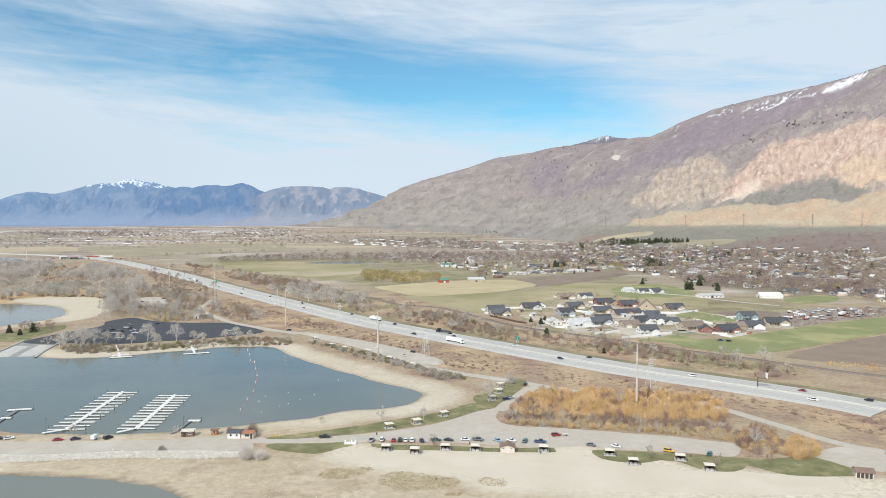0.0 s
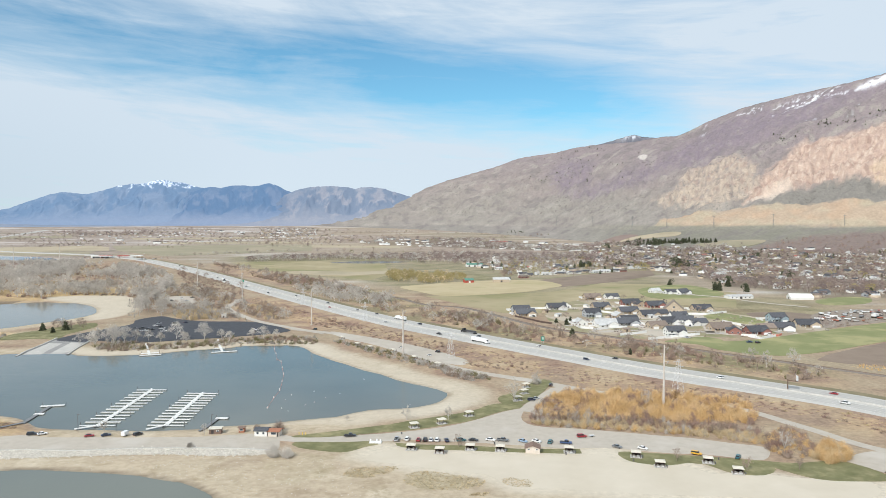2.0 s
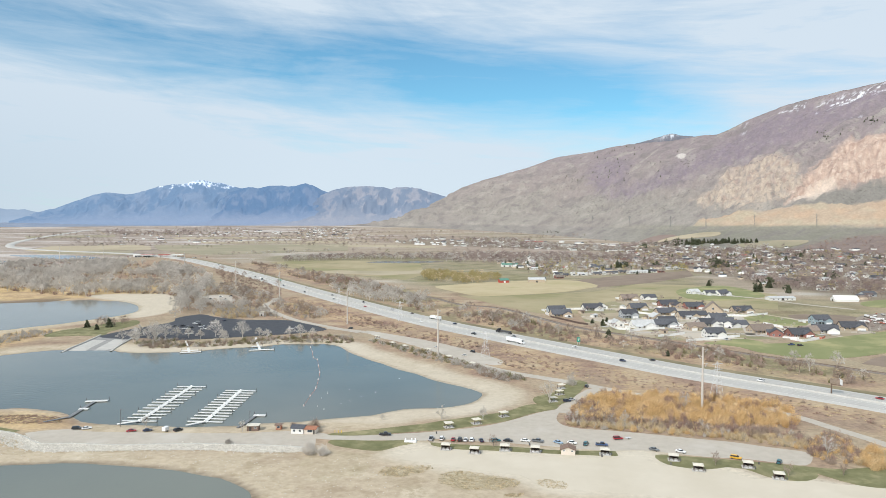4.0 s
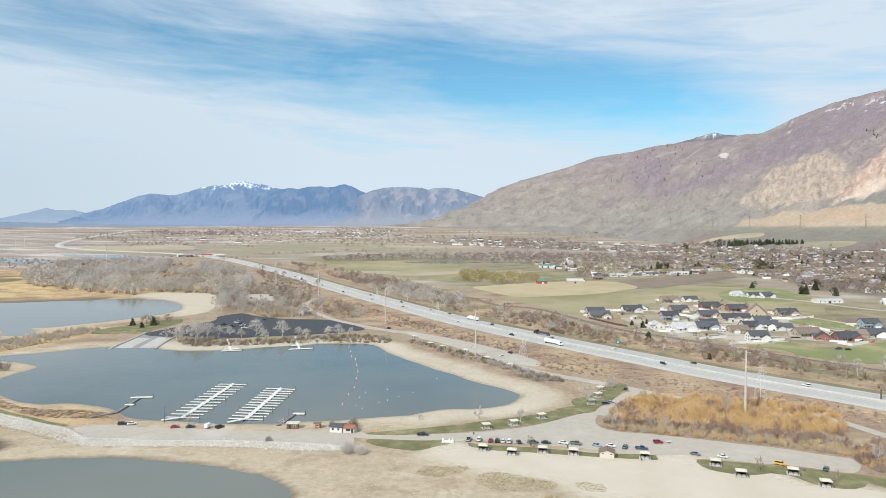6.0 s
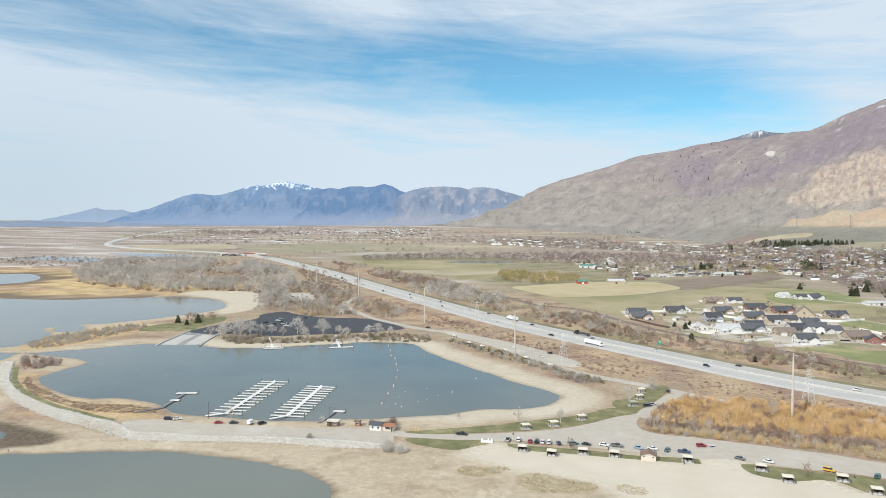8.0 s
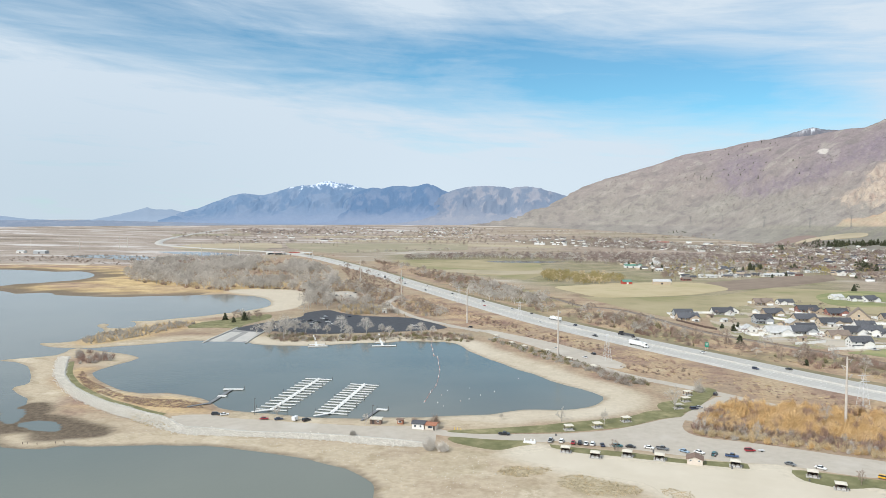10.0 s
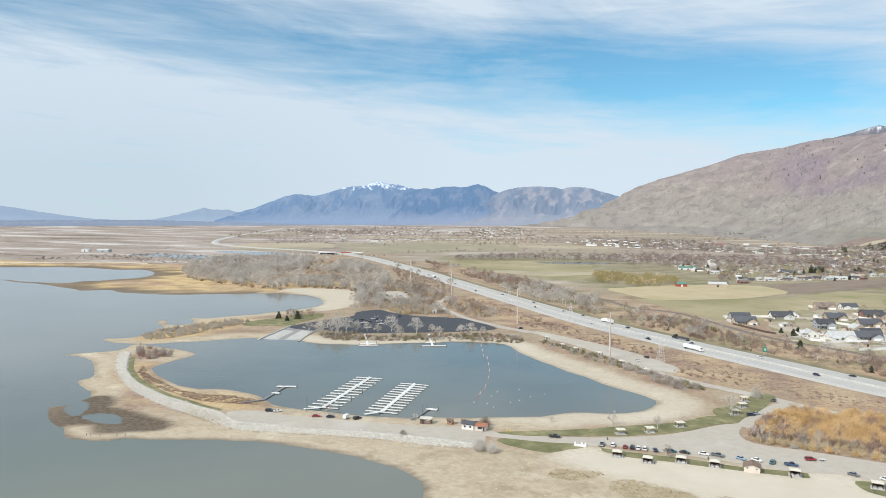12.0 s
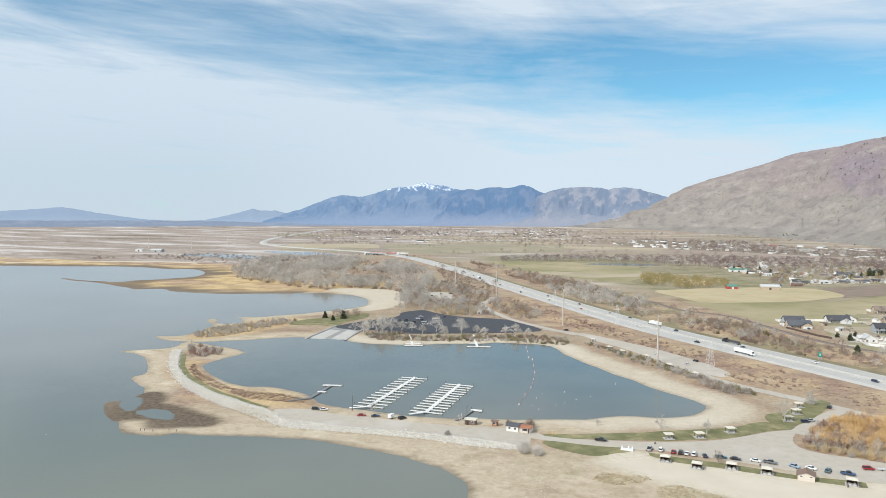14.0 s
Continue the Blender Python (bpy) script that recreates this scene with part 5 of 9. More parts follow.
def bare_tree(seed, tall=10.0, wide=0.42, limbs=8, boughs=5, sprays=9, thick=0.07, fork=0.22, light=False):
    g = Growth(seed)
    r = g.rng
    base = np.array([0, 0, -0.3])
    crotch = np.array([r.normal(0, 0.03) * tall, r.normal(0, 0.03) * tall, fork * tall])
    g.limb(base, crotch, tall * 0.028, tall * 0.019)
    for i in range(limbs):
        a = 2 * math.pi * (i + r.uniform(-0.3, 0.3)) / limbs
        q = r.uniform(0.35, 1.0)
        out, up = wide * tall * q, tall * (0.95 - 0.45 * q * q + r.normal(0, 0.05))
        if i == 0:
            out, up = out * 0.2, tall * 0.96
        tip = np.array([math.cos(a) * out, math.sin(a) * out, up])
        mid = crotch + (tip - crotch) * 0.5 + np.array([math.cos(a), math.sin(a), -0.6]) * 0.05 * tall
        if light:
            g.limb(crotch, tip, tall * 0.009, tall * 0.002)
        else:
            g.limb(crotch, mid, tall * 0.014, tall * 0.009)
            g.limb(mid, tip, tall * 0.009, tall * 0.003)
        for k in range(boughs):
            u = r.uniform(0.25, 1.0)
            s = mid + (tip - mid) * (u - 0.3) / 0.7 if u > 0.3 else crotch + (mid - crotch) * u / 0.3
            way = np.array([math.cos(a), math.sin(a), 0]) * 0.5 + r.normal(0, 0.75, 3) + np.array([0, 0, 0.55])
            e = s + way / np.linalg.norm(way) * tall * r.uniform(0.10, 0.2)
            if light:
                g.twig(s, e, thick)
            else:
                g.limb(s, e, tall * 0.005, tall * 0.0015)
            for _ in range(sprays):
                q = s + (e - s) * r.uniform(0.2, 1.05)
                w = way / np.linalg.norm(way) * 0.6 + r.normal(0, 0.7, 3) + np.array([0, 0, 0.3])
                g.twig(q, q + w / np.linalg.norm(w) * tall * r.uniform(0.06, 0.13), thick * r.uniform(0.6, 1.3))
    return g


def crown_tree(seed, tall=10.0, wide=0.45, lobes=7, sprays=34, thick=0.10, low=0.25):
    """A bare tree whose fine twigs fan out into rounded lobes."""
    g = Growth(seed)
    r = g.rng
    crotch = np.array([r.normal(0, 0.02) * tall, r.normal(0, 0.02) * tall, low * 0.7 * tall])
    g.limb(np.array([0, 0, -0.3]), crotch, tall * 0.03, tall * 0.02)
    for i in range(lobes):
        a = 2 * math.pi * (i * 0.618 + r.uniform(-0.1, 0.1))
        q = math.sqrt((i + 0.3) / lobes)
        size = tall * r.uniform(0.17, 0.25)
        heart = np.array([math.cos(a) * q * (wide * tall - size * 0.5), math.sin(a) * q * (wide * tall - size * 0.5), tall * (0.80 - 0.42 * q * q + r.normal(0, 0.04))])
        if sprays > 24:
            g.limb(crotch, heart, tall * 0.011, tall * 0.003)
        else:
            g.twig(crotch, heart, tall * 0.011)
        root = heart - np.array([0, 0, size * 0.7])
        for _ in range(sprays):
            d = r.normal(0, 1, 3)
            d /= np.linalg.norm(d)
            d[2] = abs(d[2]) * 1.15 - 0.45
            tip = heart + d * size * r.uniform(0.75, 1.12)
            start = root + (tip - root) * r.uniform(0.25, 0.6)
            g.twig(start, tip, thick * r.uniform(0.6, 1.3))
    return g


def bush(seed, tall=2.5, wide=0.6, stems=26, sprays=3, thick=0.09):
    g = Growth(seed)
    r = g.rng
    for i in range(stems):
        a, lean = r.uniform(0, 6.283), math.sqrt(r.uniform(0, 1)) * wide
        root = np.array([math.cos(a) * lean * 0.35, math.sin(a) * lean * 0.35, -0.1]) * tall
        top = np.array([math.cos(a) * lean, math.sin(a) * lean, r.uniform(0.72, 1.0) * (1 - 0.62 * (lean / wide) ** 2)]) * tall
        g.twig(root, top, thick)
        for _ in range(sprays):
            q = root + (top - root) * r.uniform(0.35, 0.95)
            w = (top - root) * 0.16 + r.normal(0, 0.13, 3) * tall
            g.twig(q, q + w, thick * 0.8)
    return g


def conifer(seed, tall=9.0, wide=0.24, tiers=12, fat=1.0, swell=0.8):
    g = Growth(seed)
    r = g.rng
    g.limb(np.array([0, 0, -0.2]), np.array([0, 0, tall]), tall * 0.02, 0.02)
    for i in range(tiers):
        u = i / tiers
        z = tall * (0.08 + 0.92 * u)
        n = int(15 * (1 - u)) + 5
        for k in range(n):
            a = r.uniform(0, 6.283)
            rad = tall * wide * (1 - u) ** swell * r.uniform(0.55, 1.1) + 0.15
            tip = np.array([math.cos(a) * rad, math.sin(a) * rad, z - rad * 0.25])
            root = np.array([0, 0, z + 0.1 * tall / tiers])
            g.twig(root + (tip - root) * 0.1, tip, (0.12 * rad + 0.12) * fat)
            for _ in range(2):
                q = root + (tip - root) * r.uniform(0.4, 0.9)
                g.twig(q, q + np.array([r.normal(0, 0.3), r.normal(0, 0.3), -0.15]) * rad * 0.6, (0.16 + 0.05 * rad) * fat)
    return g


BARK = {
    "grey": surface("grey_twigs", [(0.325, 0.295, 0.26), (0.465, 0.43, 0.385), (0.58, 0.54, 0.49)], 0.05, 3, 0.95, island=0.08),
    "pale": surface("pale_grey_twigs", [(0.425, 0.39, 0.35), (0.56, 0.52, 0.47), (0.66, 0.62, 0.57)], 0.05, 3, 0.95, island=0.08),
    "brown": surface("brown_twigs", [(0.25, 0.19, 0.155), (0.39, 0.31, 0.25)], 0.05, 3, 0.95, island=0.08),
    "red": surface("reddish_twigs", [(0.27, 0.175, 0.145), (0.40, 0.285, 0.235)], 0.04, 3, 0.95, island=0.08),
    "orange": surface("orange_willow_twigs", [(0.52, 0.34, 0.16), (0.65, 0.45, 0.225), (0.72, 0.54, 0.32)], 0.07, 4, 0.95, island=0.13),
    "straw": surface("straw_twigs", [(0.47, 0.365, 0.22), (0.66, 0.54, 0.36)], 0.08, 3, 0.95, island=0.12),
    "sedge": surface("dull_sedge", [(0.33, 0.28, 0.175), (0.45, 0.385, 0.26)], 0.1, 3, 0.95, island=0.1),
    "yellow": surface("yellow_green_buds", [(0.31, 0.255, 0.11), (0.44, 0.37, 0.185)], 0.04, 3, 0.95, island=0.08),
    "olive": surface("olive_brush", [(0.155, 0.145, 0.07), (0.27, 0.24, 0.13)], 0.06, 3, 0.95, island=0.08),
    "town": surface("dull_town_twigs", [(0.205, 0.155, 0.14), (0.28, 0.22, 0.20), (0.36, 0.295, 0.27)], 0.018, 3, 0.95, island=0.06),
    "dark": surface("dark_conifer_needles", [(0.06, 0.07, 0.042), (0.125, 0.135, 0.08)], 0.1, 3, 0.95, island=0.12),
}
NO_GROWTH = [smooth_line(o, True, 10) for o in (MAIN_LOT, STRIP_LOT, RAMP_LOT, BEACH_LOT, NORTH_LOT, EAST_LOT, NORTH_BEACH)]


def spots_in(outline, count, rng, clear=True, clump=0.0, slope=False):
    """Random places inside an outline, off the roads, lots and water."""
    ring = smooth_line(outline, True, 15)
    ax, ay = np.array(ring).min(0)
    bx, by = np.array(ring).max(0)
    x, y = rng.uniform(ax, bx, count * 14), rng.uniform(ay, by, count * 14)
    ok = inside(x, y, ring)
    if clump:
        nz = np.array([noise.noise((a * clump, b * clump, 7.7)) for a, b in zip(x, y)])
        ok &= nz + rng.uniform(-0.25, 0.25, len(x)) > 0.0
    x, y = x[ok][:count * 3], y[ok][:count * 3]
    if clear:
        ok = line_distance(x, y, HIGHWAY) > 21.5
        for road, half in ((FRONTAGE, 6), (FRONTAGE_EAST, 5), (BRANCH, 6), (LOOP_ROAD, 6), (RAIL, 5)):
            ok &= line_distance(x, y, road) > half
        for lot in NO_GROWTH:
            ok &= ~inside(x, y, lot)
        x, y = x[ok], y[ok]
        if len(x) and x.min() < 20 and y.min() < 1400:
            ok = shore_distance(x, y) > 2.0
            x, y = x[ok], y[ok]
    if not slope and len(y) and y.max() > 1900:
        ok = np.array([foothill(a, b) < 1.5 * rise(np.array([a]), np.array([b]))[0] + 6 for a, b in zip(x, y)])
        x, y = x[ok], y[ok]
    return np.stack([x, y], -1)[:count]


def thicket(name, outline, count, kinds, size, label, seed, clump=0.0, category="bushes", slope=False):
    """Growth that nobody could count, as one object. kinds: (makers, twig material) with the makers' unit plants; size: range of scale."""
    rng = np.random.default_rng(seed)
    p = spots_in(outline, count, rng, clump=clump, slope=slope)
    if not len(p):
        return None
    z = [height(*q) for q in p]
    verts, faces, mats, slots, n = [], [], [], [], 0
    for m in [k[1] for k in kinds]:
        if m not in mats:
            mats.append(m)
    stock = [[(g.arrays(g.wood + g.twigs), mats.index(m)) for g in makers] for makers, m in kinds]
    flat = [s for k in stock for s in k]
    for (x, y), zz in zip(p, z):
        (v, f), slot = flat[rng.integers(len(flat))]
        a, s = rng.uniform(0, 6.283), rng.uniform(*size)
        c, d = math.cos(a) * s, math.sin(a) * s
        w = np.empty_like(v)
        w[:, 0], w[:, 1], w[:, 2] = v[:, 0] * c - v[:, 1] * d + x, v[:, 0] * d + v[:, 1] * c + y, v[:, 2] * s * rng.uniform(0.85, 1.15) + zz
        verts.append(w), faces.append(f + n), slots.append(np.full(len(f), slot, np.int32))
        n += len(v)
    me = mesh_of(name, np.concatenate(verts), np.concatenate(faces), mats)
    me.polygons.foreach_set("material_index", np.concatenate(slots))
    return tagged(new(name, me), label, category, kind="stuff")


TREES = [crown_tree(s, 10, w, 8, 27, 0.135, 0.22) for s, w in ((1, 0.5), (2, 0.44), (3, 0.56), (9, 0.48))]
FAR = [crown_tree(s, 10, w, 6, 14, 0.28, 0.18) for s, w in ((6, 0.5), (7, 0.42), (8, 0.56))]
TALL = [crown_tree(s, 10, 0.26, 7, 20, 0.16, 0.2) for s in (4, 5)]
SHRUBS = [bush(s, 2.5, 0.7, 32, 3, 0.085) for s in (11, 12, 13)]
SLIM = [bush(s, 2.5, 0.38, 32, 3, 0.07) for s in (14, 15)]
WILLOW = [bush(s, 2.5, 0.5, 84, 3, 0.028) for s in (16, 17, 18)]
ROUND = [conifer(s, 8, 0.42, 8, 2.6, 0.5) for s in (23, 24)]
LOW = [bush(s, 0.62, 2.3, 32, 2, 0.07) for s in (31, 32)]
TUFT = [bush(s, 0.5, 1.6, 14, 1, 0.05) for s in (33, 34)]
B = BARK
thicket("woods", WOOD_NORTH, 920, [(TREES, B["pale"]), (TREES, B["grey"])], (1.2, 1.9), "dense bare grey cottonwood wood", 1, 0.011, "woods")
thicket("underwood", WOOD_NORTH, 700, [(SHRUBS, B["brown"]), (SHRUBS, B["red"]), (SHRUBS, B["straw"])], (1.2, 2.6), "brown and straw underwood of the grey wood", 2)
thicket("woods", WOOD_MID, 170, [(TREES, B["grey"]), (TREES, B["grey"]), (TREES, B["brown"])], (0.5, 1.1), "bare grey and brown trees round the lots", 3, 0, "woods")
thicket("bushes", WOOD_MID, 480, [(SHRUBS, B["brown"]), (SHRUBS, B["straw"]), (SLIM, B["grey"])], (1.0, 2.4), "brown and straw bushes between the lots", 4)
thicket("bushes", WOOD_RAMP, 520, [(SHRUBS, B["grey"]), (SHRUBS, B["olive"]), (SLIM, B["brown"]), (LOW, B["straw"]), (LOW, B["olive"]), (SHRUBS, B["brown"])], (0.6, 1.7), "mixed grey and olive bushes on the bank", 5)
thicket("bushes", SHORE_LOT, 60, [(SHRUBS, B["red"]), (SHRUBS, B["olive"])], (0.6, 1.4), "reddish bushes on the bank", 6)
thicket("bushes", SPIT_BRUSH, 620, [(SHRUBS, B["grey"]), (SLIM, B["grey"]), (SLIM, B["straw"]), (LOW, B["straw"]), (LOW, B["straw"])], (0.7, 1.7), "grey brush and straw on the sand spit", 7)
thicket("bushes", JETTY_BRUSH, 1100, [(LOW, B["red"]), (LOW, B["brown"]), (LOW, B["straw"]), (TUFT, B["straw"]), (LOW, B["red"])], (0.5, 1.1), "low reddish brush along the dike", 8)
thicket("bushes", JETTY_TIP, 60, [(SHRUBS, B["grey"]), (SHRUBS, B["red"])], (1.0, 2.0), "grey and reddish bushes at the dike's end", 9)
thicket("scrub", ROADSIDE, 1300, [(LOW, B["brown"]), (LOW, B["red"]), (LOW, B["straw"]), (LOW, B["red"])], (0.5, 1.5), "low reddish dry scrub beside the highway", 10)
thicket("scrub", ROADSIDE, 900, [(SHRUBS, B["red"]), (SHRUBS, B["brown"]), (LOW, B["red"]), (LOW, B["straw"])], (0.5, 1.2), "clumps of taller reddish scrub beside the highway", 55, 0.025)
thicket("willows", WILLOWS, 640, [(WILLOW, B["orange"]), (WILLOW, B["orange"]), (WILLOW, B["orange"]), (WILLOW[:1], B["red"])], (1.6, 2.5), "dense bright orange willow thicket", 11)
thicket("willow_edge", WILLOW_FRINGE, 280, [(WILLOW, B["straw"]), (WILLOW, B["straw"]), (WILLOW[:1], B["grey"]), (WILLOW[:1], B["orange"])], (0.8, 1.6), "straw-coloured edge of the willow thicket", 12)
thicket("willow_edge", [(24, 377), (55, 379), (108, 372), (131, 358), (130, 346), (105, 357), (63, 367), (28, 371)], 120, [(SHRUBS, B["brown"]), (SHRUBS, B["red"]), (SLIM, B["brown"]), (SLIM[:1], B["grey"])], (1.3, 2.1), "purplish brown band below the orange willows", 72)
thicket("willow_edge", WILLOW_WEST, 110, [(SHRUBS, B["brown"]), (SLIM, B["grey"]), (SHRUBS, B["red"])], (1.2, 2.0), "purplish brown bushes at the thicket's end", 13)
thicket("willow_edge", WILLOW_EAST, 150, [(SHRUBS, B["brown"]), (SHRUBS, B["red"]), (WILLOW[:2], B["orange"]), (LOW, B["straw"])], (0.9, 1.6), "brown bushes beside the lawn", 14)
thicket("willow_clump", WILLOW_BALL, 85, [(WILLOW, B["orange"]), (WILLOW[:1], B["straw"])], (1.7, 2.5), "round orange willow clump", 15)
thicket("hedge", HEDGE, 1700, [(SHRUBS, B["brown"]), (SHRUBS, B["red"]), (SHRUBS, B["brown"]), (SLIM, B["olive"]), (LOW, B["straw"])], (1.0, 2.5), "brown brush along the railway", 16, 0.012)
thicket("hedge", HEDGE, 900, [(LOW, B["red"]), (LOW, B["brown"]), (LOW, B["straw"]), (TUFT, B["sedge"])], (0.8, 1.8), "low rust and olive scrub along the railway", 94)
thicket("hedge_trees", HEDGE_TREES, 90, [(TREES, B["pale"]), (TREES, B["grey"])], (1.0, 1.6), "rounded bare grey trees along the railway", 17, 0, "trees")
thicket("hedge_trees", HEDGE, 170, [(TREES, B["brown"]), (TREES, B["grey"])], (0.7, 1.35), "small bare trees along the railway", 18, 0, "trees")
thicket("yellow_trees", YELLOW_TREES, 190, [(TREES, B["yellow"]), (TREES, B["yellow"]), (FAR, B["straw"])], (0.8, 1.5), "budding yellow-green poplars", 19, 0, "trees")
thicket("tree_line", TREELINE_WEST, 420, [(FAR, B["town"]), (FAR, B["grey"])], (1.0, 1.7), "far line of bare trees", 20, 0, "trees")
thicket("tree_line", TREELINE_MID, 560, [(FAR, B["town"]), (FAR, B["grey"]), (FAR, B["town"])], (1.2, 2.0), "far belt of tall bare brown trees", 21, 0, "trees")
thicket("town_trees", TOWN, 1350, [(FAR, B["town"]), (FAR, B["town"]), (FAR, B["town"]), (FAR[:2], B["brown"]), (FAR[:1], B["grey"]), (FAR[:1], B["yellow"])], (0.9, 1.75), "bare trees among the houses of the town", 22, 0, "trees")
thicket("town_conifers", TOWN, 130, [(ROUND, B["dark"]), (FAR[:2], B["dark"]), (FAR[2:], B["olive"])], (0.8, 1.7), "dark conifers among the houses", 23, 0, "trees")
for i, (x, y, r, n, lo, hi) in enumerate([(464, 1536, 20, 12, 1.7, 2.4), (261, 1504, 15, 9, 1.4, 1.9), (330, 1510, 11, 5, 1.3, 1.8), (477, 2316, 17, 7, 1.5, 2.0), (532, 2417, 6, 2, 1.3, 1.6), (555, 2417, 4, 2, 1.1, 1.3), (590, 1843, 9, 4, 1.2, 1.6), (362, 1043, 4, 3, 1.5, 1.9), (398, 1101, 5, 4, 1.8, 2.3), (673, 1707, 6, 3, 1.4, 1.9), (567, 1278, 9, 5, 1.3, 1.6), (398, 1031, 7, 5, 1.2, 1.5), (745, 1808, 5, 3, 1.7, 2.2), (320, 1120, 4, 2, 1.1, 1.4)]):
    thicket("conifer_clump", [(x + r * math.cos(k), y + 1.3 * r * math.sin(k)) for k in (0.2, 1.3, 2.2, 3.3, 4.4, 5.4)], n, [(ROUND, B["dark"]), (FAR[:2], B["dark"])], (lo, hi), "tall dark clump of evergreens in the town", 310 + i, 0, "trees")
for i, (x, y, r, n, lo, hi) in enumerate([(355, 1422, 13, 5, 1.5, 2.0), (239, 1678, 13, 4, 1.1, 1.5), (295, 1741, 17, 5, 1.1, 1.5), (473, 1446, 7, 3, 1.0, 1.3), (99, 1444, 7, 4, 1.2, 1.6)]):
    thicket("budding_trees", [(x + r * math.cos(k), y + 1.3 * r * math.sin(k)) for k in (0.2, 1.3, 2.2, 3.3, 4.4, 5.4)], n, [(FAR, B["yellow"])], (lo, hi), "round yellow-green budding willows in the town", 340 + i, 0, "trees")
thicket("town_trees", TOWN_FAR, 750, [(FAR, B["town"]), (FAR, B["grey"])], (1.2, 2.0), "far bare trees at the mountain's foot", 24, 0.004, "trees")
thicket("town_trees", TOWN_WEST, 150, [(FAR, B["brown"]), (TALL, B["yellow"]), (FAR, B["grey"])], (0.9, 1.7), "bare and budding trees round the farms", 25, 0, "trees")
thicket("plain_trees", PLAIN_TREES, 380, [(FAR, B["town"]), (SHRUBS, B["brown"])], (0.6, 1.3), "far scattered trees on the plain", 26, 0.003, "trees")
thicket("slope_trees", [(803, 2068), (977, 2245), (1133, 2278), (1274, 2249), (1348, 2201), (1219, 1992), (1014, 1952), (867, 1960)], 260, [(FAR, B["town"]), (FAR, B["red"]), (FAR, B["brown"])], (0.6, 1.3), "reddish-brown bare trees on the rise behind the town", 29, 0, "trees", True)
thicket("conifer_row", [(587, 2442), (753, 2328), (822, 2295), (832, 2323), (766, 2365), (605, 2515)], 90, [(ROUND, B["dark"])], (1.4, 2.2), "dark row of conifers below the mountain", 27, 0, "trees", True)
thicket("conifer_clump", [(244, 3368), (301, 3288), (306, 3336), (248, 3419)], 10, [(ROUND, B["dark"])], (0.5, 0.8), "small dark clump of conifers on the lower slope", 28, 0, "trees", True)
thicket("marsh_brush", MARSH_BRUSH, 620, [(LOW, B["town"]), (LOW, B["brown"]), (SHRUBS, B["brown"]), (LOW, B["red"])], (0.9, 2.0), "dull brown marsh brush", 28)
thicket("beach_hedge", BEACH_HEDGE, 260, [(SHRUBS, B["olive"]), (SHRUBS, B["grey"]), (LOW, B["straw"])], (0.8, 1.5), "olive and grey hedge above the beach", 29)
thicket("bushes", BEACH_BRUSH, 70, [(SHRUBS, B["brown"]), (SHRUBS, B["grey"])], (0.8, 1.7), "brown bushes at the end of the beach", 30)

for i, patch in enumerate(GRASS_PATCHES[:4]):
    thicket("dry_grass", patch, (380, 620, 200, 90)[i], [(TUFT, B["straw"]), (TUFT, B["sedge"])], (0.5, 1.1), "low thin dry grass on the sand", 60 + i, 0, "grass")

thicket("woods", [(-735, 1526), (-648, 1468), (-530, 1286), (-424, 1058), (-404, 965), (-414, 910), (-444, 952), (-487, 995)], 150, [(TREES, B["pale"]), (TREES, B["grey"])], (1.0, 1.7), "bare grey trees at the wood's near edge", 201, 0, "woods")
thicket("saplings", [(-427, 1057), (-408, 1108), (-343, 986), (-306, 851), (-320, 819), (-350, 855)], 130, [(TREES, B["brown"]), (TREES, B["grey"]), (TALL, B["brown"])], (0.5, 0.9), "thin pinkish-brown saplings round the far lot", 202, 0, "trees")
thicket("bushes", [(-587, 1489), (-460, 1378), (-354, 1151), (-275, 866), (-294, 854), (-374, 1033), (-464, 1190)], 340, [(SHRUBS, B["red"]), (SHRUBS, B["brown"]), (SHRUBS, B["red"]), (TREES[:1], B["brown"])], (0.5, 1.5), "reddish brush between the wood and the highway", 203)
thicket("straw_stand", [(-332, 807), (-295, 838), (-224, 738), (-275, 741), (-308, 752)], 110, [(SLIM, B["straw"]), (SHRUBS, B["grey"]), (TREES[:1], B["grey"])], (0.7, 1.6), "pale straw brush above the dark lot", 204)
thicket("far_trees", [(-1500, 2450), (-300, 1980), (350, 2250), (900, 2300), (600, 3000), (-500, 3800), (-1700, 3900), (-1900, 3000)], 1100, [(FAR, B["town"]), (FAR, B["town"]), (FAR, B["brown"]), (FAR[:1], B["olive"])], (0.6, 1.5), "dull trees in rows and clumps across the far valley", 205, 0.0045, "trees")


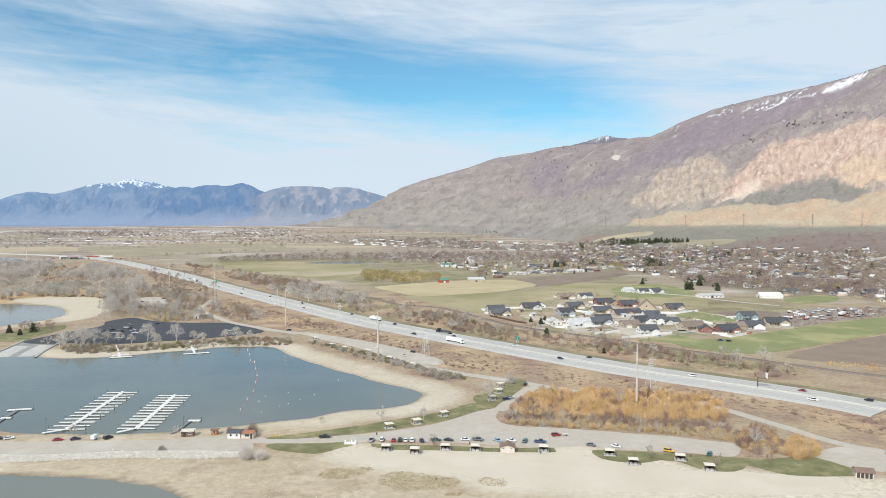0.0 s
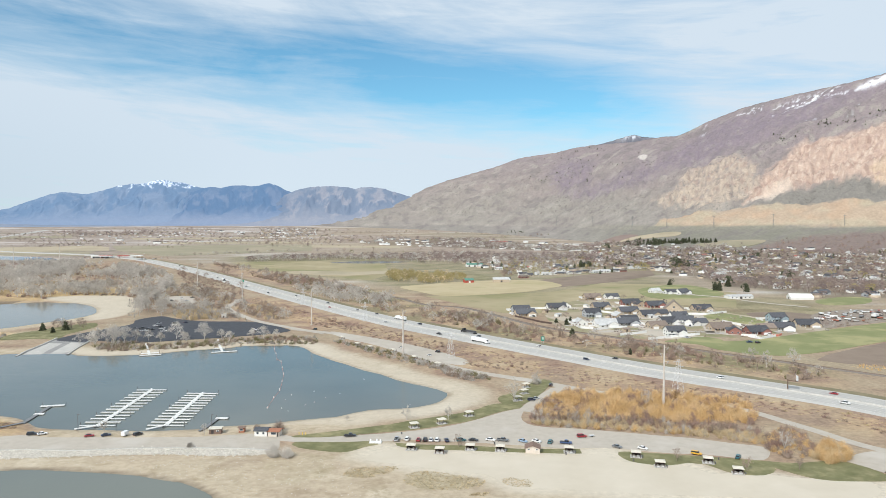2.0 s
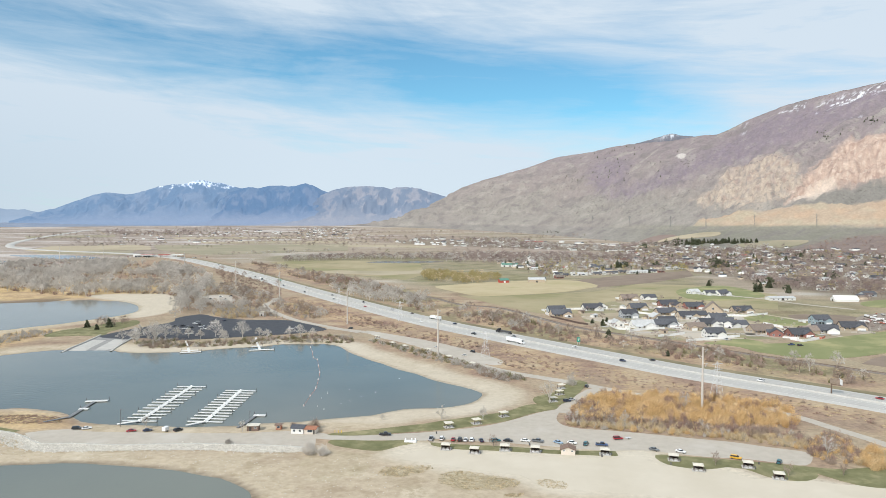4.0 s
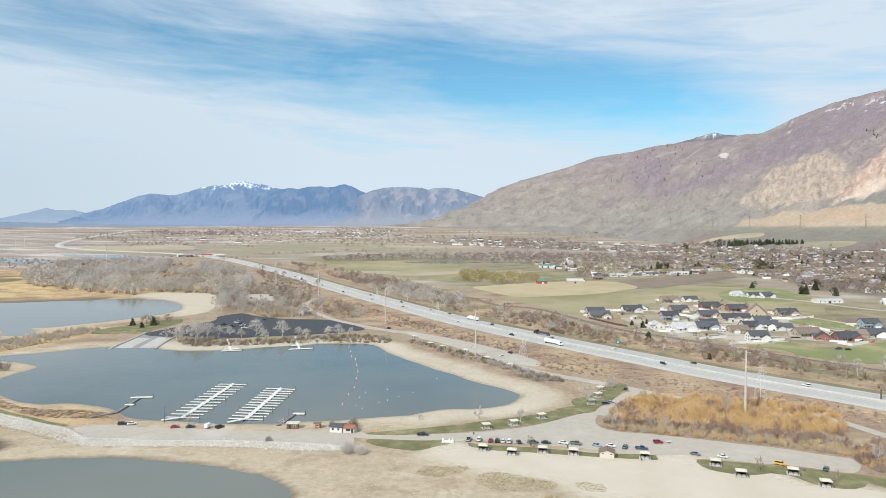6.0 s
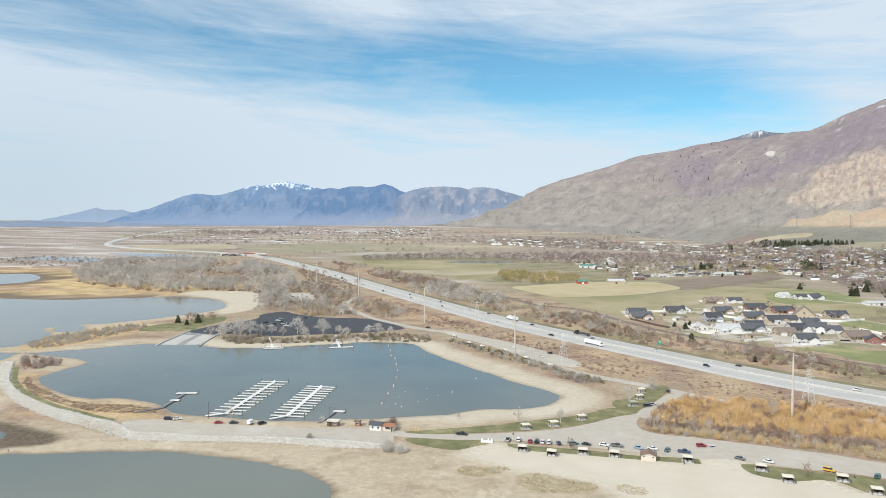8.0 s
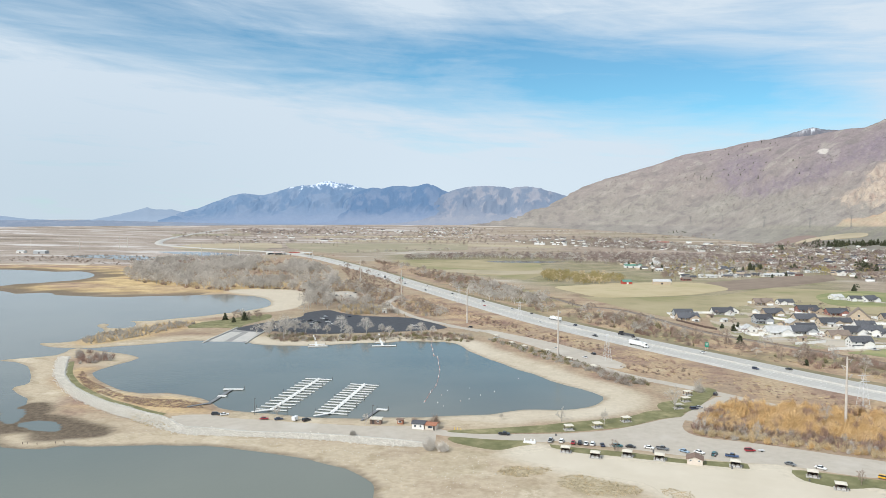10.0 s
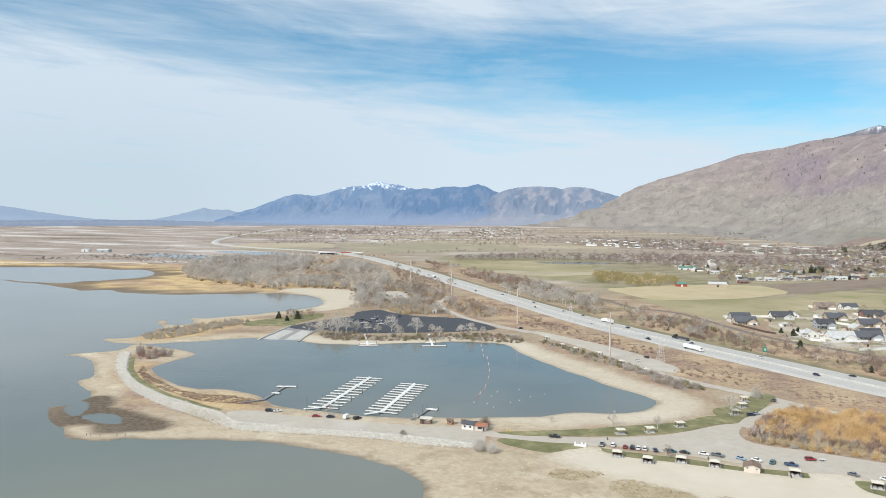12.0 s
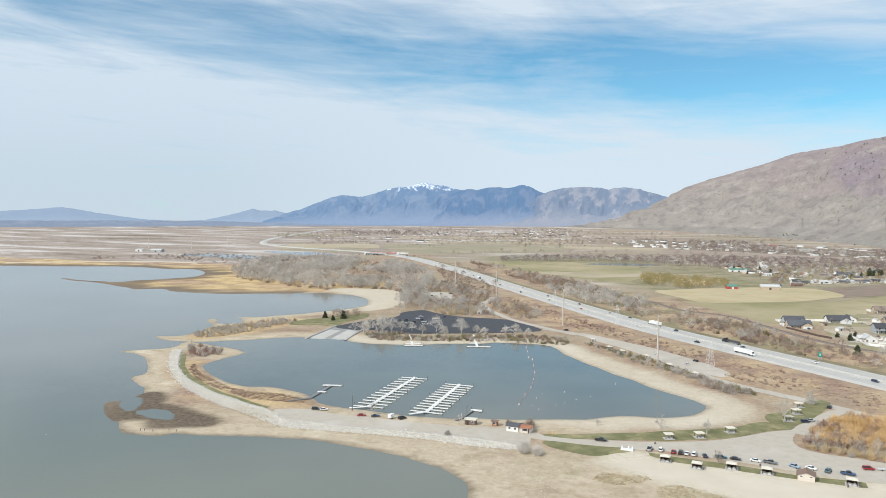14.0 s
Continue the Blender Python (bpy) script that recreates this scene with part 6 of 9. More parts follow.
def slope_shrubs():
    """Dark junipers scattered on the mountainside, by bearing and height angle of their clusters."""
    rng = np.random.default_rng(66)
    bears, _, angles, places = SLOPE
    stock = [g.arrays(g.wood + g.twigs) for g in ROUND]
    verts, faces, n = [], [], 0
    for a, e, wide, tall, count in [(26.96, 6.35, 0.25, 0.12, 16), (24.13, 5.56, 0.5, 0.15, 9), (28.67, 6.33, 0.7, 0.15, 10), (9.81, 4.79, 1.2, 0.45, 26), (9.17, 3.14, 1.2, 0.5, 26), (6.53, 2.72, 1.6, 0.3, 14), (30.38, 6.8, 0.5, 0.1, 6), (14.33, 3.31, 1.2, 0.4, 10)]:
        for _ in range(count):
            i = int(np.clip(np.searchsorted(bears, a + rng.normal(0, wide)), 0, len(bears) - 1))
            k = int(np.argmax(angles[i] > e + rng.normal(0, tall)))
            v, f = stock[rng.integers(len(stock))]
            size = rng.uniform(0.55, 1.2)
            verts.append(v * size + places[i, k] - (0, 0, 0.5)), faces.append(f + n)
            n += len(v)
    me = mesh_of("slope_shrubs", np.concatenate(verts), np.concatenate(faces), [B["dark"]])
    return tagged(new("slope_shrubs", me), "dark junipers dotted over the dry mountainside", "shrubs", kind="stuff")


slope_shrubs()
TOWN_EDGE = [(405, 1180), (430, 1060), (480, 985), (560, 960), (640, 1010), (700, 1120), (600, 1150), (500, 1170), (440, 1240)]
thicket("town_trees", TOWN_EDGE, 230, [(FAR, B["town"]), (FAR, B["brown"]), (TREES, B["town"])], (0.8, 1.5), "bare trees along the near edge of the town", 71, 0, "trees")


def tree(x, y, tall, kind, label, seed):
    g = {"bare": bare_tree, "crown": crown_tree, "conifer": conifer, "bush": bush}[kind[0]](seed, tall, *kind[2:])
    t = thing("tree" if kind[0] != "bush" else "shrub", on_land(x, y), label, "tree" if kind[0] != "bush" else "shrub")
    for nm, which in (("trunk", g.wood), ("crown", g.twigs)):
        if which:
            v, f = g.arrays(which)
            ob = new(nm, mesh_of(nm, v, f, [B[kind[1]] if nm == "crown" or kind[0] in ("bare", "crown") else M["steel"]]))
            ob.parent = t
    return t


thicket("woods", LOT_TREES, 34, [(TREES, B["grey"]), (TREES, B["grey"])], (1.1, 1.8), "tall bare grey trees between the lots", 81, 0, "woods")
thicket("woods", RAMP_TREES, 8, [(TREES[:1], B["pale"]), (TREES, B["grey"])], (0.9, 1.4), "bare pale trees crowding beside the ramp", 82, 0, "woods")
thicket("spit_trees", [(-412, 690), (-395, 712), (-372, 690), (-386, 668)], 12, [(TREES, B["brown"]), (TREES, B["grey"])], (0.6, 1.1), "bare brown trees behind the ramp lawn", 87, 0, "trees")
thicket("straw_stand", STRAW_STAND, 150, [(SLIM, B["straw"]), (SLIM, B["straw"]), (SLIM, B["grey"])], (1.4, 2.6), "thin pale straw-coloured saplings above the dark lot", 83)
thicket("north_shrubs", [(-540, 960), (-460, 945), (-405, 885), (-395, 905), (-455, 968), (-540, 985)], 60, [(TREES, B["grey"]), (SHRUBS, B["brown"])], (1.0, 1.7), "bare trees along the sand of the north cove", 84, 0, "trees")
thicket("far_trees", FAR_HOMES_WEST, 260, [(FAR, B["town"])], (0.8, 1.5), "dull trees round the far houses", 85, 0.003, "trees")
thicket("far_trees", FAR_HOMES_EAST, 240, [(FAR, B["town"]), (FAR, B["grey"])], (0.7, 1.4), "dull trees among the houses at the mountain's foot", 86, 0, "trees")
for i, (ax, ay, bx, by) in enumerate(((-1930, 2900, -1250, 3120), (-1320, 2890, -760, 3060), (-1090, 2610, -540, 2720), (-1410, 2240, -1100, 2400), (-760, 1870, -480, 2080), (-1000, 2480, -300, 2560), (-1213, 2512, -1107, 2405))):
    thicket("tree_row", [(ax, ay), (bx, by), (bx + 12, by - 16), (ax + 12, ay - 16)], (55, 50, 45, 30, 40, 45, 40)[i], [(FAR, B["town"]), (FAR, B["grey"])], (0.5, 1.3), "thin row of dull trees along a field's edge", 90 + i, 0, "trees")
BIG = (0.44, 11, 62, 0.065, 0.25)
for i, (x, y, h) in enumerate([(-305, 601, 17), (-298, 606, 14), (-262, 626, 15), (-245, 603, 9), (-235, 619, 15), (-270, 612, 8), (-223, 628, 8), (-211, 613, 9), (-186, 627, 11), (-291, 612, 10), (-311, 616, 11), (-283, 618, 9), (-254, 621, 8), (-197, 632, 8), (-176, 634, 7)]):
    tree(x, y, h * 1.25, ("crown", "pale", *BIG), "bare pale grey cottonwood on the lake bank", 100 + i)
for i, (x, y, h, k) in enumerate([(-45, 377, 8, "pale"), (-23, 377, 8, "pale"), (15, 414, 14, "pale"), (-76, 373, 4, "grey"), (-143, 349, 6, "pale"), (-194, 352, 7, "pale"), (-18, 333, 6, "brown"), (78, 314, 6, "brown"), (104, 302, 6.5, "brown"), (127, 304, 6, "brown"), (33, 462, 8, "grey"), (26, 378, 7, "pale"), (50, 372, 8, "pale"), (44, 375, 6, "pale"), (88, 400, 12, "pale"), (131, 326, 11, "pale")]):
    tree(x, y, h, ("bare", "grey" if k == "pale" else k, 0.36, 8, 6, 16, 0.03), "slender bare %s tree by the park lawns" % ("pale grey" if k != "brown" else "brown"), 130 + i)
for i, (x, y, h) in enumerate([(-405, 671, 8), (-385, 674, 9.5), (-389, 659, 6), (118, 560, 5)]):
    tree(x, y, h, ("conifer", "dark", 0.46, 10, 2.2, 0.5), "dark green spreading conifer", 160 + i)
for i, (x, y, h, k) in enumerate([(-101, 318, 7, "grey"), (-95, 317, 5.5, "pale"), (-108, 356, 6, "brown"), (-119, 357, 3.5, "brown"), (-143, 330, 3, "grey"), (33, 459, 6, "grey"), (128, 585, 6.5, "brown"), (118, 590, 6, "grey")]):
    tree(x, y, h, ("bush", k, 0.62, 150, 6, 0.06), "dense bare %s shrub" % ("brown" if k == "brown" else "grey"), 170 + i)

# ---- highway furniture, railway and dike stones ----
def along(line, start, end, gap, step=4.0):
    """Places (x, y, heading in degrees) every gap metres along a line."""
    pts = smooth_line(line, False, step)
    out, run, due = [], 0.0, start
    for (ax, ay), (bx, by) in zip(pts, pts[1:]):
        d = math.hypot(bx - ax, by - ay)
        while due <= run + d and due <= end:
            u = (due - run) / d
            out.append((ax + (bx - ax) * u, ay + (by - ay) * u, math.degrees(math.atan2(by - ay, bx - ax))))
            due += gap
        run += d
    return out


M["line_paint"] = plain("road_paint", (0.78, 0.77, 0.74), 0.7)
M["oil_lane"] = surface("tyre_darkened_concrete", [(0.41, 0.395, 0.37), (0.475, 0.46, 0.43)], 0.08, 5, 0.85)
for off in (-13.4, -9.7, -6.0, 6.0, 9.7, 13.4):
    ribbon("highway_lane", HIGHWAY, [(off - 1.3, 0.475), (off + 1.3, 0.475)], M["oil_lane"], "tyre-darkened lane of the concrete highway", step=14)
for off in (-15.6, -3.9, 3.9, 15.6):
    ribbon("highway_edge_line", HIGHWAY, [(off - 0.1, 0.50), (off + 0.1, 0.50)], M["line_paint"], "white painted edge line", step=14)
ribbon("median_barrier", HIGHWAY, [(-0.5, 0.4), (-0.22, 1.35), (0.22, 1.35), (0.5, 0.4)], M["concrete"], "grey concrete median barrier", "barrier", step=14)
for off in (-0.75, 0.75):
    ribbon("railway_rail", RAIL, [(off - 0.09, 0.45), (off - 0.09, 0.72), (off + 0.09, 0.72), (off + 0.09, 0.45)], M["steel"], "rusty steel rail", "railway", step=14)


def lane_dashes():
    v, f = [], []
    for off in (-11.55, -7.85, 7.85, 11.55):
        for x, y, a in along(HIGHWAY, 5, 1500, 12):
            c, s = math.cos(radians(a)), math.sin(radians(a))
            z, n = height(x, y) + 0.505, len(v)
            for u, w in ((-1.6, -0.1), (1.6, -0.1), (1.6, 0.1), (-1.6, 0.1)):
                v.append((x + c * u - s * (w - off), y + s * u + c * (w - off), z))
            f.append((n, n + 1, n + 2, n + 3))
    return tagged(new("lane_dashes", mesh_of("lane_dashes", v, f, [M["line_paint"]])), "white dashed lane lines", "road marking", kind="stuff")


lane_dashes()


def riprap():
    """Quarried stones tipped on the lake face of the dike."""
    rng = np.random.default_rng(5)
    top, low = smooth_line(DIKE_CREST, step=1.5), smooth_line(DIKE_FOOT, step=1.5)
    low = np.array(low)
    cube = np.array([(x, y, z) for x in (-1, 1) for y in (-1, 1) for z in (-1, 1)], float)
    quads = np.array([(0, 1, 3, 2), (4, 6, 7, 5), (0, 4, 5, 1), (2, 3, 7, 6), (0, 2, 6, 4), (1, 5, 7, 3)])
    v, f, n = [], [], 0
    for x, y in top:
        k = np.argmin((low[:, 0] - x) ** 2 + (low[:, 1] - y) ** 2)
        fx, fy = low[k]
        span = math.hypot(fx - x, fy - y)
        if span < 2.5:
            fx, fy = x + (fx - x) / max(span, 0.1) * 5.0, y + (fy - y) / max(span, 0.1) * 5.0
        for _ in range(28):
            u = rng.uniform(-0.05, 1.08)
            px, py = x + (fx - x) * u + rng.normal(0, 0.9), y + (fy - y) * u + rng.normal(0, 0.9)
            s = rng.uniform(0.13, 0.32) * (1.25 if rng.uniform() < 0.15 else 1)
            rot = np.array(Euler(rng.uniform(0, 6.28, 3)).to_matrix())
            c = (cube * rng.uniform(0.55, 1.0, (8, 3)) * s * rng.uniform(0.7, 1.2, 3)) @ rot.T
            v.append((c, px, py)), f.append(quads + n)
            n += 8
    z = [height(p[1], p[2]) for p in v]
    verts = np.concatenate([c + (px, py, zz + 0.15) for (c, px, py), zz in zip(v, z)])
    return tagged(new("riprap", mesh_of("riprap", verts, np.concatenate(f), [M["rock"]])), "tumbled pale quarried riprap stones along the dike", "stones", kind="stuff")


riprap()
ribbon("dike_grass", [(x + 2.2, y + 2.0) for x, y in DIKE_CREST[1:10]], [(-1.9, 0.13), (2.2, 0.13)], M["lawn"], "narrow green verge of the dike", "lawn", step=4)
sheet("boat_ramp", RAMP, 0.14, M["ramp"], "broad sloping worn concrete boat ramp", "ramp", closed_round=False)


def ramp_lane(lo, hi, near, far, material, label):
    """A lane of the boat ramp: shares of its width and of its length."""
    (ax, ay), (bx, by), (cx, cy), (dx, dy) = RAMP
    at = lambda u, v: (ax + (dx - ax) * u + ((bx - ax) * (1 - u) + (cx - dx) * u) * v, ay + (dy - ay) * u + ((by - ay) * (1 - u) + (cy - dy) * u) * v)
    sheet("ramp_lane", [at(lo, near), at(lo, far), at(hi, far), at(hi, near)], 0.17, material, label, "ramp", closed_round=False, cuts=6.0)


ramp_lane(0.05, 0.42, 0.0, 0.72, M["concrete"], "pale grooved concrete lane of the boat ramp")
ramp_lane(0.60, 0.95, 0.0, 0.80, M["concrete_road"], "bleached concrete lane of the boat ramp")


# ---- piers ----
M["deck"] = surface("weathered_white_deck", [(0.60, 0.60, 0.58), (0.74, 0.735, 0.71)], 0.6, 4, 0.8, spread=0.06)
M["pile"] = surface("dark_steel_pile", [(0.10, 0.10, 0.10), (0.17, 0.165, 0.16)], 1.0, 3, 0.6)
M["float"] = plain("black_float", (0.07, 0.07, 0.075), 0.7)


def deck(bm, a, b, wide, lo=0.25, hi=0.55):
    (ax, ay), (bx, by) = a, b
    d = math.hypot(bx - ax, by - ay)
    nx, ny = -(by - ay) / d * wide / 2, (bx - ax) / d * wide / 2
    prism(bm, [(ax + nx, ay + ny), (ax - nx, ay - ny), (bx - nx, by - ny), (bx + nx, by + ny)], "z", lo, hi)
    return bm


def slip_pier(foot, a, b, reach, count, skew, label):
    """A floating pier: gangway, spine, fingers to both sides, mooring piles and dock boxes."""
    t = thing("boat_pier", pose(0, 0, 0), label, "pier", "boat piers of the marina")
    part("gangway", deck(bmesh.new(), foot, a, 1.8, 0.75, 1.0), M["deck"], t)
    part("spine", deck(bmesh.new(), a, b, 2.4), M["deck"], t)
    part("spine_float", deck(bmesh.new(), a, b, 2.0, -0.3, 0.245), M["float"], t)
    d = math.hypot(b[0] - a[0], b[1] - a[1])
    ux, uy = (b[0] - a[0]) / d, (b[1] - a[1]) / d
    for i in range(count):
        k = (i + 0.25) / (count - 0.5) * d
        x, y = a[0] + ux * k, a[1] + uy * k
        for side in (-1, 1):
            end = (x + side * reach, y + side * skew)
            f = part("finger", deck(bmesh.new(), (x + side * 1.2, y), end, 1.15), M["deck"], t)
            if i % 3 == 0:
                part("pile", rod(bmesh.new(), (end[0], end[1] + 0.75, -1), (end[0], end[1] + 0.75, 2.2), 0.16), M["pile"], f)
        if i % 2 == 0:
            part("dock_box", boxed(x - 0.5, x + 0.5, y - 0.3, y + 0.3, 0.555, 1.25, bevel=0.08), M["white_paint"], t)
    return t


slip_pier((-211.7, 357.5), (-203.5, 363.5), (-207.3, 443.0), 9.2, 13, 0.2, "long white floating boat pier with empty slips")
slip_pier((-175.2, 357.5), (-168.6, 364.5), (-172.7, 434.5), 9.6, 13, -0.3, "white floating boat pier with dock boxes")


def small_pier(points, head, label, wide=1.9, way="deck"):
    t = thing("small_pier", pose(0, 0, 0), label, "pier")
    part("gangway", deck(bmesh.new(), points[0], points[1], wide * 0.8, 0.7, 0.95), M[way], t)
    for a, b in zip(points[1:], points[2:]):
        part("walkway", deck(bmesh.new(), a, b, wide), M[way], t)
    for a, b in head:
        h = part("platform", deck(bmesh.new(), a, b, 2.6, 0.26, 0.62), M["deck"], t)
        for x, y in (a, b):
            part("pile", rod(bmesh.new(), (x, y + 1.45, -1), (x, y + 1.45, 2.0), 0.17), M["pile"], h)
    return t


small_pier([(-252, 359), (-244.6, 368.3), (-247, 388), (-248.8, 403)], [((-254, 402), (-242, 405)), ((-248.5, 386), (-243.5, 387))], "dark steel jetty with a pale T-shaped platform", 2.3, "dark_metal")
small_pier([(-147.5, 355), (-147, 360), (-145.8, 378.5)], [((-147, 379), (-140.5, 379.3))], "short courtesy pier with a dark gangway", 1.9, "dark_metal")
small_pier([(-278, 601), (-266, 576), (-255.2, 553)], [((-262, 550.5), (-247, 556)), ((-264, 558), (-252, 563))], "white courtesy pier with cross platforms")
small_pier([(-224, 622), (-214, 595), (-204, 570)], [((-211, 564), (-192.5, 570.5)), ((-214, 580), (-206, 583))], "white courtesy pier off the ramp lot")
for line in ([(-368, 628), (-362, 590), (-357, 549)], [(-333, 620), (-327, 588), (-320, 555)]):
    ribbon("boarding_walkway", line, [(-0.8, 0.15), (-0.8, 0.7), (0.8, 0.7), (0.8, 0.15)], M["concrete"], "pale boarding walkway beside the boat ramp", "walkway", step=5)

M["buoy_white"] = plain("buoy_white", (0.82, 0.80, 0.77), 0.4)
M["buoy_red"] = plain("faded_red_plastic", (0.62, 0.20, 0.14), 0.5)
M["rope"] = plain("faded_red_rope", (0.50, 0.22, 0.18), 0.9)


def buoy(x, y, tall, size=1.0):
    t = thing("buoy", pose(x, y, 0), "white plastic buoy with a red band on the water", "buoy", "buoys of the swimming bay")
    bm = bmesh.new()
    bmesh.ops.create_uvsphere(bm, u_segments=10, v_segments=7, radius=0.42 * size)
    part("float", bm, M["buoy_white"], t, smooth=True)
    part("band", rod(bmesh.new(), (0, 0, 0.36 * size), (0, 0, 0.52 * size), 0.26 * size, 0.24 * size), M["buoy_red"], t)
    part("stem", rod(bmesh.new(), (0, 0, 0.5 * size), (0, 0, tall), 0.2 * size, 0.15 * size), M["buoy_white"], t)
    return t


LINE = [(-169, 600), (-165, 581), (-159, 562), (-153, 540), (-148, 532), (-142, 510), (-136, 488), (-132, 467), (-128, 443), (-127, 424), (-125, 401)]
first = buoy(*LINE[0], 1.2)
for x, y in LINE[1:]:
    copy_thing(first, pose(x, y, 0))
single = buoy(-112, 395, 0.55, 0.6)
for x, y in ((-117, 401), (-118, 431), (-106, 440), (-79, 473), (-89, 434), (-105, 408), (-119, 419), (-101, 414), (-96, 424), (-330, 262)):
    copy_thing(single, pose(x, y, 0))
ribbon("buoy_rope", LINE, [(-0.09, 0.06), (0, 0.11), (0.09, 0.06)], M["rope"], "faded red float rope between buoys", "rope", flat=0.0)

# ---- vehicles ----
M["glass"] = surface("tinted_car_glass", [(0.02, 0.024, 0.028), (0.035, 0.04, 0.045)], 1, 2, 0.12, spec=0.6)
M["tyre"] = plain("tyre_rubber", (0.03, 0.03, 0.03), 0.9)
M["rim"] = plain("alloy_rim", (0.45, 0.45, 0.46), 0.35, 0.7)
M["lamp"] = plain("clear_lamp", (0.75, 0.75, 0.72), 0.2)
M["tail"] = plain("red_lamp", (0.35, 0.02, 0.02), 0.25)
PAINT = {n: surface("car_paint_" + n, [tuple(v * 0.93 for v in c), c], 0.6, 2, 0.3, spec=0.6) for n, c in {
    "white": (0.80, 0.80, 0.79), "black": (0.025, 0.026, 0.03), "silver": (0.42, 0.44, 0.46), "red": (0.34, 0.025, 0.035), "blue": (0.05, 0.09, 0.19),
    "teal": (0.03, 0.13, 0.15), "navy": (0.03, 0.04, 0.08), "grey": (0.16, 0.17, 0.18), "yellow": (0.75, 0.42, 0.04), "sky": (0.30, 0.42, 0.55)}.items()}
SIDE = {
    "sedan": ([(-2.3, 0.35), (2.3, 0.35), (2.33, 0.72), (1.1, 0.92), (-1.6, 0.98), (-2.33, 0.86)], [(1.05, 0.9), (0.35, 1.42), (-0.95, 1.44), (-1.75, 0.95)], 0.92),
    "suv": ([(-2.35, 0.42), (2.35, 0.42), (2.38, 0.9), (1.25, 1.08), (-2.3, 1.1), (-2.38, 0.95)], [(1.2, 1.06), (0.55, 1.72), (-2.05, 1.74), (-2.3, 1.08)], 0.97),
    "pickup": ([(-2.85, 0.5), (2.85, 0.5), (2.88, 1.0), (1.55, 1.15), (-2.85, 1.15)], [(1.5, 1.13), (0.85, 1.85), (-0.55, 1.87), (-0.8, 1.13)], 1.0),
}
PARKED = {}


def car(kind, paint, m, label, category, group):
    key = (kind, paint, label)
    if key in PARKED:
        return copy_thing(PARKED[key], m)
    side, cabin, half = SIDE[kind]
    t = thing("pickup_truck" if kind == "pickup" else "car", m, label, category, group)
    bm = prism(bmesh.new(), side, "y", -half, half)
    bmesh.ops.bevel(bm, geom=bm.edges[:], offset=0.07, segments=1, affect="EDGES")
    body = part("body", bm, PAINT[paint], t)
    bm = prism(bmesh.new(), cabin, "y", -half * 0.86, half * 0.86)
    top = max(b for _, b in cabin)
    for v in bm.verts:
        if v.co.z > top - 0.1:
            v.co.y *= 0.86
    part("cabin_glass", bm, M["glass"], t)
    a, b = sorted(p[0] for p in cabin if p[1] > top - 0.1)
    part("roof", boxed(a - 0.05, b + 0.05, -half * 0.72, half * 0.72, top - 0.04, top + 0.05, bevel=0.03), PAINT[paint], t)
    if kind == "pickup":
        part("bed_liner", boxed(-2.65, -0.95, -0.82, 0.82, 1.155, 1.17), M["tyre"], t)
    front, back = side[1][0], side[0][0]
    for x in (back * 0.62, front * 0.64):
        for s in (-1, 1):
            w = part("wheel", rod(bmesh.new(), (x, s * (half - 0.2), 0.33), (x, s * (half + 0.02), 0.33), 0.33, sides=10), M["tyre"], t)
            part("rim", rod(bmesh.new(), (x, s * (half + 0.022), 0.33), (x, s * (half + 0.03), 0.33), 0.2, sides=8), M["rim"], w)
    for s in (-1, 1):
        part("headlight", boxed(front + 0.0, front + 0.05, s * half * 0.7 - 0.17, s * half * 0.7 + 0.17, 0.62, 0.76), M["lamp"], t)
        part("tail_light", boxed(back - 0.05, back, s * half * 0.78 - 0.13, s * half * 0.78 + 0.13, 0.70, 0.86), M["tail"], t)
    PARKED[key] = t
    return t


